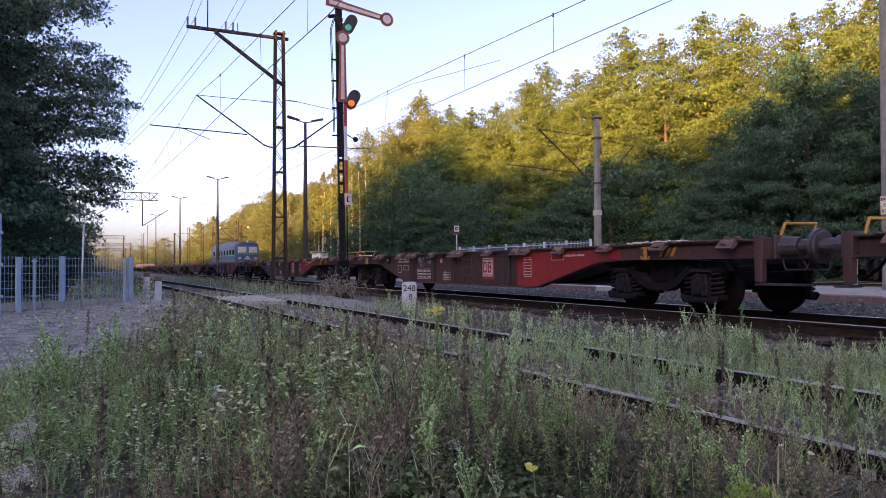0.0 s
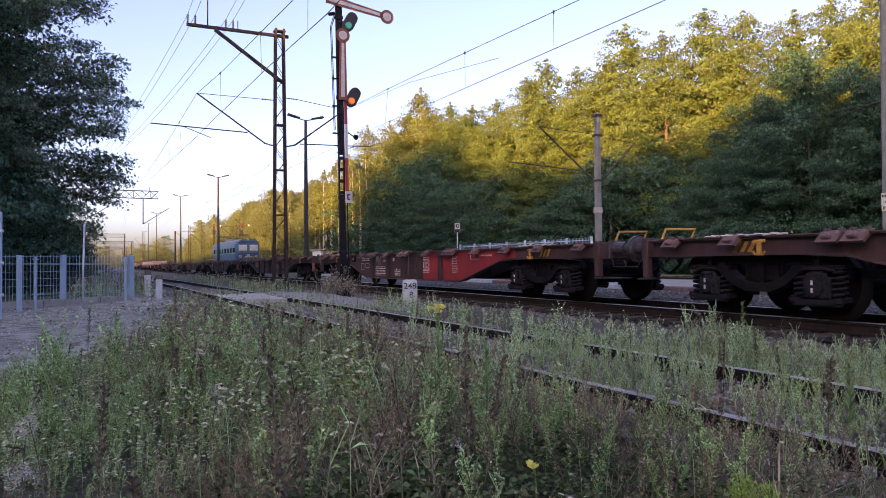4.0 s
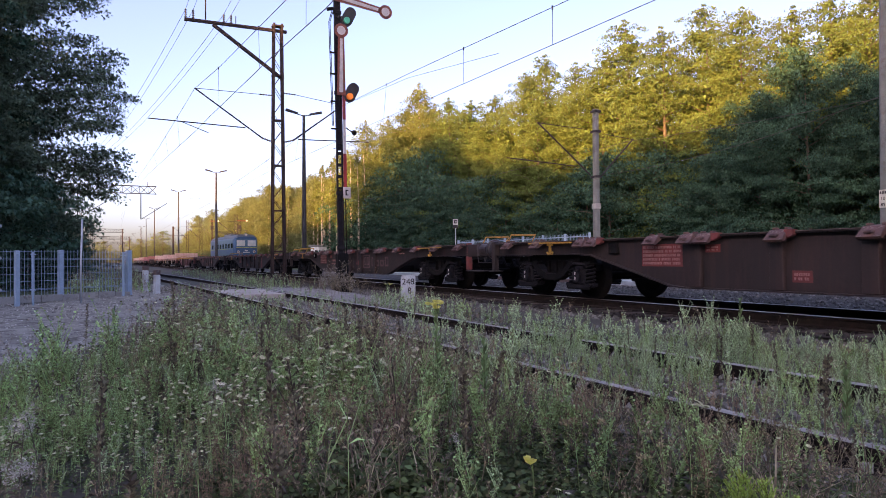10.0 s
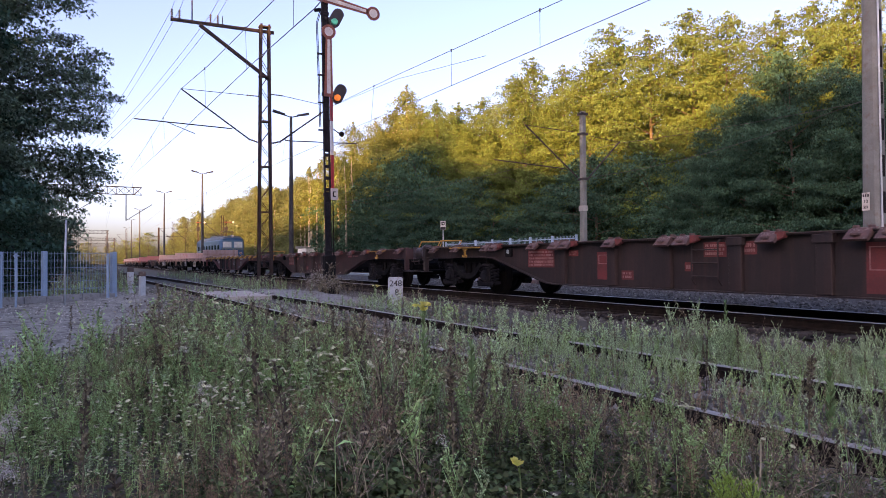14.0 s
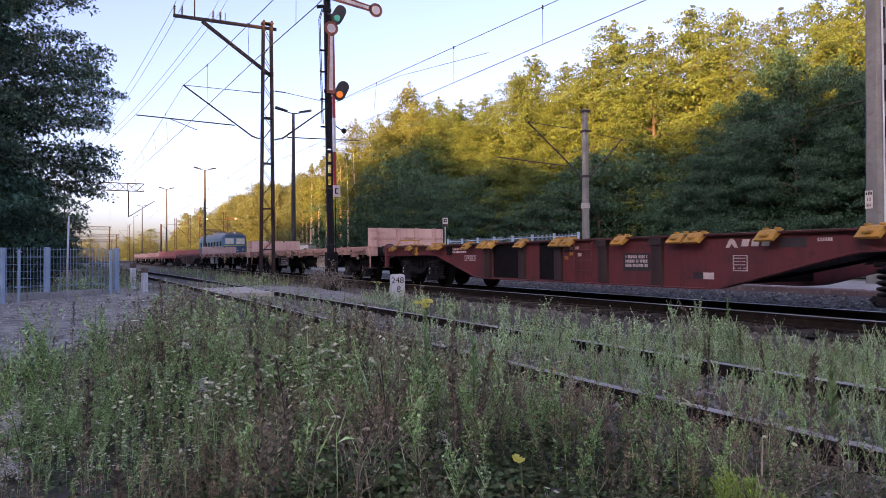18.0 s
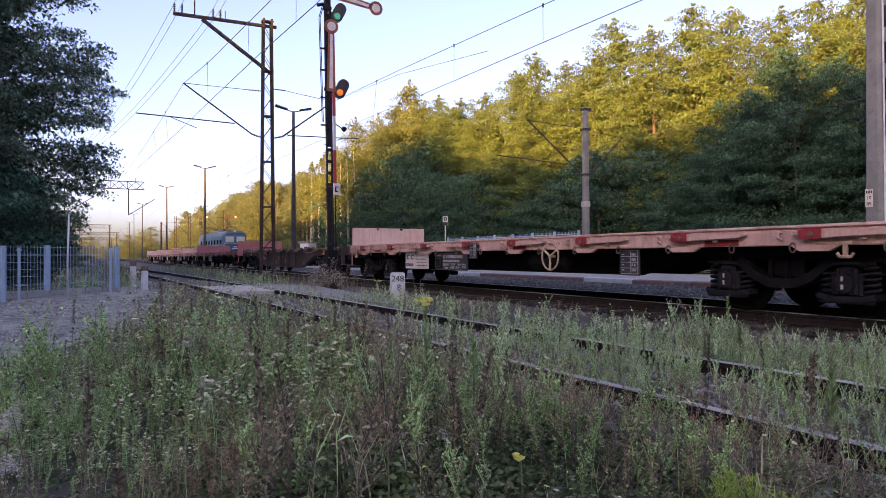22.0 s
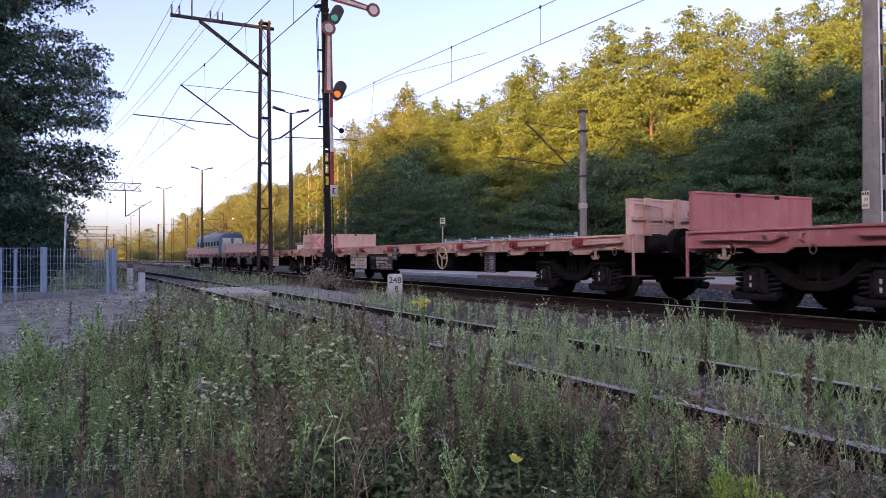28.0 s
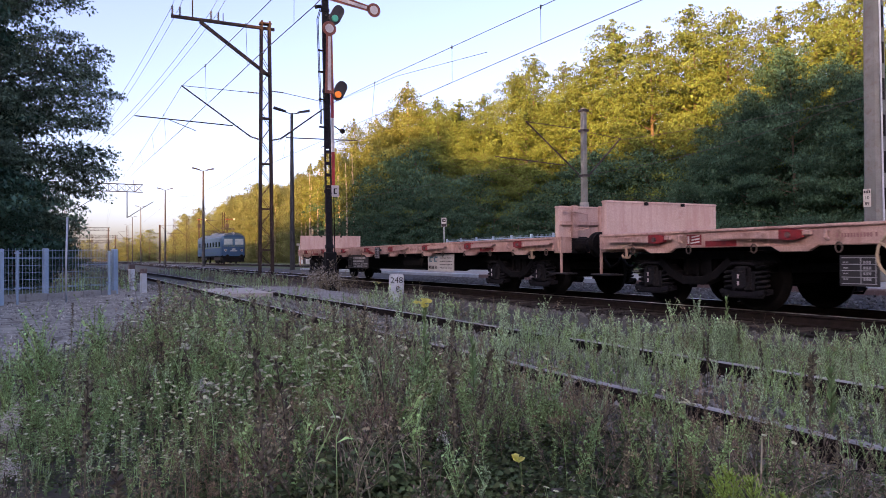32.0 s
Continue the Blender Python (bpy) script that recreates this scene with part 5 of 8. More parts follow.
    bar_rows(lt, -4.9, 1.0, -4.4, 1.08, 1, -ys - 0.05, rg)
    bar_rows(lt, 2.5, 1.0, 2.9, 1.08, 1, -ys - 0.05, rg)
    inscriptions(lt, M_LETTER, w, "small faded inscription")
    return w


M_FLOOR = mat("worn_floor_timber", (0.20, 0.14, 0.11), (0.12, 0.09, 0.08), 0.9, 0, 3, 40, 0.4)
am = mesh()
box(am, -0.09, 0.09, -0.03, 0.0, 0.93, 0.97, 0.006)
box(am, -0.03, 0.03, -0.03, 0.0, 0.79, 0.95, 0.006)
tube(am, [(-0.10, -0.02, 0.83), (-0.07, -0.02, 0.785), (0.07, -0.02, 0.785), (0.10, -0.02, 0.83)], 0.02, 6)
ANCHOR = data("rope_hook", am, mat("cream_hook_paint", (0.48, 0.34, 0.24), None, 0.7, 0, 5, 50, 0.05))

TRAIN = []
wr_ = random.Random(11)
look_of = ["db_red", "db_red", "db_red", "db_red", "redpost", "plain", "cargo", "redpost", "ge", "vtg", "db_dark"]
for k in range(10):
    kind = look_of[k]
    paint = {"db_red": M_BROWN, "vtg": M_OXRED, "ge": M_BROWN}.get(kind, M_BROWNDARK)
    lock = {"vtg": M_YELLOW, "db_red": M_BRICKRED}.get(kind, M_BRICKRED)
    lab = {"db_red": "dark red-brown container flat wagon with a bright red end", "vtg": "oxide red container flat wagon with yellow locks",
           "redpost": "sooty brown container wagon with faded red patches", "cargo": "sooty brown container wagon with faded lettering", "plain": "sooty brown container wagon with a white number",
           "ge": "red-brown empty container flat wagon with yellow rails"}[kind]
    TRAIN.append(container_wagon(-16.04 - 19.74 * (k - 1), paint, lock, kind, wr_, lab, k in (4, 5, 6), {2: 0.38, 3: -0.1}.get(k, 0.0), {2: 3.05, 3: 0.78}.get(k, 2.72)))
STD = [("black", -2.76, -0.98, 0.45, 0.90), ("white", -4.69, -3.17, 0.46, 0.92), ("grid", 4.46, 4.94, 0.47, 0.92), ("grid", -0.55, -0.2, 0.75, 1.12)]
TURNED = [("white", 3.44, 4.93, 0.45, 0.90), ("black", -3.01, -1.08, 0.47, 0.92), ("grid", 0.0, 0.38, 0.80, 1.14), ("grid", -4.92, -4.44, 0.43, 0.80)]
TRAIN.append(flat_wagon(-193.75, M_PINK, [0, 0, 0], -4.1, TURNED, wr_, "faded pink flat wagon with scrawled end boards"))
TRAIN.append(flat_wagon(-213.65, M_PINK, [1, 1, 1], 2.64, STD, wr_, "faded pink flat wagon with red stake ends"))
TRAIN.append(container_wagon(-233.52, M_BROWNDARK, M_BRICKRED, "db_dark", wr_, "sooty brown empty container flat wagon"))
TRAIN.append(flat_wagon(-253.34, M_PINKDEEP, [0, 1], -4.1, TURNED[1:3], wr_, "strong pink flat wagon with raised end boards"))
TRAIN.append(flat_wagon(-273.24, M_PINK, [1, 1], 2.64, STD, wr_, "faded pink flat wagon with graffiti on its end board"))
TRAIN.append(flat_wagon(-293.14, M_PINK, [1, 1, 0], -4.1, TURNED, wr_, "faded pink flat wagon with red stake ends"))
TRAIN.append(flat_wagon(-313.04, M_PINK, [1, 1], -4.1, TURNED, wr_, "last faded pink flat wagon of the train"))

# ---- railway furniture ----
def lattice(m, x, y, z0, z1, w0, w1, leg=0.05, step=0.55):
    """Two flat legs with zigzag lacing, the mast's broad side facing along the track."""
    for s in (-1, 1):
        bar(m, (x, y + s * w0 / 2, z0), (x, y + s * w1 / 2, z1), leg, leg * 1.6)
    z, s = z0, 1
    while z < z1 - step:
        t0, t1 = (z - z0) / (z1 - z0), (z + step - z0) / (z1 - z0)
        wa, wb = w0 + (w1 - w0) * t0, w0 + (w1 - w0) * t1
        bar(m, (x, y - s * wa / 2, z), (x, y + s * wb / 2, z + step), 0.022)
        z, s = z + step, -s
    return m


def insulator(m, a, b, r=0.055, n=5):
    a, b = Vector(a), Vector(b)
    d = b - a
    tube(m, [a, b], r * 0.4, 7)
    for i in range(n):
        p = a + d * ((i + 0.5) / n)
        tube(m, [p - d.normalized() * 0.02, p + d.normalized() * 0.015], [r, r * 0.55], 9)
    return m


MX, MY = -31.0, 6.94
mast = thing("catenary_mast", "rusty lattice catenary mast with arms on both sides", "catenary mast", pose(MX, MY, 0))
lm = mesh()
lattice(lm, 0, 0, -0.2, 11.3, 0.56, 0.34, 0.055, 0.62)
lattice(lm, 0.28, 0, -0.2, 11.3, 0.56, 0.34, 0.055, 0.62)
for z in (1.2, 3.0, 5.0, 7.0, 9.0, 11.2):
    box(lm, -0.02, 0.30, -0.25, 0.25, z - 0.03, z + 0.03)
part("tower", lm, M_RUSTMAST, mast)
ft = mesh()
box(ft, -0.2, 0.5, -0.34, 0.34, -0.45, 0.06, 0.05)
part("footing", ft, M_STEEL, mast, "dark stained concrete footing")
ar = mesh()
bar(ar, (0.14, 0.4, 11.0), (0.14, -3.9, 10.97), 0.12, 0.12)
bar(ar, (0.14, 0.25, 8.85), (0.14, -2.75, 10.9), 0.13, 0.13)
bar(ar, (0.14, -3.05, 10.9), (0.14, -3.05, 12.6), 0.05)
bar(ar, (0.14, -1.8, 11.0), (0.14, -1.8, 11.4), 0.03)
part("top_arm", ar, M_RUSTMAST, mast)
for yy in (-3.85, -3.55, -2.3, -2.0):
    im = mesh()
    insulator(im, (0.14, yy, 11.05), (0.14, yy, 11.42), 0.06, 4)
    part("insulator", im, M_INSUL, mast)


def cantilever(parent, s, reach, ztop, zfoot, steady_z, ymast=0.22):
    """A hinged bracket over one track: tie, strut, steady arm, insulators."""
    m = mesh()
    tip = (0.14, s * reach, ztop)
    tube(m, [(0.14, s * (ymast + 0.55), ztop + 0.28 * (s > 0) - 0.0), tip], 0.014, 6)
    tube(m, [(0.14, s * (ymast + 0.45), zfoot + 0.12), tip], 0.032, 8)
    tube(m, [(0.14, s * reach * 0.30 + (0.35 * s if s < 0 else 0), steady_z - 0.02), (0.14, s * (reach + 1.45) * 0.96 + (0.55 * s if s < 0 else 0), steady_z + 0.08)], 0.026, 6)
    tube(m, [(0.14, s * reach * 1.16, steady_z + 0.05), (0.14, s * reach * 0.84, steady_z - 0.35)], 0.016, 6)
    part("bracket", m, M_STEEL, parent)
    i2 = mesh()
    insulator(i2, (0.14, s * ymast, zfoot), (0.14, s * (ymast + 0.5), zfoot + 0.13), 0.06, 5)
    insulator(i2, (0.14, s * ymast, ztop + 0.3 * (s > 0)), (0.14, s * (ymast + 0.6), ztop + 0.28 * (s > 0)), 0.045, 5)
    part("insulator", i2, M_INSUL, parent)
    cl = mesh()
    for z in (zfoot, ztop + 0.3 * (s > 0)):
        box(cl, 0.08, 0.20, min(s * 0.14, s * 0.24), max(s * 0.14, s * 0.24), z - 0.08, z + 0.08, 0.01)
    part("clamp", cl, M_STEEL, parent)


cantilever(mast, -1, 3.5, 8.1, 6.05, 6.6)
cantilever(mast, 1, 3.0, 7.95, 6.05, 6.25)

SX, SY = -22.0, 7.02
sem = thing("semaphore_signal", "tall semaphore signal with one arm raised level and one hanging", "signal", pose(SX, SY, 0, 0.75, 0, 0))
m = mesh()
for sy in (-0.085, 0.085):
    box(m, -0.05, 0.05, sy - 0.02, sy + 0.02, -0.2, 9.55)
for i in range(24):
    z = 0.5 + i * 0.38
    box(m, -0.045, 0.045, -0.07, 0.07, z - 0.05, z + 0.05)
for z in (8.95, 6.3, 3.0, 1.2):
    box(m, -0.06, 0.07, -0.13, 0.13, z - 0.06, z + 0.06, 0.01)
box(m, -0.012, 0.012, -0.08, 0.08, -0.2, 3.1)
box(m, -0.012, 0.012, -0.08, 0.08, 4.4, 9.4)
part("mast", m, M_BOX, sem, "blackened steel mast")
for za, zb in ((5.42, 6.32), (3.20, 4.30)):
    st = mesh()
    box(st, 0.055, 0.075, 0.107, 0.215, za, zb, 0.003)
    part("red_strip", st, M_RED, sem, "red part of the mast strip")
st = mesh()
box(st, 0.055, 0.075, 0.107, 0.215, 4.30, 5.42, 0.003)
part("white_strip", st, M_SEMAWHITE, sem, "white part of the mast strip")


def arm(parent, at, length, disc):
    am_ = mesh()
    prism(am_, [(-0.45, -0.15), (length, -0.10), (length, 0.10), (-0.45, 0.15)], -0.012, 0.012)
    n = 24
    v = [(length + disc + disc * math.cos(2 * math.pi * k / n) - 0.05, y, disc * math.sin(2 * math.pi * k / n)) for y in (-0.012, 0.012) for k in range(n)]
    add(am_, v, [tuple(range(n)), tuple(range(2 * n - 1, n - 1, -1))] + [(k, n + k, n + (k + 1) % n, (k + 1) % n) for k in range(n)])
    body = part("arm", am_, M_SEMARED, parent, "red enamelled arm with a white stripe", at=at)
    wm = mesh()
    prism(wm, [(-0.35, -0.065), (length - 0.08, -0.045), (length - 0.08, 0.045), (-0.35, 0.065)], -0.018, -0.013)
    r = disc * 0.62
    v = [(length + disc - 0.05 + r * math.cos(2 * math.pi * k / n), y, r * math.sin(2 * math.pi * k / n)) for y in (-0.018, -0.013) for k in range(n)]
    add(wm, v, [tuple(range(n)), tuple(range(2 * n - 1, n - 1, -1))] + [(k, n + k, n + (k + 1) % n, (k + 1) % n) for k in range(n)])
    part("white_face", wm, M_SEMAWHITE, body)


# arm faces point along the track towards +x
arm(sem, pose(0.12, 0, 9.42, 0, 0, 90) @ pose(0, 0, 0, 0, 9.0, 0), 1.50, 0.235)
arm(sem, pose(0.13, 0.06, 6.65, 0, 0, 90) @ pose(0, 0, 0, 0, -89, 0), 1.5, 0.235)
for z, yy, lens, nm in ((8.72, 0.30, M_LENS_G, "green glass lens"), (6.22, 0.36, M_LENS_O, "amber glass lens")):
    hood = mesh()
    ring_ = [(math.cos(math.pi * (k / 8 - 0.17)), math.sin(math.pi * (k / 8 - 0.17)), 1) for k in range(9)] + [(math.cos(math.pi * (k / 8 + 0.83)), math.sin(math.pi * (k / 8 + 0.83)), 0) for k in range(9)]
    v_ = [(x_, yy + (0.13 if up_ else -0.01) + 0.19 * c_, z + (0.24 if up_ else -0.03) + 0.19 * s_) for x_ in (0.02, 0.13) for c_, s_, up_ in ring_]
    add(hood, v_, [tuple(range(18)), tuple(range(35, 17, -1))] + [(k, 18 + k, 18 + (k + 1) % 18, (k + 1) % 18) for k in range(18)])
    box(hood, -0.05, 0.05, 0.0, yy, z + 0.05, z + 0.13, 0.01)
    hd = part("lamp_shield", hood, M_STEEL, sem, "round grey lamp shield")
    lm_ = mesh()
    tube(lm_, [(0.14, yy - 0.02, z - 0.04), (0.21, yy - 0.02, z - 0.04)], [0.11, 0.10], 16)
    part("lens", lm_, lens, hd, nm)
for yy in (-0.30, -0.26):
    rod = mesh()
    tube(rod, [(0.05, yy + 0.12, 9.0), (0.05, yy, 8.6), (0.05, yy + 0.06, 5.2)], 0.014, 5)
    part("pull_rod", rod, M_BLACK, sem, "dark pull rod")
rod = mesh()
tube(rod, [(0.05, -0.15, 9.05), (0.05, -0.35, 9.0)], 0.06, 8)
part("crank", rod, M_BLACK, sem)
rod = mesh()
tube(rod, [(0.05, 0.15, 5.2), (0.05, 0.42, 5.03)], 0.02, 6)
ball(rod, (0.05, 0.5, 5.01), 0.09, 10)
part("counterweight", rod, M_BLACK, sem, "dark ball counterweight on its lever")
for z in (7.6, 6.9, 6.0, 5.1):
    rod = mesh()
    box(rod, 0.0, 0.09, -0.28, -0.05, z - 0.02, z + 0.02)
    part("rod_guide", rod, M_BLACK, sem)
rod = mesh()
tube(rod, [(0.07, 0.16, 0.6), (0.07, 0.16, 3.1)], 0.02, 6)
part("lower_rod", rod, M_BLACK, sem)
bb = mesh()
box(bb, -0.15, 0.18, -0.16, 0.20, 0.0, 1.02, 0.03)
box(bb, -0.22, 0.24, -0.26, 0.28, -0.3, 0.12, 0.05)
part("drive_box", bb, M_BLACK, sem, "black drive housing at the foot")
pl_ = mesh()
box(pl_, 0.09, 0.10, 0.08, 0.33, 2.82, 3.20, 0.004)
plate = part("name_plate", pl_, M_SEMAWHITE, sem, "small white plate")
tx = mesh()
box(tx, 0.101, 0.104, 0.15, 0.19, 2.92, 3.10)
box(tx, 0.101, 0.104, 0.19, 0.25, 2.92, 2.95)
box(tx, 0.101, 0.104, 0.19, 0.25, 3.07, 3.10)
part("sign_mark", tx, M_BLACK, plate)

# kilometre stone
km = thing("kilometre_stone", "white painted kilometre stone with black figures", "distance marker", pose(-15.9, 6.78, 0, 0, 0, 72))
m = mesh()
prism(m, [(-0.18, -0.4), (0.18, -0.4), (0.18, 0.35), (0.172, 0.382), (0.155, 0.402), (0.12, 0.412), (-0.12, 0.412), (-0.155, 0.402), (-0.172, 0.382), (-0.18, 0.35)], -0.05, 0.05)
part("stone", m, M_KERBWHITE, km)
lettering("number", "248", 0.21, km, M_BLACK, pose(0, -0.055, 0.25, 90, 0, 0))
lettering("number", "8", 0.21, km, M_BLACK, pose(0.03, -0.055, 0.03, 90, 0, 0))

# two concrete bollards with red heads
for bx0, by0, bh in ((-27.4, 1.35, 0.72), (-24.9, 1.58, 0.60)):
    bl = thing("bollard", "white concrete post with a flaked red-brown head", "post", pose(bx0, by0, -0.3, 0, RNG.uniform(-2, 2), 20), "marker posts")
    m = mesh()
    box(m, -0.085, 0.085, -0.085, 0.085, -0.2, bh + 0.06, 0.015)
    part("post_body", m, M_KERBWHITE, bl)
    m = mesh()
    box(m, -0.089, 0.089, -0.089, 0.089, bh + 0.06, bh + 0.22, 0.015)
    part("head", m, M_POSTHEAD, bl, "flaked red-brown head")

# welded mesh fence on the left
fence = thing("mesh_fence", "pale blue-grey welded mesh fence with square posts", "fence")
FP = [(-24.6, 0.72), (-23.3, -1.14), (-21.4, -3.3), (-20.2, -5.8), (-19.2, -8.3)]


def fence_post(parent, x, y, w, h, material, z=-0.3):
    m = mesh()
    box(m, -w / 2, w / 2, -w / 2, w / 2, 0, h, 0.008)
    return part("post", m, material, parent, at=pose(x, y, z, 0, 0, 30))


for (xa, ya), (xb, yb) in zip(FP[:-1], FP[1:]):
    L = math.hypot(xb - xa, yb - ya)
    a = math.atan2(yb - ya, xb - xa)
    pm = mesh()
    nw = int(L / 0.10)
    for i in range(nw + 1):
        s = L * i / nw
        tube(pm, [(s, 0, 0.05), (s, 0, 1.43)], 0.0055, 4, False)
    for z in (0.10, 0.30, 0.33, 0.55, 0.75, 0.95, 1.15, 1.18, 1.38):
        tube(pm, [(0, 0.012, z), (L, 0.012, z)], 0.0065, 4, False)
    part("mesh_panel", pm, M_FENCE, fence, at=pose(xa, ya, -0.28, 0, 0, math.degrees(a)))
    fence_post(fence, xa, ya, 0.15 if xa < -24 else 0.12, 1.46, M_FENCE)
# a pair of slim posts with clips, a thin pole and a taller gate post in front
gate_posts = ((-20.3, -1.95, 0.10, 1.40), (-20.5, -1.62, 0.045, 1.36), (-24.2, 0.55, 0.07, 1.40))
for x, y, w_, h_ in gate_posts:
    fp = fence_post(fence, x, y, w_, h_, M_FENCE)
    c = mesh()
    for z in (0.4, 1.3):
        box(c, -0.12, 0.12, -0.02, 0.02, z - 0.015, z + 0.015)
    part("clip", c, M_FENCE, fp)
tp = thing("thin_pole", "thin bent galvanised pole standing before the fence", "pole", pose(-20.9, -0.55, -0.3))
m = mesh()
tube(m, [(0, 0, 0), (0.01, 0, 1.0), (-0.02, 0.03, 2.25)], 0.025, 8)
part("shaft", m, M_GALV, tp, smooth=True)
gp = thing("gate_post", "tall pale steel gate post at the fence", "post", pose(-17.9, -2.12, -0.33))
m = mesh()
box(m, -0.07, 0.07, -0.07, 0.07, 0, 2.35, 0.01)
bar(m, (0, 0.0, 2.3), (0.0, -0.5, 2.0), 0.05)
part("shaft", m, M_FENCE, gp)
m = mesh()
for z in (0.5, 1.2, 1.9):
    box(m, -0.1, 0.1, -0.1, 0.1, z, z + 0.06, 0.008)
part("hinge", m, M_GALV, gp)
for (xa, ya), (xb, yb) in zip(FP[:-1], FP[1:]):
    cuts = [0.0, 0.24, 0.5, 0.77, 1.0]
    for c0, c1 in zip(cuts[:-1], cuts[1:]):
        kb = mesh()
        z_ = -0.245 + RNG.uniform(-0.02, 0.02)
        bar(kb, (xa + (xb - xa) * (c0 + 0.006), ya + (yb - ya) * (c0 + 0.006), z_), (xa + (xb - xa) * (c1 - 0.006), ya + (yb - ya) * (c1 - 0.006), z_ + RNG.uniform(-0.02, 0.02)), 0.20, 0.20)
        part("kerb_board", kb, M_CONCPALE, fence, "rough pale concrete kerb")


def concrete_pole(x, y, z0, h, w0, w1, label, skin=None):
    p = thing("concrete_pole", label, "catenary pole", pose(x, y, z0))
    m_ = mesh()
    v = []
    for z, w in ((0, w0), (h, w1)):
        c = w * 0.2
        v += [(-w / 2 + c, -w / 2, z), (w / 2 - c, -w / 2, z), (w / 2, -w / 2 + c, z), (w / 2, w / 2 - c, z), (w / 2 - c, w / 2, z), (-w / 2 + c, w / 2, z), (-w / 2, w / 2 - c, z), (-w / 2, -w / 2 + c, z)]
    add(m_, v, [tuple(range(7, -1, -1)), tuple(range(8, 16))] + [(k, (k + 1) % 8, 8 + (k + 1) % 8, 8 + k) for k in range(8)])
    part("shaft", m_, skin or M_CONC, p)
    return p


pr = concrete_pole(-20.9, 16.6, 0.1, 6.3, 0.245, 0.195, "weathered concrete catenary pole with two brackets")
for z in (5.45, 3.75, 6.2):
    m = mesh()
    box(m, -0.145, 0.145, -0.145, 0.145, z - 0.04, z + 0.04)
    part("collar", m, M_STEEL, pr)
m = mesh()
tube(m, [(0, -0.25, 3.8), (0, -2.6, 5.6)], 0.03, 7)
tube(m, [(0, -0.4, 5.5), (0, -2.55, 5.58)], 0.014, 5)
tube(m, [(0, -0.9, 4.1), (0, -3.9, 4.25)], 0.022, 6)
tube(m, [(0, 0.25, 3.8), (0, 1.8, 5.3)], 0.03, 7)
tube(m, [(0, 0.4, 5.4), (0, 1.75, 5.28)], 0.014, 5)
part("bracket", m, M_STEEL, pr)
m = mesh()
box(m, -0.125, 0.125, -0.122, -0.116, 2.55, 2.75)
box(m, -0.122, -0.116, -0.122, 0.11, 2.55, 2.75)
box(m, 0.116, 0.122, -0.122, 0.11, 2.55, 2.75)
part("white_band", m, M_CONCPALE, pr, "faded pale band")
p2 = concrete_pole(-9.9, 16.4, 0.1, 9.5, 0.44, 0.30, "grey concrete catenary pole with a small number plate")
# Raised black blocks stand in for the shade inside the shaft's openings.
m = mesh()
for i in range(9):
    z = 0.9 + i * 0.85
    box(m, 0.1, 0.232 - i * 0.007, -0.06, 0.06, z, z + 0.5, 0.005)
part("opening_shade_block", m, M_BLACK, p2, "dark openings along the shaft")
m = mesh()
tube(m, [(0.25, -0.12, 0.3), (0.19, -0.1, 9.3)], 0.022, 6)
part("conduit", m, M_GALV, p2, "pale steel conduit")
m = mesh()
box(m, -0.155, 0.025, -0.235, -0.225, 1.82, 2.24, 0.003)
np_ = part("number_plate", m, M_WHITEBOARD, p2, "white pole number plate")
m = mesh()
for i in range(3):
    box(m, -0.135 + i * 0.055, -0.10 + i * 0.055, -0.238, -0.235, 2.14, 2.20)
part("worn_lettering", m, M_STEEL, np_)
lettering("number", "10", 0.11, np_, M_STEEL, pose(-0.065, -0.237, 2.03, 90, 0, 0))
lettering("number", "89", 0.11, np_, M_STEEL, pose(-0.065, -0.237, 1.89, 90, 0, 0))
m = mesh()
box(m, -0.06, 0.06, -0.03, 0.03, 0.0, 0.95, 0.01)
solo("marker_post", m, M_KERBWHITE, "short white marker post with dark marks", "post", pose(-12.3, 18.6, 0.12))


def station_lamp(x, y, h, label, turn=0):
    lp = thing("street_lamp", label, "lamp", pose(x, y, -0.1, 0, 0, turn), "platform lamps")
    m_ = mesh()
    tube(m_, [(0, 0, 0), (0, 0, h * 0.5), (0, 0, h)], [0.17, 0.14, 0.09], 10)
    part("post", m_, M_LAMPGREY, lp)
    for s in (-1, 1):
        m_ = mesh()
        tube(m_, [(0, 0, h - 0.05), (0, s * 0.5, h + 0.06)], 0.035, 6)
        part("arm", m_, M_LAMPGREY, lp)
        m_ = mesh()
        v = [(-0.15, s * 0.42, h + 0.05), (0.15, s * 0.42, h + 0.05), (0.17, s * 1.25, h + 0.22), (-0.17, s * 1.25, h + 0.22), (-0.10, s * 0.42, h + 0.15), (0.10, s * 0.42, h + 0.15), (0.11, s * 1.22, h + 0.36), (-0.11, s * 1.22, h + 0.36)]
        add(m_, v, [(0, 3, 2, 1) if s > 0 else (0, 1, 2, 3), (4, 5, 6, 7), (0, 1, 5, 4), (1, 2, 6, 5), (2, 3, 7, 6), (3, 0, 4, 7)])
        part("lamp_head", m_, M_STEEL, lp, "flat grey lamp head")


for x, y, h in ((-47.2, 12.4, 10.9), (-86.0, 12.0, 11.4), (-128.0, 11.6, 12.9), (-190.0, 11.5, 14.2), (-250.0, 12.6, 15.0), (-310, 14, 15)):
    station_lamp(x, y, h, "twin-headed grey platform lamp on a tall post")

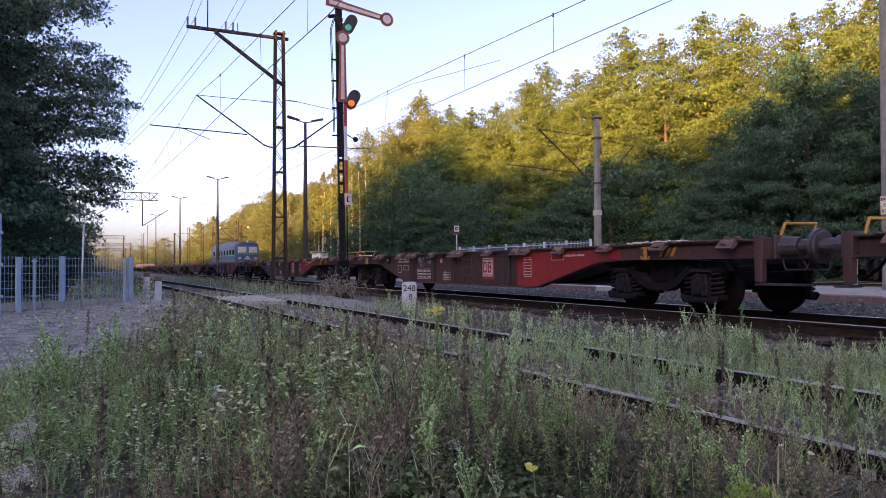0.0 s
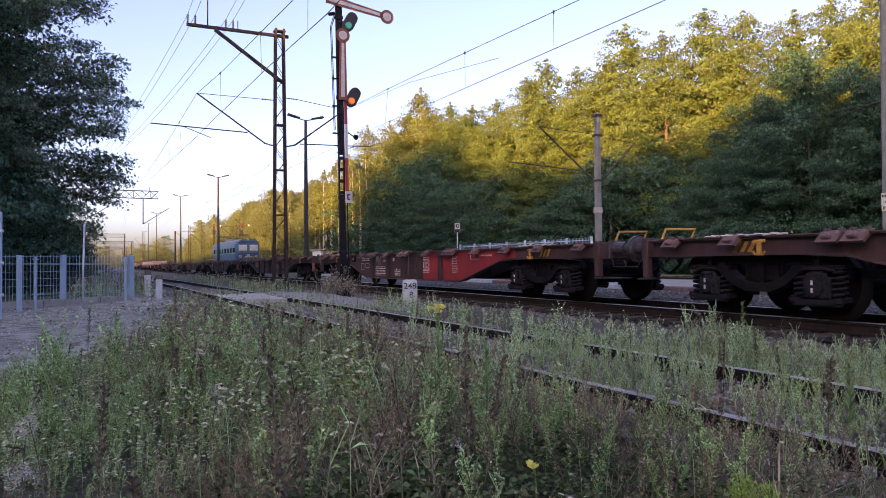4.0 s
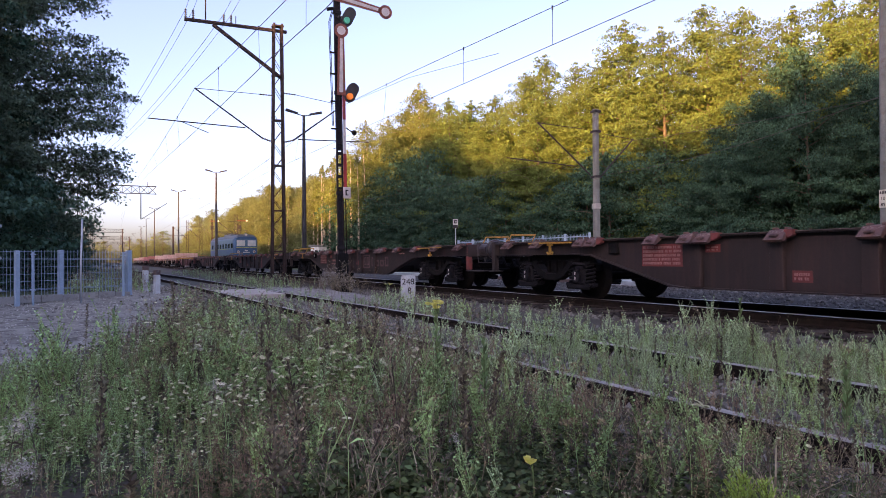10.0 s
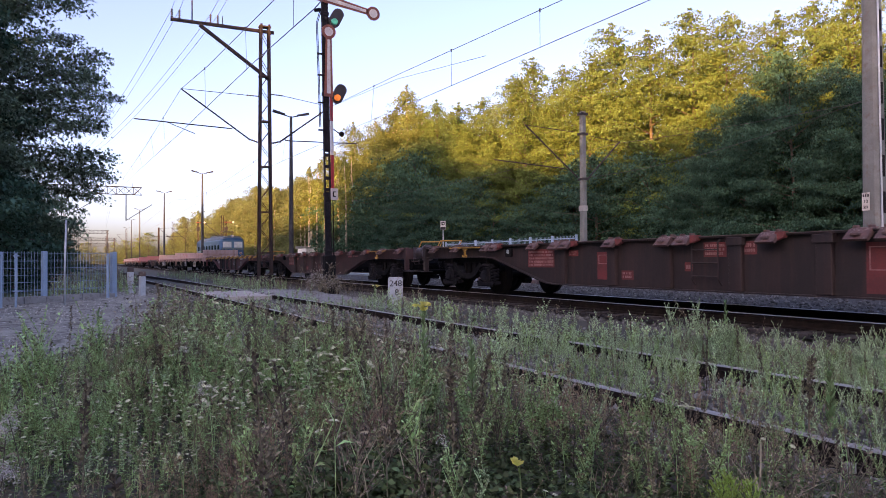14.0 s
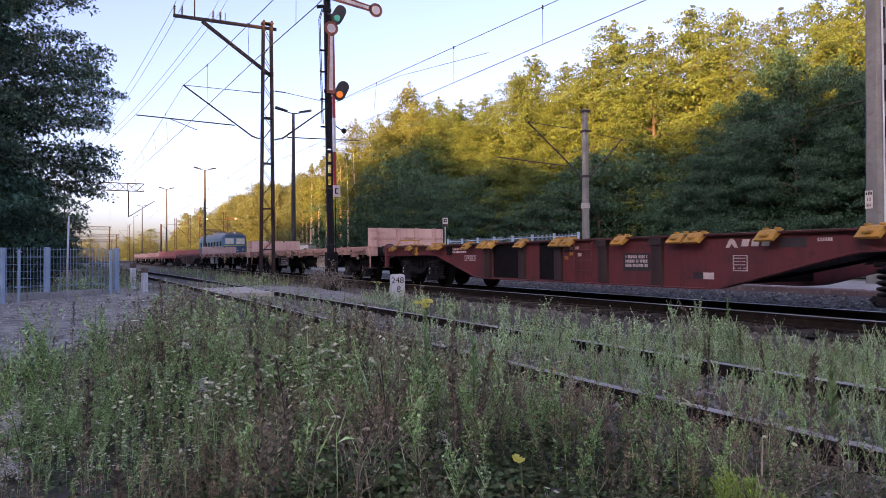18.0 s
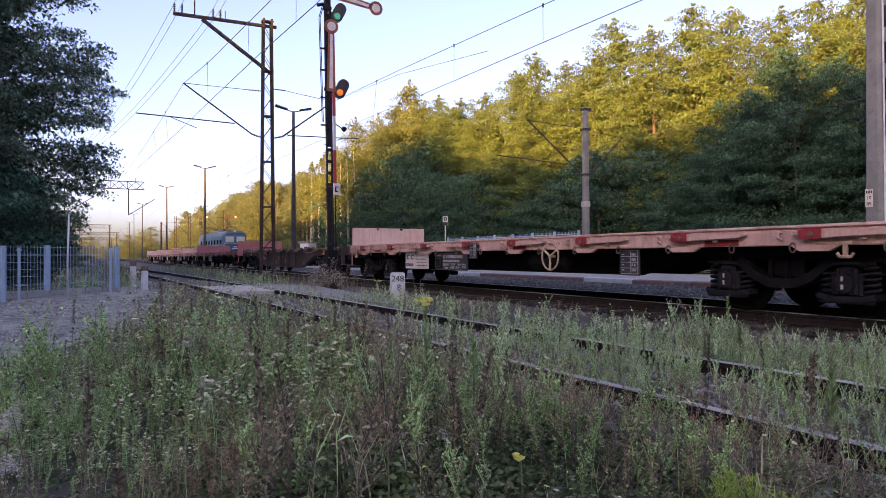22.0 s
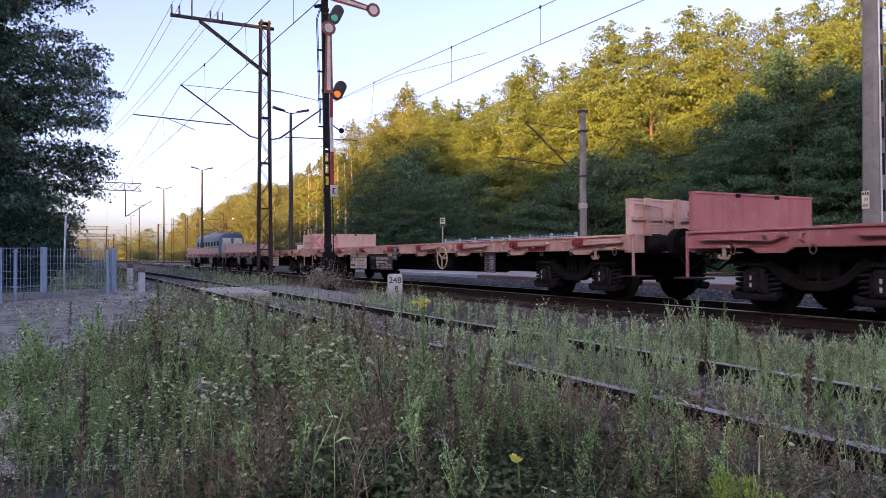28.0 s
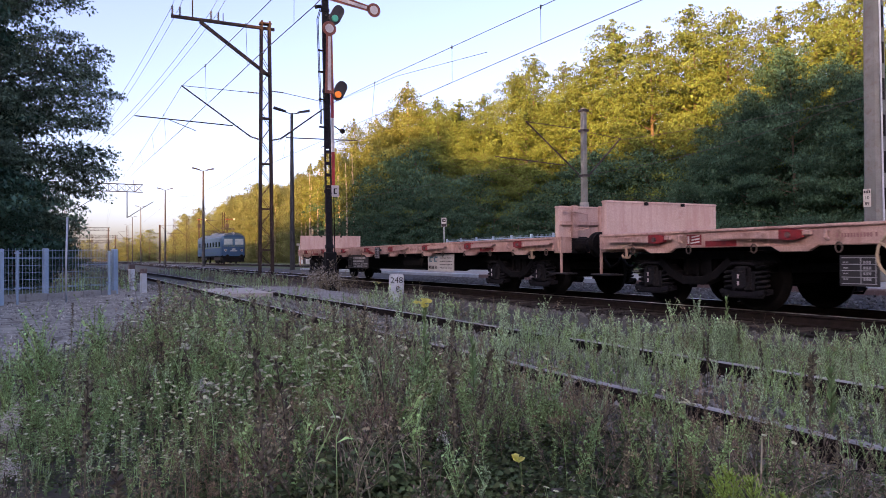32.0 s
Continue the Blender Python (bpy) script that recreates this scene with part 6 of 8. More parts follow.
# platform fence with a stop sign
pf = thing("platform_fence", "pale blue steel railing behind the platform", "fence")
m = mesh()
tube(m, [(0, 0, 0.25), (0, 0, 1.84)], 0.008, 4, False)
RAIL_BAR = data("railing_bar", m, M_FENCE)
m = mesh()
box(m, 0.05, 1.82, -0.015, 0.015, -0.02, 0.02)
CROSS_RAIL = data("cross_rail", m, M_FENCE)
ends = [(-38.8 + i * 1.87, 20.0) for i in range(8)]
for i, (x, y) in enumerate(ends):
    m = mesh()
    box(m, -0.055, 0.055, -0.055, 0.055, 0, 1.88, 0.01)
    part("post", m, M_FENCE, pf, at=pose(x, y, 0.1))
    if i < len(ends) - 1:
        for k in range(16):
            part("railing_bar", RAIL_BAR, M_FENCE, pf, at=pose(x + 0.1 + k * 0.112, y, 0.1))
        for z in (0.3, 1.0, 1.72):
            part("cross_rail", CROSS_RAIL, M_FENCE, pf, at=pose(x, y, 0.1 + z))
ss = thing("stop_sign", "small white stop sign on a slim pole", "sign", pose(-38.8, 19.8, 0.1, 0, 0, 62))
m = mesh()
tube(m, [(0, 0, 0), (0, 0, 3.2)], 0.035, 8)
part("pole", m, M_GALV, ss)
m = mesh()
box(m, -0.16, 0.16, -0.05, -0.035, 2.64, 3.21, 0.01)
sb_ = part("board", m, M_SEMAWHITE, ss)
m = mesh()
box(m, -0.10, 0.10, -0.056, -0.05, 2.94, 3.14)
box(m, -0.15, 0.15, -0.056, -0.05, 2.65, 2.84)
part("pictogram", m, M_STEEL, sb_)
m = mesh()
box(m, -0.03, 0.07, -0.060, -0.056, 3.0, 3.08)
part("pictogram_inner", m, M_SEMAWHITE, sb_)


# ---- overhead wires ----
def wire(name, pts, r, sag, label):
    m_ = mesh()
    out = []
    for a, b in zip(pts[:-1], pts[1:]):
        for i in range(10):
            t = i / 10
            p = Vector(a).lerp(Vector(b), t)
            p.z -= sag * 4 * t * (1 - t)
            out.append(p)
    out.append(Vector(pts[-1]))
    tube(m_, out, r, 4, False)
    return solo(name, m_, M_WIRE, label, "cable", kind="structure")


def messenger(pts, contact, name):
    wire("carrier_wire", pts, 0.009, 0.0, "sagging carrier cable over the " + name)
    wire("contact_wire", contact, 0.009, 0.0, "taut contact wire over the " + name)


def at_x(pts, x):
    for a, b in zip(pts[:-1], pts[1:]):
        if min(a[0], b[0]) <= x <= max(a[0], b[0]):
            t = (x - a[0]) / (b[0] - a[0])
            return tuple(a[k] + (b[k] - a[k]) * t for k in range(3))


main_carrier = [(40, 9.5, 8.6), (20, 9.5, 7.0), (4, 9.5, 6.45), (-12.3, 9.49, 6.64), (-22.1, 9.49, 7.24), (-31, 9.93, 7.95), (-45, 9.4, 7.2), (-60, 9.4, 6.95), (-75, 9.4, 7.3), (-92, 9.5, 8.6), (-150, 9.5, 8.2), (-300, 9.5, 8.2)]
main_contact = [(40, 9.5, 5.6), (-9.68, 9.49, 5.73), (-25.8, 9.49, 6.15), (-31, 9.5, 6.2), (-46.3, 9.49, 6.5), (-92, 9.5, 6.6), (-300, 9.5, 6.6)]
side_carrier = [(30, 3.9, 7.5), (0, 3.7, 6.1), (-14.4, 3.6, 6.45), (-24, 3.5, 7.3), (-31, 3.45, 8.1), (-50, 3.3, 8.4), (-84, 3.3, 9.9), (-96, 2.6, 10.6), (-200, 4, 11)]
side_contact = [(30, 3.9, 5.3), (-12.1, 3.6, 5.34), (-17.0, 3.6, 5.68), (-26.4, 3.5, 6.1), (-31, 3.5, 6.32), (-63.6, 3.5, 8.3), (-96, 2.8, 9.3), (-200, 4, 9.5)]
for cw, ct, nm in ((main_carrier, main_contact, "main line"), (side_carrier, side_contact, "siding")):
    messenger(cw, ct, nm)
    for x in (-6, -13.5, -18, -24.5, -38, -45, -55, -65, -80):
        a, b = at_x(cw, x), at_x(ct, x)
        m = mesh()
        tube(m, [a, b], 0.006, 4, False)
        tube(m, [(a[0], a[1], a[2] - 0.05), (a[0], a[1], a[2] + 0.04)], 0.022, 5)
        solo("dropper", m, M_WIRE, "thin dropper wire with a clamp", "cable", group="dropper wires")
wire("auxiliary_carrier", [(-31, 9.9, 7.93), (-22.1, 9.49, 7.1), (-16, 9.49, 6.3)], 0.007, 0.0, "thin bridle wire beside the carrier")
for k, yy in enumerate((-3.85, -3.55, -2.3, -2.0)):
    wire("feeder_wire", [(40, MY + yy + 0.2, 11.6), (-31, MY + yy, 11.42), (-62, -0.6 + 0.22 * k, 9.75 - 0.15 * k), (-110, -3.0 + 0.3 * k, 12.0)], 0.009, 0.6, "bare feeder wire on the mast's top arm")
wire("earth_wire", [(30, 16.6, 6.9), (-9.9, 16.4, 4.6), (-20.9, 16.6, 3.9)], 0.009, 0.3, "thin cable between concrete poles")
wire("pole_cable", [(10, 17.5, 5.6), (-20.9, 18.2, 5.3), (-70, 18, 6.5), (-150, 18, 6.5)], 0.009, 0.6, "thin cable along the concrete poles")

# far gantries, masts and poles down the line
def gantry(x, y0, y1, z, label, drops):
    g = thing("catenary_gantry", label, "gantry", pose(x, 0, 0))
    m_ = mesh()
    for zz in (z, z + 1.0):
        bar(m_, (0, y0, zz), (0, y1, zz), 0.10)
    n = int((y1 - y0) / 1.0)
    for i in range(n):
        ya, yb = y0 + (y1 - y0) * i / n, y0 + (y1 - y0) * (i + 1) / n
        bar(m_, (0, ya, z), (0, yb, z + 1.0), 0.06)
        bar(m_, (0, ya, z + 1.0), (0, yb, z), 0.06)
        bar(m_, (0, ya, z), (0, ya, z + 1.0), 0.06)
    part("truss", m_, M_BOX, g)
    for yy in drops:
        m_ = mesh()
        bar(m_, (0, yy, z), (0, yy, z - 3.4), 0.12)
        tube(m_, [(0, yy, z - 3.4), (0, yy + 3.2, z - 1.2)], 0.04, 6)
        part("drop_bracket", m_, M_BOX, g)
    return g


g1 = gantry(-100, -9.0, 6.3, 9.75, "rusty lattice catenary gantry across the tracks", (4.4, -3.0))
m = mesh()
lattice(m, 0, -8.5, -0.2, 10.8, 0.7, 0.5, 0.08, 0.8)
part("leg", m, M_RUSTMAST, g1)
m = mesh()
bar(m, (0, 6.25, 10.7), (0, 5.4, 9.8), 0.08)
for yy in (5.2, 2.0):
    bar(m, (0, yy, 10.7), (0, yy, 11.3), 0.05)
part("end_brace", m, M_RUSTMAST, g1)
for gx_, w_ in ((-230, 13.0), (-300, 12.0), (-380, 13.0)):
    g2 = gantry(gx_, -10.0, 5.5 if gx_ > -250 else 10.0, 9.5, "distant lattice catenary gantry", (0.0,))
    m = mesh()
    for yy in (-9.5, 5.0 if gx_ > -250 else 9.0):
        bar(m, (0, yy, 0), (0, yy, 10.5), 0.3)
    part("leg", m, M_RUSTMAST, g2)
def lattice_mast(x, y, h, w, reach, label):
    """Slim riveted mast with a hinged cantilever on one side."""
    lm = thing("catenary_mast", label, "mast", pose(x, y, -0.1), "masts down the line")
    m_ = mesh()
    for sx in (-1, 1):
        bar(m_, (0, sx * w / 2, 0), (0, sx * w * 0.4, h), 0.09)
    n_ = int(h / 0.9)
    for i in range(n_):
        bar(m_, (0, -w / 2 if i % 2 else w / 2, h * i / n_), (0, w / 2 if i % 2 else -w / 2, h * (i + 1) / n_), 0.05)
    part("lattice_shaft", m_, M_RUSTMAST, lm)
    m_ = mesh()
    tube(m_, [(0, 0, h * 0.58), (0, reach, h * 0.84)], 0.05, 5)
    tube(m_, [(0, 0, h * 0.86), (0, reach, h * 0.84)], 0.03, 5)
    tube(m_, [(0, reach * 0.25, h * 0.66), (0, reach * 1.35, h * 0.66)], 0.035, 5)
    part("cantilever", m_, M_STEEL, lm, "dark steel cantilever")


for x, y, h, w_, reach in ((-172, 17.5, 10.4, 0.5, -3.0), (-155, 18.5, 9.6, 0.5, -3.0), (-112, 18.6, 8.2, 0.42, -2.6), (-272, 12.0, 13.0, 0.6, -3.0), (-215, -2.6, 12.0, 0.5, 3.0), (-160, -4.3, 11.0, 0.5, 3.2), (-185, -5.5, 11.0, 0.5, 3.0), (-240, -4.0, 11.5, 0.5, 3.0), (-320, 6.5, 12, 0.6, -3.0), (-330, 1.0, 12, 0.6, 3.0)):
    lattice_mast(x, y, h, w_, reach, "distant rusty lattice catenary mast with a cantilever")
m = mesh()
bar(m, (0, 0, 0), (0, 0, 8.6), 0.34)
solo("plain_post", m, M_RUSTMAST, "rusty brown steel post beside the far track", "post", pose(-167, 14.0, 0))
for x, y, h in ((-142, 19.0, 8.9), (-123, 21.0, 8.0)):
    fs = thing("distant_semaphore", "distant rusty semaphore signal with a small arm", "signal", pose(x, y, 0), "far semaphores")
    m = mesh()
    for sx in (-0.16, 0.16):
        bar(m, (0, sx, 0), (0, sx * 0.7, h), 0.08)
    for i in range(9):
        bar(m, (0, -0.15, h * i / 9), (0, 0.15, h * (i + 0.6) / 9), 0.05)
    part("mast", m, M_RUSTMAST, fs)
    m = mesh()
    box(m, 0.12, 0.16, -0.4, 1.1, h - 0.40, h - 0.25, 0.01)
    arm_ = part("arm", m, M_SEMARED, fs, "faded red arm")
    m = mesh()
    tube(m, [(0.11, 1.2, h - 0.32), (0.17, 1.2, h - 0.32)], 0.17, 12)
    part("arm_disc", m, M_WHITEBOARD, arm_)
    m = mesh()
    box(m, -0.1, 0.2, -0.28, 0.28, h * 0.78, h * 0.86, 0.02)
    part("lamp_case", m, M_STEEL, fs)

# ---- the standing locomotive ----
LX = -90.0
loco = thing("electric_locomotive", "blue and pale grey electric locomotive standing on the back track", "locomotive", pose(LX, 20.4 + 0.054 * (LX + 12), 0.22, 0, 0, 3.1))


def hull(m, xs, z0, z1, wid, roof):
    """Car body as rounded cross sections at places xs = (x, narrowing)."""
    v = []
    for x, k in xs:
        w = wid * k
        sec = [(-w, z0), (-w, z1 - 0.25), (-w * 0.93, z1), (-w * 0.7, z1 + roof * 0.6), (-w * 0.3, z1 + roof), (w * 0.3, z1 + roof), (w * 0.7, z1 + roof * 0.6), (w * 0.93, z1), (w, z1 - 0.25), (w, z0)]
        v += [(x, y, z) for y, z in sec]
    n = 10
    fs = [(i * n + k, (i + 1) * n + k, (i + 1) * n + (k + 1) % n, i * n + (k + 1) % n) for i in range(len(xs) - 1) for k in range(n)]
    fs += [tuple(range(n)), tuple(range(len(xs) * n - 1, (len(xs) - 1) * n - 1, -1))]
    return add(m, v, fs)


m = mesh()
hull(m, [(0.06, 0.86), (-0.12, 0.95), (-0.5, 1.0), (-15.2, 1.0), (-15.55, 0.95), (-15.7, 0.86)], 1.0, 3.5, 1.5, 0.12)
body = part("body", m, M_LOCOBLUE, loco, "dark blue painted car body")
m = mesh()
hull(m, [(-0.15, 0.9), (-0.6, 0.98), (-15.1, 0.98), (-15.5, 0.9)], 3.5, 3.62, 1.46, 0.32)
part("roof", m, M_LOCOROOF, body, "dark blue-grey curved roof")
for s_ in (-1, 1):
    for z0_, z1_, x1_ in ((2.16, 3.3, -0.9), (1.3, 1.5, -2.4)):
        m = mesh()
        box(m, -15.1, x1_, s_ * 1.505 - 0.006, s_ * 1.505 + 0.006, z0_, z1_)
        part("pale_band", m, M_LOCOPALE, body, "pale grey-blue band along the side")
m = mesh()
box(m, -0.1, 0.078, -1.27, 1.27, 2.33, 3.34, 0.01)
part("cab_surround", m, M_LOCOTEAL, body, "teal surround of the cab windows")
m = mesh()
box(m, -15.2, -0.5, -1.515, 1.515, 2.06, 2.12)
for yy in (-1, 1):
    add(m, [(0.082, 0, 2.22), (0.082, 0, 2.28), (0.07, yy * 1.30, 2.28), (0.07, yy * 1.30, 2.22)], [(0, 1, 2, 3) if yy < 0 else (3, 2, 1, 0)])
part("stripe", m, M_LOCOYEL, body, "yellow waist stripe")
for yy in (-0.68, 0.68):
    m = mesh()
    box(m, -0.1, 0.09, yy - 0.58, yy + 0.58, 2.36, 3.22, 0.03)
    wf = part("windscreen_frame", m, M_LOCOPALE, body, "blue-grey window frame")
    m = mesh()
    box(m, 0.09, 0.10, yy - 0.51, yy + 0.51, 2.43, 3.15, 0.004)
    part("windscreen", m, M_CABGLASS, wf, "cab window reflecting pale sky")
for yy in (-1.0, 1.0):
    m = mesh()
    tube(m, [(-0.1, yy, 1.72), (0.1, yy, 1.72)], 0.17, 14)
    hl = part("headlamp", m, M_SEMAWHITE, body, "round headlamp")
    m = mesh()
    tube(m, [(0.1, yy, 1.72), (0.11, yy, 1.72)], 0.12, 12)
    part("glass", m, M_KERBRED, hl)
m = mesh()
tube(m, [(-0.6, 0, 3.84), (-0.02, 0, 3.84)], 0.2, 14)
tl = part("top_lamp", m, M_LOCOPALE, body)
m = mesh()
tube(m, [(-0.02, 0, 3.84), (0.0, 0, 3.84)], 0.15, 12)
part("glass", m, M_SEMAWHITE, tl)
m = mesh()
box(m, 0.05, 0.085, -0.42, 0.42, 1.58, 1.70)
box(m, 0.05, 0.085, -0.2, 0.2, 1.78, 1.94)
part("emblem", m, M_SEMAWHITE, body, "white emblem bar")
for i in range(8):
    m = mesh()
    x = -1.2 - i * 1.75
    box(m, x - 0.38, x + 0.38, -1.53, -1.50, 2.2, 2.78, 0.01)
    part("side_window", m, M_GLASS, body)
for x in (-3.6, -12.0):
    lb = part("bogie", data("loco_bogie", box(mesh(), -1.9, 1.9, -1.25, 1.25, 0.45, 0.95, 0.06), M_STEEL), M_STEEL, loco, at=pose(x, 0, 0))
    for a in (-1.5, 1.5):
        m = mesh()
        for s in (-1, 1):
            tube(m, [(a, s * 0.70, 0.60), (a, s * 0.84, 0.60)], 0.6, 20)
        tube(m, [(a, -1.1, 0.6), (a, 1.1, 0.6)], 0.1, 8)
        part("wheelset", m, M_BLACK, lb)
m = mesh()
box(m, -0.2, 0.0, -1.4, 1.4, 0.75, 1.12, 0.02)
box(m, -15.6, -15.4, -1.4, 1.4, 0.75, 1.12, 0.02)
box(m, -14.5, -1.0, -1.35, 1.35, 0.85, 1.12, 0.02)
prism(m, [(-0.5, 0.25), (0.1, 0.25), (0.0, 0.75), (-0.5, 0.75)], -1.3, 1.3)
part("underframe", m, M_BLACK, loco)
for y in (-0.875, 0.875):
    m = mesh()
    tube(m, [(0, y, 0.95), (0.45, y, 0.95), (0.46, y, 0.95), (0.52, y, 0.95)], [0.11, 0.11, 0.24, 0.2], 14)
    part("buffer", m, M_BLACK, loco)
for x in (-2.6, -13.0):
    m = mesh()
    for y in (-0.55, 0.55):
        tube(m, [(x - 1.0, y, 4.02), (x + 0.9, y, 4.42), (x - 0.9, y * 0.9, 4.62)], 0.035, 5)
    tube(m, [(x - 0.9, -0.85, 4.62), (x - 0.9, 0.85, 4.62)], 0.045, 5)
    tube(m, [(x + 0.9, -0.6, 4.42), (x + 0.9, 0.6, 4.42)], 0.035, 5)
    box(m, x - 1.1, x + 1.1, -0.65, 0.65, 3.88, 3.98)
    part("pantograph", m, M_STEEL, loco, "folded dark pantograph")
for i, x in enumerate((-4.4, -6.2, -8.0, -9.8, -11.4)):
    m = mesh()
    tube(m, [(x, -0.3, 3.85), (x, -0.3, 4.28)], [0.09, 0.06], 8)
    tube(m, [(x, -0.3, 4.26), (x - 1.7, -0.3, 4.26)], 0.02, 5)
    part("roof_insulator", m, M_STEEL, loco)
m = mesh()
box(m, -9.5, -5.4, -0.75, 0.75, 3.8, 4.1, 0.05)
part("roof_box", m, M_LOCOROOF, loco)

# small pale hut at the wood's edge
hut = thing("hut", "small pale hut with a flat grey roof", "hut", pose(-85.0, 24.6, 0.0, 0, 0, 8))
m = mesh()
box(m, -1.3, 1.3, -1.0, 1.0, -0.2, 2.45, 0.02)
part("wall", m, M_KERBWHITE, hut)
m = mesh()
prism(m, [(-1.5, 2.45), (1.5, 2.45), (1.5, 2.55), (-1.5, 2.75)], -1.2, 1.2)
part("roof", m, M_CONC, hut, "grey sloping roof")
m = mesh()
box(m, 0.1, 0.85, -1.03, -0.99, 0.1, 2.05, 0.01)
part("door", m, M_STEEL, hut, "dark door")
m = mesh()
box(m, -0.95, -0.3, -1.02, -0.99, 1.2, 1.9, 0.01)
part("window", m, M_GLASS, hut)

# ---- trees ----
def quads(name, v, material, k=4):
    """A mesh of loose small faces of k corners each."""
    me = bpy.data.meshes.new(name)
    n = len(v) // k
    me.vertices.add(len(v))
    me.vertices.foreach_set("co", v.astype(np.float32).ravel())
    me.loops.add(n * k)
    me.loops.foreach_set("vertex_index", np.arange(n * k, dtype=np.int32))
    me.polygons.add(n)
    me.polygons.foreach_set("loop_start", np.arange(n, dtype=np.int32) * k)
    me.materials.append(material)
    me.update(calc_edges=True)
    return me


def spray_leaves(centres, radii, outward, per, size, rg, flat=0.4, loose=0.65, lift=0.5):
    """Leaves of flattened sprays: each spray a thin shelf, its leaves facing up and outwards."""
    n = len(centres) * per
    c, o = np.repeat(centres, per, axis=0), np.repeat(outward, per, axis=0)
    r = np.repeat(radii, per)[:, None]
    d = rg.normal(size=(n, 3))
    d /= np.linalg.norm(d, axis=1)[:, None]
    off = d * r * rg.uniform(0.1, 1.0, (n, 1)) ** 0.5 * np.array([1, 1, flat])
    # the rim of a shelf hangs a little
    off[:, 2] -= 0.35 * np.einsum("ij,ij->i", off[:, :2], o[:, :2]).clip(0) + 0.12 * np.hypot(off[:, 0], off[:, 1])
    p = c + off
    nrm = o * 0.7 + np.array([0, 0, lift]) + loose * rg.normal(size=(n, 3))
    nrm /= np.linalg.norm(nrm, axis=1)[:, None]
    a = rg.normal(size=(n, 3)) + np.array([0, 0, -0.8])
    a -= nrm * np.einsum("ij,ij->i", a, nrm)[:, None]
    a /= np.linalg.norm(a, axis=1)[:, None] + 1e-9
    b = np.cross(nrm, a)
    s = size * rg.uniform(0.6, 1.35, (n, 1))
    v = np.stack([p + a * s * 1.2, p - a * s * 0.6 + b * s * 0.66, p - a * s * 0.6 - b * s * 0.66], axis=1)
    return v.reshape(-1, 3)


SHAPES = {
    "cone": lambda u: (1 - u) ** 0.58 * (0.62 + 0.38 * min(1, u * 4)) + 0.03,
    "weep": lambda u: math.sin(math.pi * (0.10 + 0.88 * u)) ** 0.85 + 0.03,
    "round": lambda u: max(0.10, math.sin(math.pi * (0.14 + 0.80 * u)) ** 0.6),
    "lobed": lambda u: max(0.12, math.sin(math.pi * (0.07 + 0.84 * u)) ** 0.7),
    "broad": lambda u: max(0.12, math.sin(math.pi * (0.20 + 0.72 * u)) ** 0.5),
}


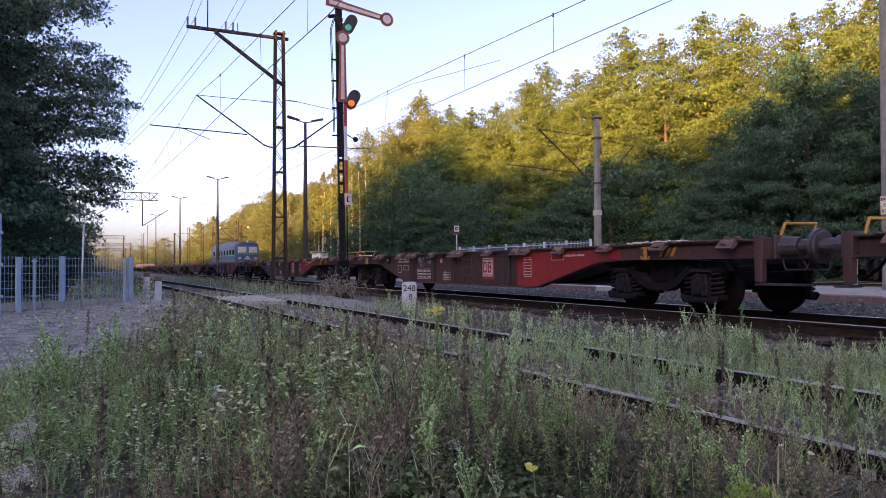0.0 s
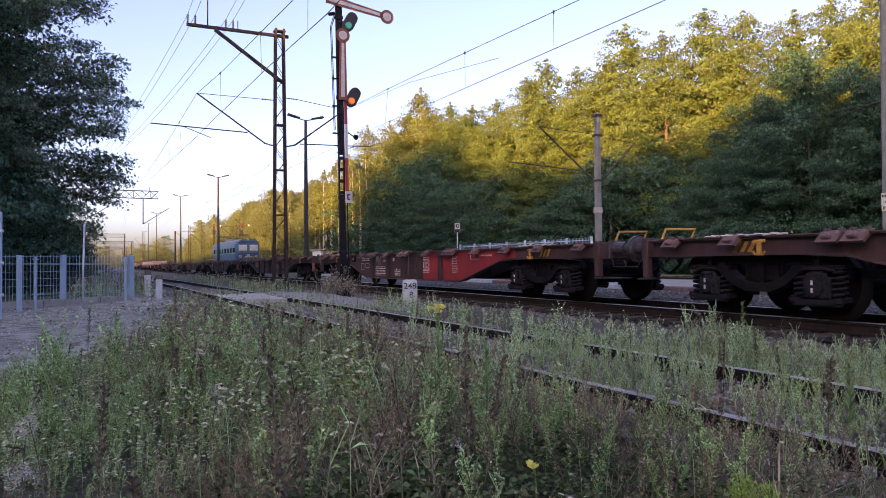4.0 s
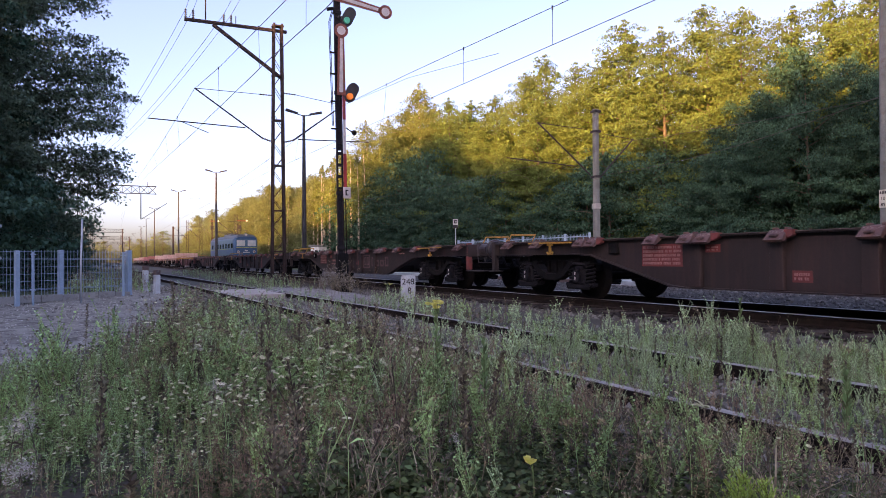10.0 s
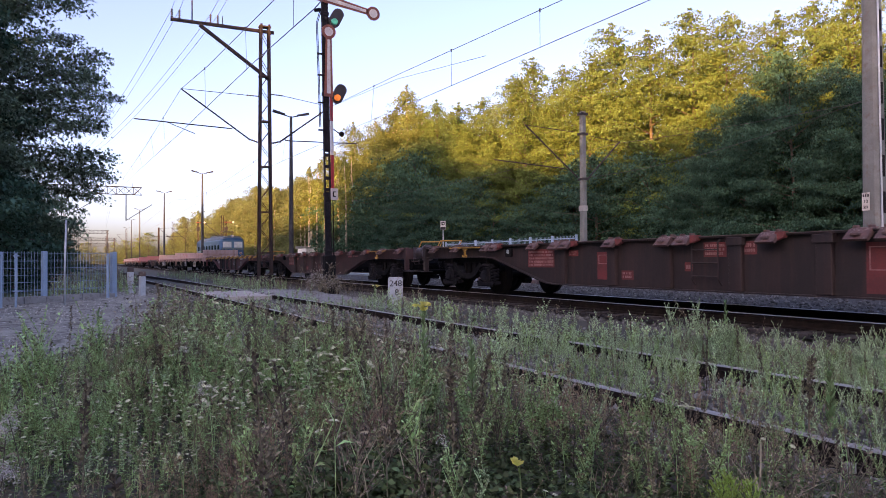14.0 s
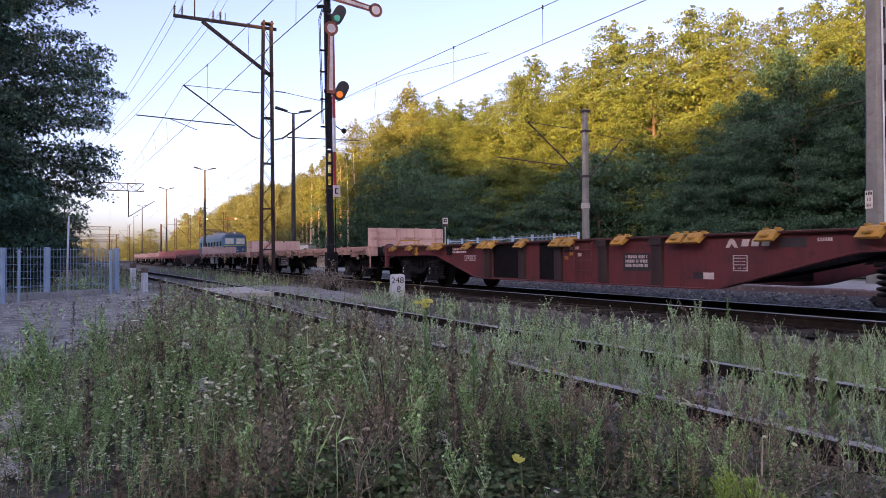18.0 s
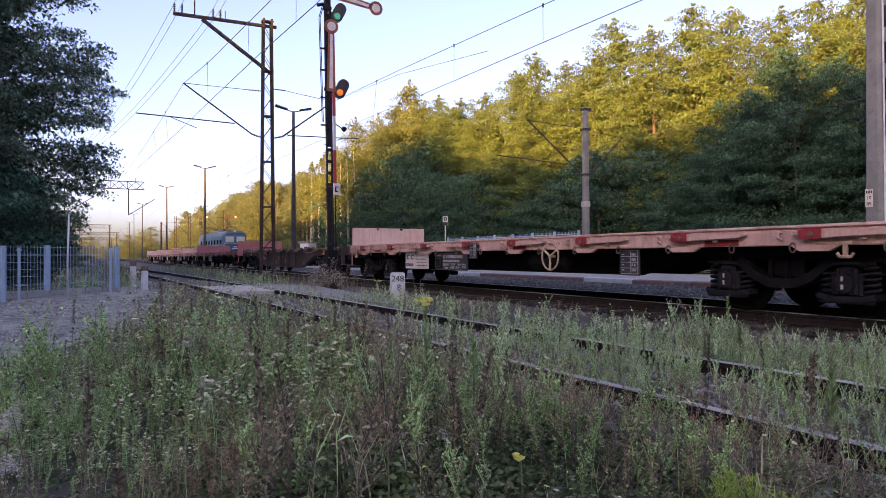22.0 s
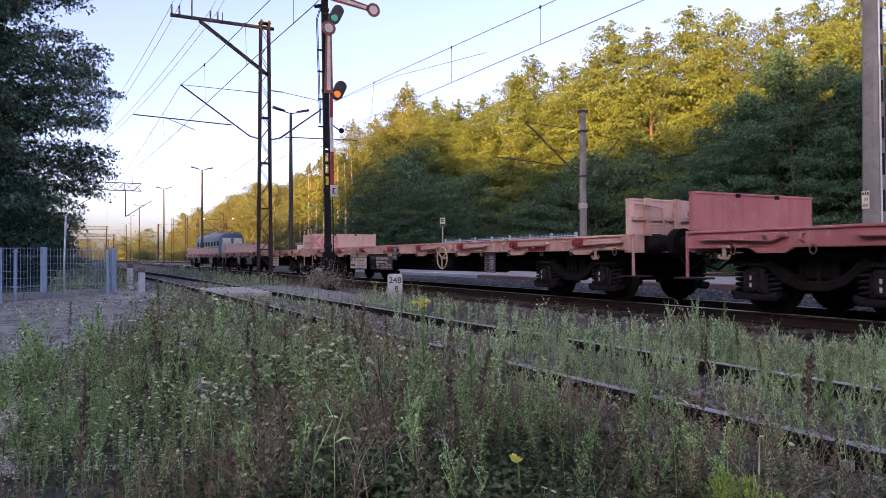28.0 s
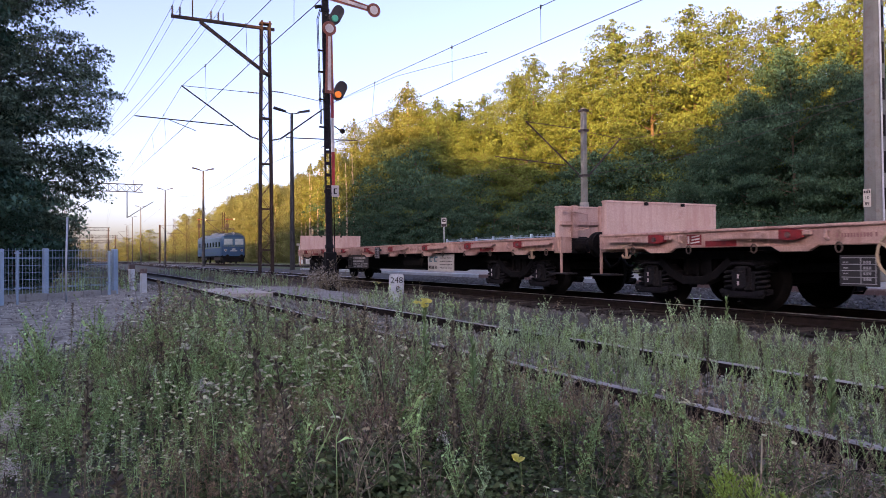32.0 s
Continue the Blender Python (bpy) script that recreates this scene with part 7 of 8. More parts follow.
def tree_meshes(shape, h, r, base, limbs, per, size, seed, bark, leaves, spray=0.50, gap=0.64, flat=0.45, rise=0.25, fill=5, lobes=0.3, even=0.72):
    """Trunk and limbs as one mesh, the crown as another: limbs spiral up the trunk and carry shelf-like sprays of leaves."""
    rg = np.random.RandomState(seed)
    m = mesh()
    lean = rg.uniform(-0.3, 0.3, 2)
    pts = [(lean[0] * t * t + 0.08 * math.sin(5 * t + seed), lean[1] * t * t + 0.06 * math.cos(4 * t + seed), h * 0.97 * t) for t in np.linspace(0, 1, 9)]
    r0 = 0.011 * h + 0.04
    tube(m, pts, [r0 * (1 - 0.95 * t) + 0.008 for t in np.linspace(0, 1, 9)], 7)
    cs, rs, os = [], [], []
    ic, io = [], []
    for i in range(limbs):
        u = ((i + rg.uniform()) / limbs) ** 0.92
        z = base + (h - base) * u
        ang = i * 2.4 + rg.normal() * 0.35
        bulge = 1.0 + lobes * 2.0 * noise.noise(Vector((math.cos(ang) * 1.2 + seed, math.sin(ang) * 1.2, u * 3.2)))
        L = r * SHAPES[shape](u) * bulge * rg.uniform(even, 1.84 - even)
        way = np.array([math.cos(ang), math.sin(ang), 0.0])
        sidew = np.array([-way[1], way[0], 0.0])
        k = min(0.98, max(0.05, (z - 0.3 * L) / (h * 0.97)))
        j = min(7, int(k * 8))
        s0 = Vector(pts[j]).lerp(Vector(pts[j + 1]), k * 8 - j)
        o3 = np.array(s0)
        if shape == "cone":
            up = rise + 0.5 * u
        else:
            up = rise + (0.9 * (u - 0.35) if shape != "weep" else 0.35)
        n = max(1, int(round(L / gap)))
        tip = None
        for q in range(n):
            t = (0.34 + 0.66 * (q + 0.5) / n) if n > 1 else 0.8
            arch = up * L * t - (0.55 if shape == "weep" else 0.22) * L * t * t
            p = o3 + way * L * t + np.array([0, 0, arch])
            wide = 1 + (0 if n == 1 else int(0.35 * L * t / gap + 0.5))
            for w in range(wide):
                sw = 0 if wide == 1 else (w - (wide - 1) / 2) * gap * 0.95
                pc = p + sidew * (sw + rg.normal() * 0.1) + way * rg.normal() * 0.12 + np.array([0, 0, rg.normal() * 0.12 - 0.10 * abs(sw)])
                cs.append(pc)
                rs.append(spray * rg.uniform(0.65, 1.25) * (0.55 + 0.45 * min(1, L / (0.45 * r))))
                ow = way + sidew * sw / (L + 0.3)
                os.append(ow / np.linalg.norm(ow))
            tip = p
        if L > 1.0 and fill:
            for _ in range(fill):
                ic.append(o3 + way * L * rg.uniform(0.15, 0.6) + np.array([0, 0, up * L * 0.3 + rg.normal() * 0.3]))
                io.append(way)
        if tip is not None and L > 0.5 and i % 2 == 0:
            mid = s0.lerp(Vector(tip), 0.5) + Vector((0, 0, 0.06 * L))
            lk = 0.35 if bark is M_BIRCH else 1.0
            tube(m, [s0, mid, tip], [lk * (0.03 + 0.005 * h * (1 - u)), lk * (0.018 + 0.002 * h * (1 - u)), 0.006], 3, False)
    # the leader
    for t in np.linspace(0.93, 1.0, 5):
        cs.append(np.array([lean[0], lean[1], h * t]))
        rs.append(spray * (0.75 - 6.0 * (t - 0.93)))
        os.append(np.array([1.0, 0, 0]))
    v = spray_leaves(np.array(cs), np.array(rs), np.array(os), per, size, rg, flat)
    if ic:
        v = np.concatenate([v, spray_leaves(np.array(ic), np.full(len(ic), spray * 1.3), np.array(io), 8, min(size * 1.7, 0.16), rg, 0.7)])
    return data("trunk", m, bark, True), quads("crown", v, leaves, 3)


KINDS = {
    "alder": [tree_meshes("cone", 15, 4.6, 2.2, 84, 52, 0.060, s, M_BARK, M_LEAF_A, fill=9) for s in (1, 2, 3, 41)],
    "top": [tree_meshes("cone", 15, 3.7, 7.0, 50, 42, 0.066, s, M_BARK, M_LEAF_A, fill=8) for s in (15, 16, 42)],
    "birch": [tree_meshes("weep", 16, 3.6, 2.5, 84, 40, 0.068, s, M_BIRCH, M_LEAF_B, flat=0.8, rise=0.2, fill=8) for s in (4, 5)],
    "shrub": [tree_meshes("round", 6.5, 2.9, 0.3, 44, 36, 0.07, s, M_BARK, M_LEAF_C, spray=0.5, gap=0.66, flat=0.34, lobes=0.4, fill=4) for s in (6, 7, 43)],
    "oak": [tree_meshes("lobed", 16, 6.4, 0.6, 160, 76, 0.074, s, M_BARK, M_LEAF_OAK, spray=0.66, gap=0.86, flat=0.5, lobes=0.13, fill=8, even=0.84) for s in (8, 9)],
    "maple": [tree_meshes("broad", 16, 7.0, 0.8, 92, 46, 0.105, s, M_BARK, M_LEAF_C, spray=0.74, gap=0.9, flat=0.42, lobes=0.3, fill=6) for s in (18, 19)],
    "back": [tree_meshes("round", 16, 6.6, 1.0, 40, 12, 0.6, s, M_BARK, M_LEAF_A, spray=1.2, gap=1.6, fill=2) for s in (13, 14)],
    "far": [tree_meshes("round", 15, 4.0, 0.4, 66, 28, 0.10, s, M_BIRCH, M_LEAF_FAR, spray=0.66, gap=0.95, flat=0.6, fill=8) for s in (10, 11, 12)],
    "slim": [tree_meshes("weep", 15, 1.5, 6.0, 40, 20, 0.12, s, M_BIRCH, M_LEAF_B, flat=0.8, fill=0) for s in (31, 32)],
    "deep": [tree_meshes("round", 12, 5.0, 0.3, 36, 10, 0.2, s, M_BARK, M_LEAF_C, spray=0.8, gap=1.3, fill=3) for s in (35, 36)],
    "remote": [tree_meshes("round", 15, 4.0, 0.4, 42, 16, 0.18, s, M_BARK, M_LEAF_FAR, spray=0.8, gap=1.4, fill=6) for s in (33, 34)],
}
LABELS = {"alder": "tall alder with a dense pointed green crown", "top": "tall alder with a dense pointed green crown", "birch": "birch with a pale trunk and drooping yellow-green leaves", "shrub": "dark green broad-leaved shrub at the wood's edge",
          "oak": "large dark-leaved broad tree", "maple": "broad dark-leaved tree at the wood's edge", "back": "large dark-leaved broad tree", "slim": "slender birch with a tall bare pale trunk", "deep": "dark tree inside the wood", "remote": "far-off tree in yellow-green leaf", "far": "distant pale-stemmed birch in yellow-green leaf"}
TR = random.Random(21)


def plant(kind, x, y, h, turn=None, wide=1.0, group="edge of the wood"):
    i = TR.randrange(len(KINDS[kind]))
    base_h = {"alder": 15, "top": 15, "birch": 16, "shrub": 6.5, "oak": 16, "back": 16, "maple": 16, "far": 15, "slim": 15, "remote": 15, "deep": 12}[kind]
    k = h / base_h
    t = thing({"shrub": "shrub", "top": "alder_tree", "oak": "broad_tree", "maple": "broad_tree", "deep": "broad_tree", "back": "broad_tree"}.get(kind, kind + "_tree") if kind not in ("far", "slim", "remote") else "birch_tree", LABELS[kind], "shrub" if kind == "shrub" else "tree", None, group)
    t.matrix_basis = Matrix.LocRotScale((x, y, ground_z(x, y) - 0.1), Euler((0, 0, turn if turn is not None else TR.uniform(0, 6.28))), (k * wide, k * wide, k))
    tr_, cr_ = KINDS[kind][i]
    part("trunk", tr_, M_BARK, t)
    part("crown", cr_, M_LEAF_A, t)
    return t


SKYLINE = [(20, 14.8), (-18, 12.2), (-24, 12.4), (-28, 13.0), (-34, 13.6), (-39, 13.2), (-45, 14.2), (-52, 13.2), (-60, 14.4), (-67, 16.6), (-76, 16.2), (-86, 16.5), (-92, 14.0), (-110, 15.2), (-150, 15.4), (-200, 16.2), (-290, 18)]


def skyline(x):
    for (a, ha), (b, hb) in zip(SKYLINE[:-1], SKYLINE[1:]):
        if b <= x <= a:
            return ha + (hb - ha) * (x - a) / (b - a)
    return 15.0


# trees whose tops stand out above the wood, then the ranks between and behind them
PEAKS = [("alder", -18.9, 12.6), ("alder", -20.6, 12.6), ("alder", -22.9, 12.7), ("alder", -25.7, 13.6), ("alder", -27.9, 14.4), ("alder", -31.1, 14.2), ("alder", -34.3, 15.6), ("alder", -37.1, 14.3),
         ("alder", -39.7, 14.2), ("alder", -44.0, 15.9), ("alder", -46.5, 15.2), ("alder", -50.9, 14.3), ("alder", -56.2, 15.0), ("alder", -59.8, 16.0), ("birch", -66.4, 18.9), ("birch", -70.5, 17.4),
         ("birch", -75.5, 17.2), ("birch", -82.8, 18.0), ("birch", -90.3, 15.4), ("birch", -63.4, 16.2)]
for kd, px, ph in PEAKS:
    plant(kd, px, 30.0, ph + 0.3, wide=TR.uniform(0.9, 1.08))
x = 14.0
while x > -92:
    h = skyline(x)
    if x > -17 or min(abs(x - p[1]) for p in PEAKS) > 1.3:
        plant("birch" if -90 < x < -62 else "alder", x + TR.uniform(-0.4, 0.4), 29.4 + TR.uniform(-0.8, 0.8), h * TR.uniform(0.80, 0.95))
    plant("top", x - 1.5, 34 + TR.uniform(-1, 2), h * TR.uniform(0.95, 1.08))
    x -= TR.uniform(2.4, 3.2)
x = 12.0
while x > -84:
    plant("shrub", x, 26.6 + TR.uniform(-0.8, 1.0), TR.uniform(4.2, 7.2))
    x -= TR.uniform(2.2, 3.6)
x = -26.0
while x > -88:
    plant("shrub", x, 27.6 + TR.uniform(-0.6, 0.8), TR.uniform(5.0, 6.6) if x > -47 else TR.uniform(7.0, 8.6) if x > -57 else TR.uniform(9.0, 10.8), wide=0.8)
    x -= TR.uniform(2.4, 3.4)
for x, y, h in ((-18.3, 25.0, 8.5), (-15.6, 25.4, 7.4), (-13.2, 25.0, 7.6), (-10.0, 25.0, 8.0), (-20.8, 25.3, 7.2), (-23.6, 25.8, 5.4)):
    plant("maple", x, y, h, wide=0.78)
x = 16.0
while x > -96:
    plant("deep", x, 40 + TR.uniform(-1.5, 1.5), TR.uniform(10.5, 12.5))
    if x < -15:
        plant("deep", x - 2, 35 + TR.uniform(-1, 1), TR.uniform(6.5, 8))
    x -= 4.2
# lit birches further down the line, then the far wood
x = -94.0
while x > -330:
    for y0 in (27, 33):
        plant("far" if x > -200 else "remote", x + TR.uniform(-2, 2), y0 + TR.uniform(-2, 2) + 0.02 * (-94 - x), (skyline(x) - 1.5) * TR.uniform(0.88, 1.04))
    x -= 4.6 if x > -180 else 11.0
x = -330.0
while x > -900:
    for y0 in (-40, -22, 24, 44):
        plant("remote", x + TR.uniform(-8, 8), y0 + TR.uniform(-4, 4), TR.uniform(11, 15), wide=2.0)
    x -= 45.0
for i in range(12):
    plant("slim", -93 + 2.0 * i + TR.uniform(-0.8, 0.8), 25.5 + TR.uniform(-1, 1.5), TR.uniform(11, 14))
# dark trees behind the fence
for kd, x, y, h, w_ in (("oak", -40.0, -6.0, 18.0, 1.02), ("maple", -33.0, -8.8, 15.5, 1.0), ("maple", -50.0, -7.0, 13.0, 0.75), ("maple", -46.0, -13.0, 19.0, 1.0), ("maple", -28, -15, 15, 1.0), ("deep", -66, -8.0, 10.0, 1.2), ("oak", -42, -5.6, 8.0, 0.9), ("oak", -37, -5.9, 11.0, 0.9)):
    plant(kd, x, y, h, wide=w_, group="trees behind the fence")
for x, y, h in ((-28.5, -4.2, 3.6), (-27, -6.2, 4.5), (-31.5, -2.6, 3.2), (-38, -1.2, 2.6), (-58, -2.5, 4.0), (-44, -2.5, 4.5), (-36, -4.5, 5.0), (-30, -5.5, 4.5), (-27.5, -8, 5.0), (-54, -2.5, 4.0)):
    plant("shrub", x, y, h, group="trees behind the fence")
# small far trees closing the view down the line
for i in range(26):
    plant("remote", -560 + TR.uniform(-40, 40), -60 + 4.0 * i, TR.uniform(9, 17), wide=1.3, group="far trees")
# the wood at the photographer's back, which keeps the low sun off the tracks
BACK = [(60, 17.5), (17, 17.5), (16, 16.5), (13, 16.4), (12.9, 16.2), (8, 16.8), (-4, 16.8), (-5, 17.3), (-12, 17.3), (-13, 16.7), (-24, 16.2), (-25, 14.4), (-38, 13.2), (-39, 13.1), (-47, 13.1), (-47.1, 14.9), (-75, 14.9), (-75.1, 12.9), (-90, 12.9)]
x = -54.0
while x > -80:
    plant("deep", x, -31 + TR.uniform(-0.8, 0.8), 13.8, wide=0.9, group="wood behind the viewpoint")
    x -= 2.4
x = -86.0
while x > -420:
    plant("deep", x, -31 + TR.uniform(-0.8, 0.8), 13.2, wide=0.95 if x > -190 else 1.3, group="wood behind the viewpoint")
    x -= 3.4
x = -88.0
while x > -420:
    plant("back", x, -36 + TR.uniform(-1.5, 1.5), 13.5, wide=1.1, group="wood behind the viewpoint")
    x -= 6.5
x = 58.0
while x > -86:
    hb = next(a[1] for a, b in zip(BACK[:-1], BACK[1:]) if b[0] <= x <= a[0])
    plant("back", x, -34 + TR.uniform(-2, 2), hb * TR.uniform(0.98, 1.03), wide=14 / hb, group="wood behind the viewpoint")
    plant("back", x - 2, -40 + TR.uniform(-2, 2), hb * TR.uniform(0.95, 1.02), wide=15 / hb, group="wood behind the viewpoint")
    x -= (2.2 if -14 < x < 8 else 4.6) if x > -36 else 3.4

# ---- weeds ----
WG = np.random.RandomState(17)


def stem_q(pts, r):
    """A thin three-sided stem as quads."""
    pts = np.array(pts, float)
    out = []
    ring = [np.array([math.cos(a), math.sin(a), 0.0]) for a in (0, 2.1, 4.2)]
    for i in range(len(pts) - 1):
        ra, rb = r * (1 - 0.7 * i / len(pts)), r * (1 - 0.7 * (i + 1) / len(pts))
        for k in range(3):
            a, b = ring[k], ring[(k + 1) % 3]
            out.append([pts[i] + a * ra, pts[i] + b * ra, pts[i + 1] + b * rb, pts[i + 1] + a * rb])
    return out


def leaf_q(base, way, length, width, bend=0.3):
    way = way / (np.linalg.norm(way) + 1e-9)
    side = np.cross(way, np.array([0, 0, 1.0]))
    side = side / (np.linalg.norm(side) + 1e-6)
    roll = WG.uniform(-1.2, 1.2)
    side = side * math.cos(roll) + np.cross(way, side) * math.sin(roll)
    mid = base + way * length * 0.5
    tip = base + way * length + np.array([0, 0, -bend * length])
    return [base, mid + side * width / 2, tip, mid - side * width / 2]


def rnd_way(up):
    a = WG.uniform(0, 6.28)
    return np.array([math.cos(a), math.sin(a), up])


def bent(h, lean=0.12, n=5):
    lx, ly = WG.normal(size=2) * lean * h
    return [np.array([lx * t * t, ly * t * t, h * t]) for t in np.linspace(0, 1, n)]


def on_stem(p, t):
    k = t * (len(p) - 1)
    i = min(int(k), len(p) - 2)
    return p[i] + (p[i + 1] - p[i]) * (k - i)


def herb(h, nl, ll, bushy, tuft=7):
    """Upright leafy weed, its narrow leaves thick along the stem, side shoots near the top."""
    p = bent(h)
    g = stem_q(p, 0.003)
    for i in range(nl):
        t = 0.12 + 0.88 * (i / nl)
        g.append(leaf_q(on_stem(p, t), rnd_way(WG.uniform(0.3, 1.1)), ll * (1.2 - 0.6 * t) * WG.uniform(0.7, 1.3), ll * 0.42, 0.3))
    for i in range(bushy):
        b = on_stem(p, WG.uniform(0.5, 0.97))
        q = b + rnd_way(2.0) * h * WG.uniform(0.08, 0.17)
        g += stem_q([b, q], 0.0025)
        for j in range(tuft):
            c = b + (q - b) * (0.3 + 0.8 * j / tuft)
            g.append(leaf_q(c, rnd_way(0.9), ll * 0.6 * WG.uniform(0.6, 1.2), ll * 0.42, 0.1))
    return {"leaf": np.array(g)}


def dry_plant(h, twigs, big=1.0):
    p = bent(h, 0.15)
    g = stem_q(p, 0.0035)
    s = []
    for i in range(twigs):
        b = on_stem(p, WG.uniform(0.3, 1.0))
        q = b + rnd_way(WG.uniform(0.8, 1.8)) * h * WG.uniform(0.10, 0.26)
        g += stem_q([b, q], 0.0018)
        for j in range(4):
            c = b + (q - b) * WG.uniform(0.3, 1.0)
            s.append(leaf_q(c, rnd_way(0.6), big * 0.022 * WG.uniform(0.6, 1.6), big * 0.009, 0.1))
    return {"dry": np.array(g), "straw": np.array(s)}


def grass_tuft(h, n):
    g = []
    for i in range(n):
        w = rnd_way(WG.uniform(1.2, 3.5))
        w /= np.linalg.norm(w)
        b = np.array([WG.normal() * 0.03, WG.normal() * 0.03, 0])
        L = h * WG.uniform(0.5, 1.15)
        side = np.cross(w, [0, 0, 1.0])
        side /= np.linalg.norm(side) + 1e-6
        m1 = b + w * L * 0.55
        tip = b + w * L + np.array([w[0], w[1], -0.6]) * L * 0.25
        k = 0.0028
        g.append([b - side * k, b + side * k, m1 + side * k, m1 - side * k])
        g.append([m1 - side * k, m1 + side * k, tip + side * 0.0006, tip - side * 0.0006])
    return {"straw": np.array(g)}


def carrot(h, heads):
    """Wild carrot: thin forked stalks, each with a flat plate of tiny flowers, some curled up and brown."""
    p = bent(h, 0.1)
    g, f, o = stem_q(p, 0.0035), [], []
    for i in range(18):
        g.append(leaf_q(on_stem(p, WG.uniform(0.0, 0.7)), rnd_way(0.5), 0.075 * WG.uniform(0.6, 1.4), 0.012, 0.3))
    for i in range(heads):
        b = on_stem(p, WG.uniform(0.55, 0.85))
        c = p[-1] + np.array([WG.normal() * 0.06, WG.normal() * 0.06, -0.12 * WG.uniform()])
        g += stem_q([b, c], 0.002)
        big = WG.uniform(0.014, 0.026)
        shut = WG.uniform() < 0.3
        slope = WG.normal(size=2) * 0.3
        for j in range(13):
            a = j * 0.4833 + WG.uniform(0, 0.2)
            d = np.array([math.cos(a), math.sin(a), 1.3 if shut else -0.08]) + np.array([0, 0, 0 if shut else slope[0] * math.cos(a) + slope[1] * math.sin(a)])
            e = np.array([-math.sin(a), math.cos(a), 0]) * big * 0.46
            r1, r2 = c + d * big * 0.1 + np.array([0, 0, 0 if shut else 0.36 * big]), c + d * big * (0.7 if shut else 1.0)
            (o if shut else f).append([r1, r1 + (r2 - r1) * 0.6 + e, r2, r1 + (r2 - r1) * 0.6 - e])
    return {"leaf": np.array(g), "umbel": np.array(f), "dry": np.array(o)}


def dock(h):
    """Dark seeded spike."""
    p = bent(h, 0.05)
    g = stem_q(p, 0.006)
    for i in range(150):
        t = 0.38 + 0.62 * WG.uniform()
        c = on_stem(p, t) + rnd_way(0.2) * 0.022 * (1.25 - t)
        g.append(leaf_q(c, rnd_way(1.1), 0.032 * WG.uniform(0.7, 1.2), 0.015, 0.1))
    for i in range(5):
        g.append(leaf_q(on_stem(p, WG.uniform(0.05, 0.4)), rnd_way(0.4), 0.08, 0.018, 0.5))
    return {"dry": np.array(g)}


def bramble(r, n):
    g = []
    for i in range(n):
        c = np.array([WG.normal() * r, WG.normal() * r, abs(WG.normal()) * 0.07 + 0.02])
        for k in range(3):
            g.append(leaf_q(c, rnd_way(WG.uniform(-0.1, 0.5)), 0.036 * WG.uniform(0.6, 1.3), 0.024, 0.25))
    return {"bramble": np.array(g)}


def fluffy(h, n):
    p = bent(h, 0.1)
    g, f = stem_q(p, 0.004), []
    for i in range(14):
        g.append(leaf_q(on_stem(p, WG.uniform(0.1, 0.9)), rnd_way(0.4), 0.07, 0.012, 0.4))
    for i in range(n):
        c = p[-1] + WG.normal(size=3) * np.array([0.026, 0.026, 0.02])
        for k in range(16):
            f.append(leaf_q(c + WG.normal(size=3) * 0.007, rnd_way(WG.uniform(-0.7, 1)), 0.010, 0.0035, 0))
    return {"dry": np.array(g), "fluff": np.array(f)}


def plume(h, stems):
    """Fine dead panicles: several thin stalks clothed in tiny rusty seed scales."""
    g = []
    for _ in range(stems):
        o = np.array([WG.normal() * 0.03, WG.normal() * 0.03, 0])
        p = [q + o for q in bent(h * WG.uniform(0.7, 1.1), 0.16)]
        g += stem_q(p, 0.0022)
        for i in range(46):
            t = 0.35 + 0.65 * WG.uniform() ** 0.8
            c = on_stem(p, t) + rnd_way(0.8) * WG.uniform(0.0, 0.055) * (1.25 - t)
            g.append(leaf_q(c, rnd_way(0.9), 0.016 * WG.uniform(0.6, 1.5), 0.006, 0.1))
    return {"rust": np.array(g)}


def nest(h):
    """Wild carrot gone to seed: knobbly closed heads, olive to brown."""
    p = bent(h, 0.08)
    g, o = stem_q(p, 0.003), []
    for i in range(10):
        g.append(leaf_q(on_stem(p, WG.uniform(0.0, 0.7)), rnd_way(0.5), 0.06 * WG.uniform(0.6, 1.4), 0.010, 0.3))
    for i in range(3):
        b = on_stem(p, WG.uniform(0.6, 0.85))
        c = p[-1] + np.array([WG.normal() * 0.05, WG.normal() * 0.05, -0.10 * WG.uniform()])
        g += stem_q([b, c], 0.002)
        for j in range(22):
            d = rnd_way(WG.uniform(-0.8, 1.2))
            d /= np.linalg.norm(d)
            o.append(leaf_q(c + d * 0.009 + np.array([0, 0, 0.010]), d + np.array([0, 0, 0.5]), 0.016, 0.010, 0))
    return {"leaf": np.array(g), "nest": np.array(o)}


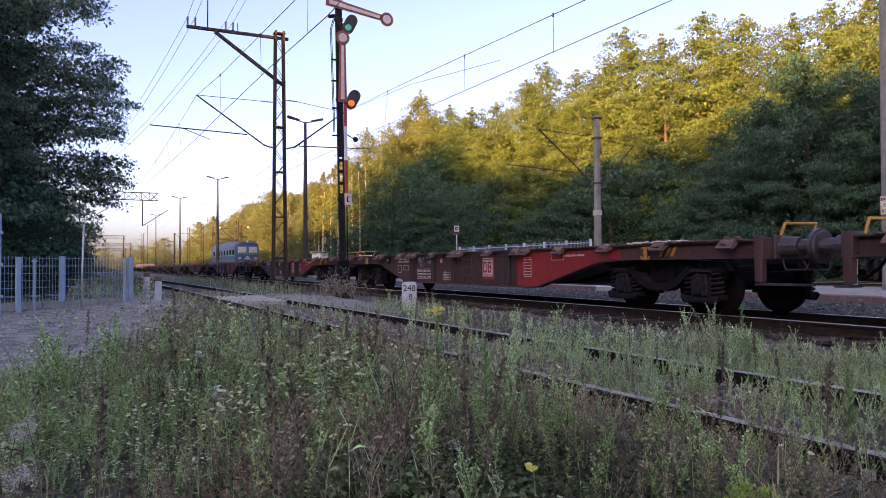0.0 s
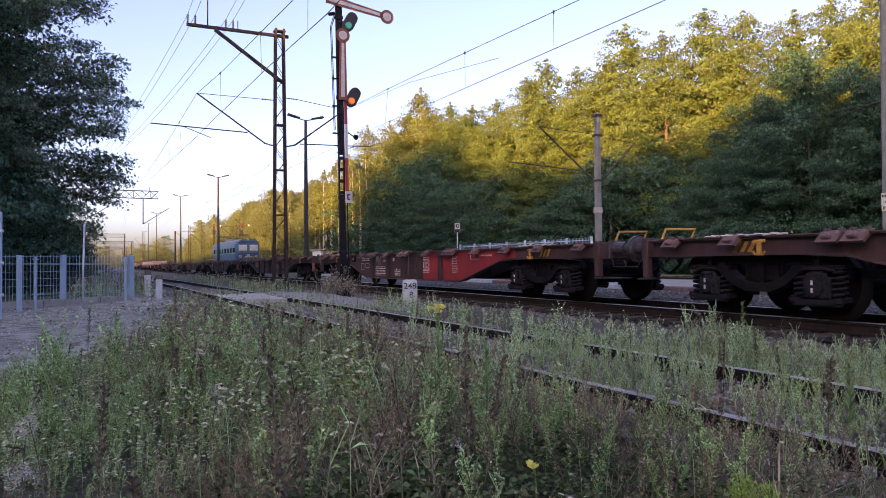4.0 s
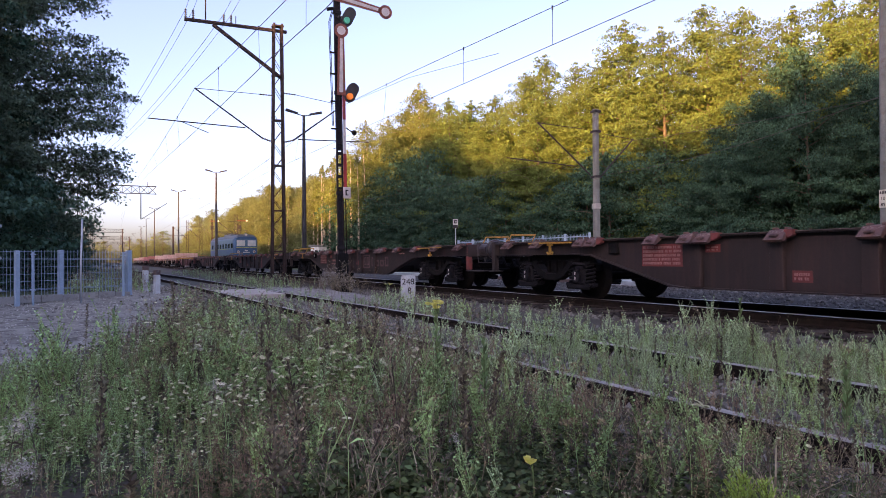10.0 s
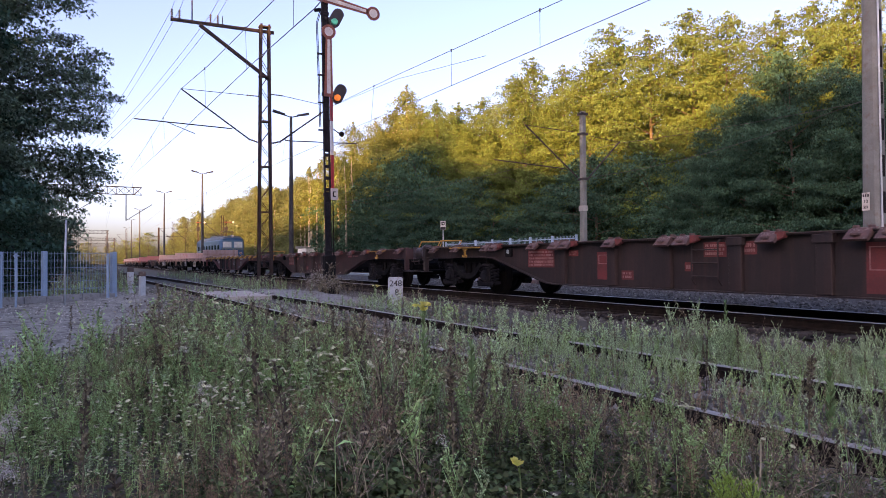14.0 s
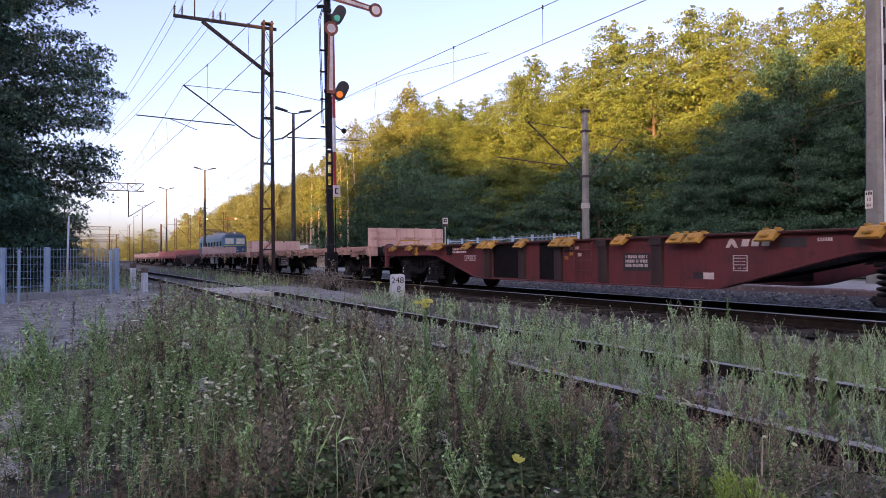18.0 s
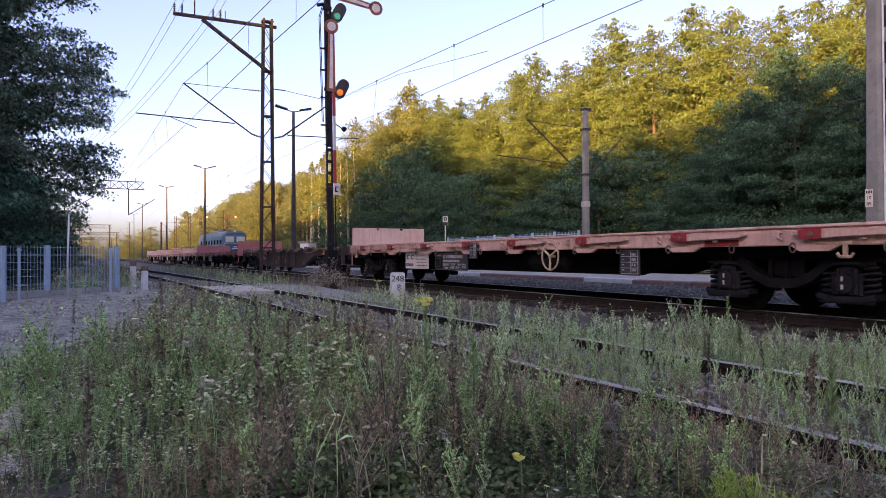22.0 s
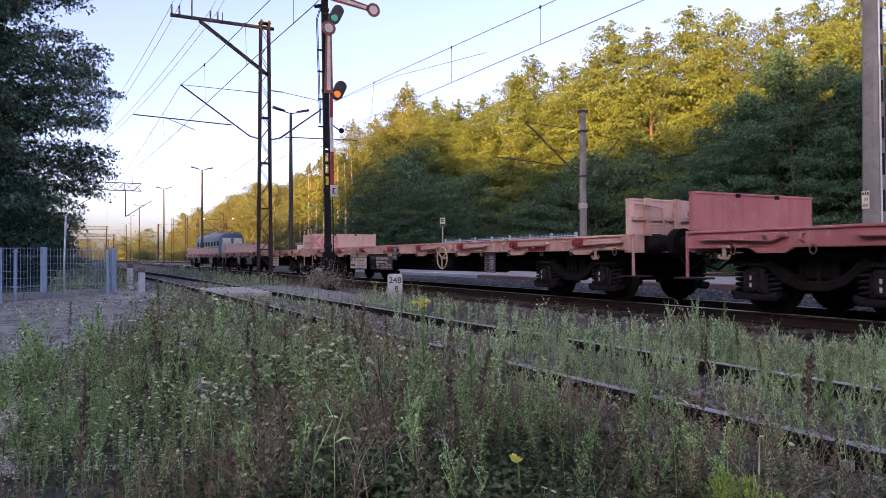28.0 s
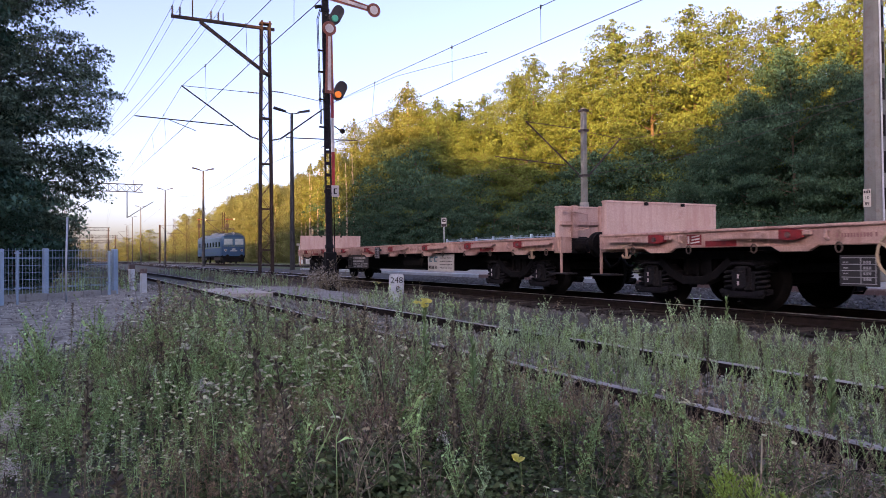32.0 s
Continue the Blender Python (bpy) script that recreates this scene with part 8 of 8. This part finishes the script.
VAR = {
    "plume": [plume(WG.uniform(0.34, 0.5), 4) for _ in range(6)],
    "nest": [nest(WG.uniform(0.4, 0.6)) for _ in range(6)],
    "herb": [herb(WG.uniform(0.34, 0.56), 66, 0.030, 13) for _ in range(10)],
    "fresh": [herb(WG.uniform(0.28, 0.48), 68, 0.035, 9) for _ in range(7)],
    "dry": [dry_plant(WG.uniform(0.32, 0.6), 13) for _ in range(9)],
    "grass": [grass_tuft(WG.uniform(0.25, 0.5), 22) for _ in range(8)],
    "yarrow": [carrot(WG.uniform(0.42, 0.66), 5) for _ in range(8)],
    "dock": [dock(WG.uniform(0.55, 0.85)) for _ in range(4)],
    "bramble": [bramble(0.13, 40) for _ in range(6)],
    "fluffy": [fluffy(WG.uniform(0.4, 0.6), 9) for _ in range(5)],
    "herb_far": [herb(WG.uniform(0.34, 0.56), 26, 0.062, 7, 3) for _ in range(7)],
    "fresh_far": [herb(WG.uniform(0.28, 0.48), 24, 0.075, 5, 3) for _ in range(5)],
    "dry_far": [dry_plant(WG.uniform(0.32, 0.6), 8, 2.0) for _ in range(5)],
}
POOL = {}


def scatter(kind, x, y, k):
    v = VAR[kind][WG.randint(len(VAR[kind]))]
    a = WG.uniform(0, 6.28)
    c, s = math.cos(a) * k, math.sin(a) * k
    rot = np.array([[c, -s, 0], [s, c, 0], [0, 0, k * WG.uniform(0.85, 1.15)]])
    o = np.array([x, y, ground_z(x, y) - 0.01])
    for slot, q in v.items():
        if len(q):
            POOL.setdefault((kind, slot), []).append(q.reshape(-1, 3) @ rot.T + o)


def thickness(x, y):
    """How thickly weeds stand: bare path, worn gravel by the signal, thin between rails."""
    if y > 7.1:
        return 0.0
    edge = 2.3 - 0.33 * (x + 17) if x > -17 else 1.9
    if y < min(edge, 2.4) - 0.4 * noise.noise(Vector((x, y, 2))) and x < -5.4 + 0.5 * noise.noise(Vector((x * 2, y * 2, 4))):
        return 0.0
    d = abs(y - siding_y(x))
    v = 1.0
    if d < 0.66:
        v = 0.42
    elif d < 0.86:
        v = 0.14
    elif d < 1.7:
        v = 0.8
    if x < -15 and y > 4.9:
        v *= 0.22
    if x < -17:
        v *= 0.45
    if y > 5.9:
        v *= 0.55
    if y > 6.4:
        v *= 0.2
    if (x + 1.25) ** 2 + (y - 2.45) ** 2 < 0.2:
        v *= 0.3
    return v * (0.75 + 0.6 * noise.noise(Vector((x * 0.8, y * 0.8, 9))))


RUST_AT = [(-4.97, 2.11), (-4.28, 0.99), (-3.33, 0.43), (-3.32, 2.67), (-3.16, 3.78), (-3.72, 1.26), (-3.01, 3.03), (-2.3, 2.5), (-5.6, 3.2)]     # rusty patches


def mix_at(x, y):
    """Which weed grows here: green herbs along the siding, umbels and dry stalks before it."""
    d = y - siding_y(x)
    n1 = noise.noise(Vector((x * 0.55, y * 0.55, 20)))
    n2 = noise.noise(Vector((x * 0.7, y * 0.7, 40)))
    w = {"herb": 0.28, "fresh": 0.85, "dry": 0.58, "grass": 0.3, "yarrow": 0.42, "dock": 0.16, "bramble": 0.3, "fluffy": 0.05, "nest": 0.36, "plume": 0.12}
    if d > -0.9:
        w.update(herb=2.6, fresh=0.8, dry=0.22, grass=0.22, yarrow=0.06, bramble=0.03, fluffy=0.03, nest=0.16, plume=0.05)
    elif x > -3.6:
        w.update(herb=0.12, dry=0.9, grass=0.6, yarrow=0.12, bramble=1.5, fresh=0.6, plume=0.20, nest=0.35)
    elif y < 1.6:
        w.update(yarrow=1.5, fresh=1.1, dry=0.32, fluffy=0.10, dock=0.16, nest=0.4)
    if x * x + y * y < 13.0:
        w["herb"] *= 0.3
        w["fresh"] *= 0.7
        w["bramble"] *= 5.0
        w["grass"] *= 0.5
        w["yarrow"] *= 0.6
    if x * x + y * y > 26.0:
        w["yarrow"] *= 0.2
    if n1 > 0.16:
        w["dry"] *= 4.0
        w["grass"] *= 3.0
    if n2 > 0.14:
        w["fresh"] *= 5.0
    rust = max(math.exp(-((x - a) ** 2 + (y - b) ** 2) / 0.10) for a, b in RUST_AT)
    w["plume"] += 5.0 * rust
    if n1 < -0.2:
        w["yarrow"] *= 2.0
        w["bramble"] *= 3.0
    ks = list(w)
    p = np.array([w[k] for k in ks])
    return ks[WG.choice(len(ks), p=p / p.sum())]


for _ in range(1300):
    x = -26 - 36 * WG.uniform() ** 1.3
    kind = ("fresh_far", "herb_far", "dry_far", "dry_far")[WG.randint(4)]
    if WG.uniform() < 0.55:
        scatter(kind, x, WG.uniform(4.9, 7.3), WG.uniform(0.45, 0.95))
    else:
        scatter(kind, x, WG.uniform(-1.2, 1.6), WG.uniform(0.7, 1.4))
for _ in range(45):
    scatter("dry", -20.6 + WG.normal() * 2.0, 6.3 + WG.normal() * 0.4, WG.uniform(0.8, 1.5))
CLEAR = [(-1.73, 2.0), (-1.6, 1.9), (-2.4, 1.58), (-2.25, 1.48), (-4.19, 2.0), (-4.05, 1.92), (-3.67, 2.07)]     # room round the plants that stand out
count = 0
for _ in range(38000):
    far = WG.uniform() < 0.5
    dist = (WG.uniform(1.7 ** 2, 8.0 ** 2) ** 0.5) if not far else (WG.uniform(8.0 ** 2, 27.0 ** 2) ** 0.5)
    ang = radians(WG.uniform(-12, 63))
    x, y = -dist * math.cos(ang), dist * math.sin(ang)
    if any((x - a) ** 2 + (y - b) ** 2 < 0.03 for a, b in CLEAR):
        continue
    if count < 9400 and WG.uniform() < thickness(x, y) * (0.56 if not far else 0.75):
        kind = mix_at(x, y)
        k = WG.uniform(0.6, 1.1) * (1 + 0.45 * noise.noise(Vector((x * 0.9, y * 0.9, 60)))) * (0.75 if dist < 2.6 else 1.0)
        d = y - siding_y(x)
        if d < -0.75:
            k = min(k, (0.125 + 0.26 * (-0.75 - d)) / 0.46 * WG.uniform(0.75, 1.3))
        elif d < 1.2:
            k *= 0.58
        else:
            k *= 0.8 if y < 5.9 else 0.6
        if dist > 7.5 and kind + "_far" in VAR:
            kind += "_far"
        if kind == "dock":
            k *= 0.8
        if y < 0.5 and x > -9.0:
            k *= 0.70 if y > 0.1 else 0.60
        scatter(kind, x, y, k)
        count += 1

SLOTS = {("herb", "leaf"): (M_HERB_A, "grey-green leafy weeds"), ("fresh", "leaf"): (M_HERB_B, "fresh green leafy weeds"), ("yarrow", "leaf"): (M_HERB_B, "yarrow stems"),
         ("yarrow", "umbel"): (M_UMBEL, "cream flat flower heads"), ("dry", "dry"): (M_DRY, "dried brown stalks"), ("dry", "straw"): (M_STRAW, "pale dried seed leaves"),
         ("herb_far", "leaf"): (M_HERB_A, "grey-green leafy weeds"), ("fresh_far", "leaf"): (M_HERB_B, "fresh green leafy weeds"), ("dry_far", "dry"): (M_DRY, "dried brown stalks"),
         ("dry_far", "straw"): (M_STRAW, "pale dried seed leaves"), ("yarrow", "dry"): (M_DRY, "curled brown seed heads"), ("grass", "straw"): (M_STRAW, "straw-coloured grass"), ("dock", "dry"): (M_DRY, "dark seeded dock spikes"), ("bramble", "bramble"): (M_HERB_C, "dark low bramble leaves"),
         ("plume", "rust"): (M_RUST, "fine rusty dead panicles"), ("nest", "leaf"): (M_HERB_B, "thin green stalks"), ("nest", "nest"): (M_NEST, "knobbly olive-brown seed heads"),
         ("fluffy", "dry"): (M_DRY, "withered stems"), ("fluffy", "fluff"): (M_FLUFF, "grey seed fluff")}
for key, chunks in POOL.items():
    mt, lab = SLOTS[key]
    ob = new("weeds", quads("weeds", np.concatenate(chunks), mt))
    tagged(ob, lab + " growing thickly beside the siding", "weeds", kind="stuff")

# leaf litter and short blades on the soil
n = 26000
dist = WG.uniform(1.6 ** 2, 14 ** 2, n) ** 0.5
ang = np.radians(WG.uniform(-10, 63, n))
lx, ly = -dist * np.cos(ang), dist * np.sin(ang)
keep = np.array([thickness(a, b) > 0.1 for a, b in zip(lx, ly)])
lx, ly = lx[keep], ly[keep]
bits = []
for a, b in zip(lx, ly):
    o = np.array([a, b, ground_z(a, b) + 0.004 + 0.02 * WG.uniform()])
    bits.append(leaf_q(o, rnd_way(WG.uniform(-0.05, 0.9)), WG.uniform(0.03, 0.09), WG.uniform(0.006, 0.025), 0.3))
bits = np.array(bits)
half = len(bits) // 2
tagged(new("leaf_litter", quads("leaf_litter", bits[:half].reshape(-1, 3), M_DRY)), "brown leaf litter on the soil", "litter", kind="stuff")
tagged(new("short_grass", quads("short_grass", bits[half:].reshape(-1, 3), M_HERB_C)), "short dark green seedlings on the soil", "grass", kind="stuff")


# plants that stand out one by one
def single(name, label, category, x, y, parts_):
    t = thing(name, label, category, pose(x, y, ground_z(x, y) - 0.02))
    for nm, q, mt in parts_:
        part(nm, quads(nm, np.array(q).reshape(-1, 3), mt), mt, t)
    return t


def primrose(h, nfl, spread_):
    p = bent(h, 0.03, 7)
    s = stem_q(p, 0.008)
    lv, fl = [], []
    for i in range(84):
        t = 0.1 + 0.88 * i / 84
        lv.append(leaf_q(on_stem(p, t), rnd_way(2.0), 0.085 * (1.2 - 0.6 * t) * WG.uniform(0.8, 1.2), 0.017, 0.15))
    for i in range(nfl):
        c = p[-1] + np.array([WG.normal() * spread_, WG.normal() * spread_, WG.uniform(-0.03, 0.03)])
        s += stem_q([on_stem(p, 0.86), c], 0.003)
        fl.append(("flower", [leaf_q(c, rnd_way(1.3), 0.044, 0.030, 0.25) for _ in range(4)], M_PETAL))
    return [("stem", s, M_PRIM), ("leaves", lv, M_PRIM)] + fl


single("evening_primrose", "tall evening primrose with yellow flowers on top", "wild flower", -4.19, 2.0, primrose(0.80, 12, 0.020))
single("evening_primrose", "yellow flowered weed by the signal's foot", "wild flower", -16.2, 6.35, primrose(0.5, 4, 0.06))


def golden(h):
    """Two leafy shoots, each with a feathery plume of tiny florets on arching side sprays."""
    st, lv, fl = [], [], []
    for o in (np.array([0, 0, 0]), np.array([0.03, 0.02, 0])):
        p = [q + o for q in bent(h * WG.uniform(0.85, 1.1), 0.08)]
        st += stem_q(p, 0.0035)
        for i in range(22):
            lv.append(leaf_q(on_stem(p, 0.25 + 0.5 * i / 22), rnd_way(0.3), 0.085 * WG.uniform(0.7, 1.2), 0.011, 0.3))
        for i in range(22):
            t = 0.52 + 0.46 * i / 22
            a = on_stem(p, t)
            e = a + rnd_way(1.2) * (0.066 * (1.15 - t) / 0.6) + np.array([0, 0, 0.012])
            fl += stem_q([a, e], 0.002)
            for j in range(20):
                c = a + (e - a) * (0.15 + 0.85 * j / 20)
                fl.append(leaf_q(c, rnd_way(0.9), 0.012 * WG.uniform(0.7, 1.3), 0.005, 0))
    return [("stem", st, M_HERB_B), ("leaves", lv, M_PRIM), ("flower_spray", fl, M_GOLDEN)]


single("goldenrod", "bright yellow-green goldenrod shoot among the weeds", "wild flower", -1.76, 1.97, golden(0.35))
single("goldenrod", "bright yellow-green goldenrod shoot among the weeds", "wild flower", -1.66, 2.07, golden(0.31))
single("tall_weed", "tall leafy green weed before the siding rail", "weed", -3.67, 2.07, primrose(0.62, 0, 0.03)[:2])
single("tall_weed", "leafy green weed beside the siding rail", "weed", -2.60, 3.85, primrose(0.40, 0, 0.03)[:2])
single("tall_weed", "tall leafy green weed beside the dirt path", "weed", -5.82, -0.37, primrose(0.74, 0, 0.03)[:2])
single("tall_weed", "tall leafy green weed beside the dirt path", "weed", -7.06, 0.10, primrose(0.76, 0, 0.03)[:2])
for x, y, h in ((-4.8, -0.32, 0.78), (-5.0, -0.13, 0.66), (-4.89, -0.23, 0.60), (-4.45, -0.42, 0.58), (-4.52, -0.5, 0.52), (-5.6, 0.08, 0.72), (-5.1, -0.2, 0.62)):
    mg = list(herb(h, 120, 0.036, 26, 8)["leaf"])
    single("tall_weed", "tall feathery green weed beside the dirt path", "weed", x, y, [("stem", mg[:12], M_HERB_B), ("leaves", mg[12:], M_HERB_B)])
single("tall_weed", "tall leafy green weed near the main line", "weed", -5.85, 6.75, primrose(0.62, 0, 0.03)[:2])
single("yellow_flower", "low drooping yellow flower", "wild flower", -2.40, 1.58, [p for p in primrose(0.28, 2, 0.012) if p[0] != "leaves"])


def bare_bush(h, stems):
    """Dead branching bush: grey-brown zigzag twigs with small dry seed heads at their tips."""
    tw, heads = [], []
    for _ in range(stems):
        p = bent(h * WG.uniform(0.6, 1.1), 0.30, 7)
        tw += stem_q(p, 0.007)
        for i in range(9):
            a = on_stem(p, WG.uniform(0.25, 0.97))
            e = a + rnd_way(0.8) * h * WG.uniform(0.10, 0.30)
            k = (a + e) / 2 + WG.normal(size=3) * 0.02
            tw += stem_q([a, k, e], 0.004)
            for tip in (e, k + rnd_way(0.8) * h * 0.10):
                tw += stem_q([k, tip], 0.003)
                for j in range(5):
                    heads.append(leaf_q(tip + WG.normal(size=3) * 0.006, rnd_way(0.8), 0.022, 0.014, 0.1))
    return [("twigs", tw, M_DRY), ("seed_heads", heads, M_FLUFF)]


for dx, dy, h, n_ in ((0.45, -0.42, 0.95, 7), (0.9, -0.35, 0.8, 6), (-0.5, -0.5, 0.7, 6), (-1.2, -0.3, 0.6, 6), (1.5, -0.2, 0.55, 5), (-2.0, 0.0, 0.5, 5)):
    single("dead_bush", "bare grey-brown bush of dry twigs with seed heads", "bush", SX + dx, SY + dy, bare_bush(h, n_))
for x, y, k in ((-3.62, -0.40, 1.0), (-3.5, -0.33, 1.0), (-3.47, -0.23, 1.1), (-2.94, -0.29, 0.95), (-2.87, -0.23, 1.0), (-3.86, 0.49, 1.05)):
    fl_ = fluffy(0.46 * k, 16)
    single("thistle", "withered thistle with lilac-grey seed fluff", "weed", x, y, [("stem", fl_["dry"], M_DRY), ("seed_fluff", fl_["fluff"], M_FLUFF)])
for x, y, h in ((-3.25, 0.84, 0.68), (-4.1, 1.56, 0.70), (-2.79, 1.47, 0.60), (-2.35, 0.09, 0.52), (-3.61, -0.02, 0.62), (-5.32, 1.07, 0.66), (-4.28, 1.56, 0.82), (-4.96, 1.26, 0.66), (-3.06, 1.73, 0.66), (-4.6, 2.4, 0.6), (-6.6, 1.5, 0.7), (-2.35, 3.3, 0.55)):
    single("dock_plant", "dark dried dock stalk with seed clusters", "weed", x, y, [("stalk", dock(h)["dry"], M_DRY)])


# ---- what moves ----
WAY = [(0, 0), (3, 26.9), (6, 53.95), (9, 81.04), (13, 117.38), (16, 144.75), (19, 172.19), (23, 209.1), (25.5, 232.05), (28, 254.94), (30, 273.54), (32, 292.7)]


def motions():
    """The train rolls to +x, slowly gathering speed; its wheelsets turn as they roll."""
    for wagon in TRAIN:
        x0 = wagon.location.x
        walk(wagon, [(t, pose(x0 + s, YC, 0)) for t, s in WAY])
    ts, ss = [a for a, b in WAY], [b for a, b in WAY]
    steps = [k / 15 for k in range(481)]
    rolled = [math.degrees(np.interp(t, ts, ss) / 0.46) for t in steps]
    for side in (-0.9, 0.9):
        alike = [w for w in WHEELS if abs(w.location.x - side) < 0.01]
        walk(alike[0], [(t, pose(side, 0, 0.46, 0, a % 360, 0)) for t, a in zip(steps, rolled)])
        turn = alike[0].animation_data
        for w in alike[1:]:
            w.rotation_mode = "QUATERNION"
            w.animation_data_create()
            w.animation_data.action = turn.action
            w.animation_data.action_slot = turn.action_slot


motions()
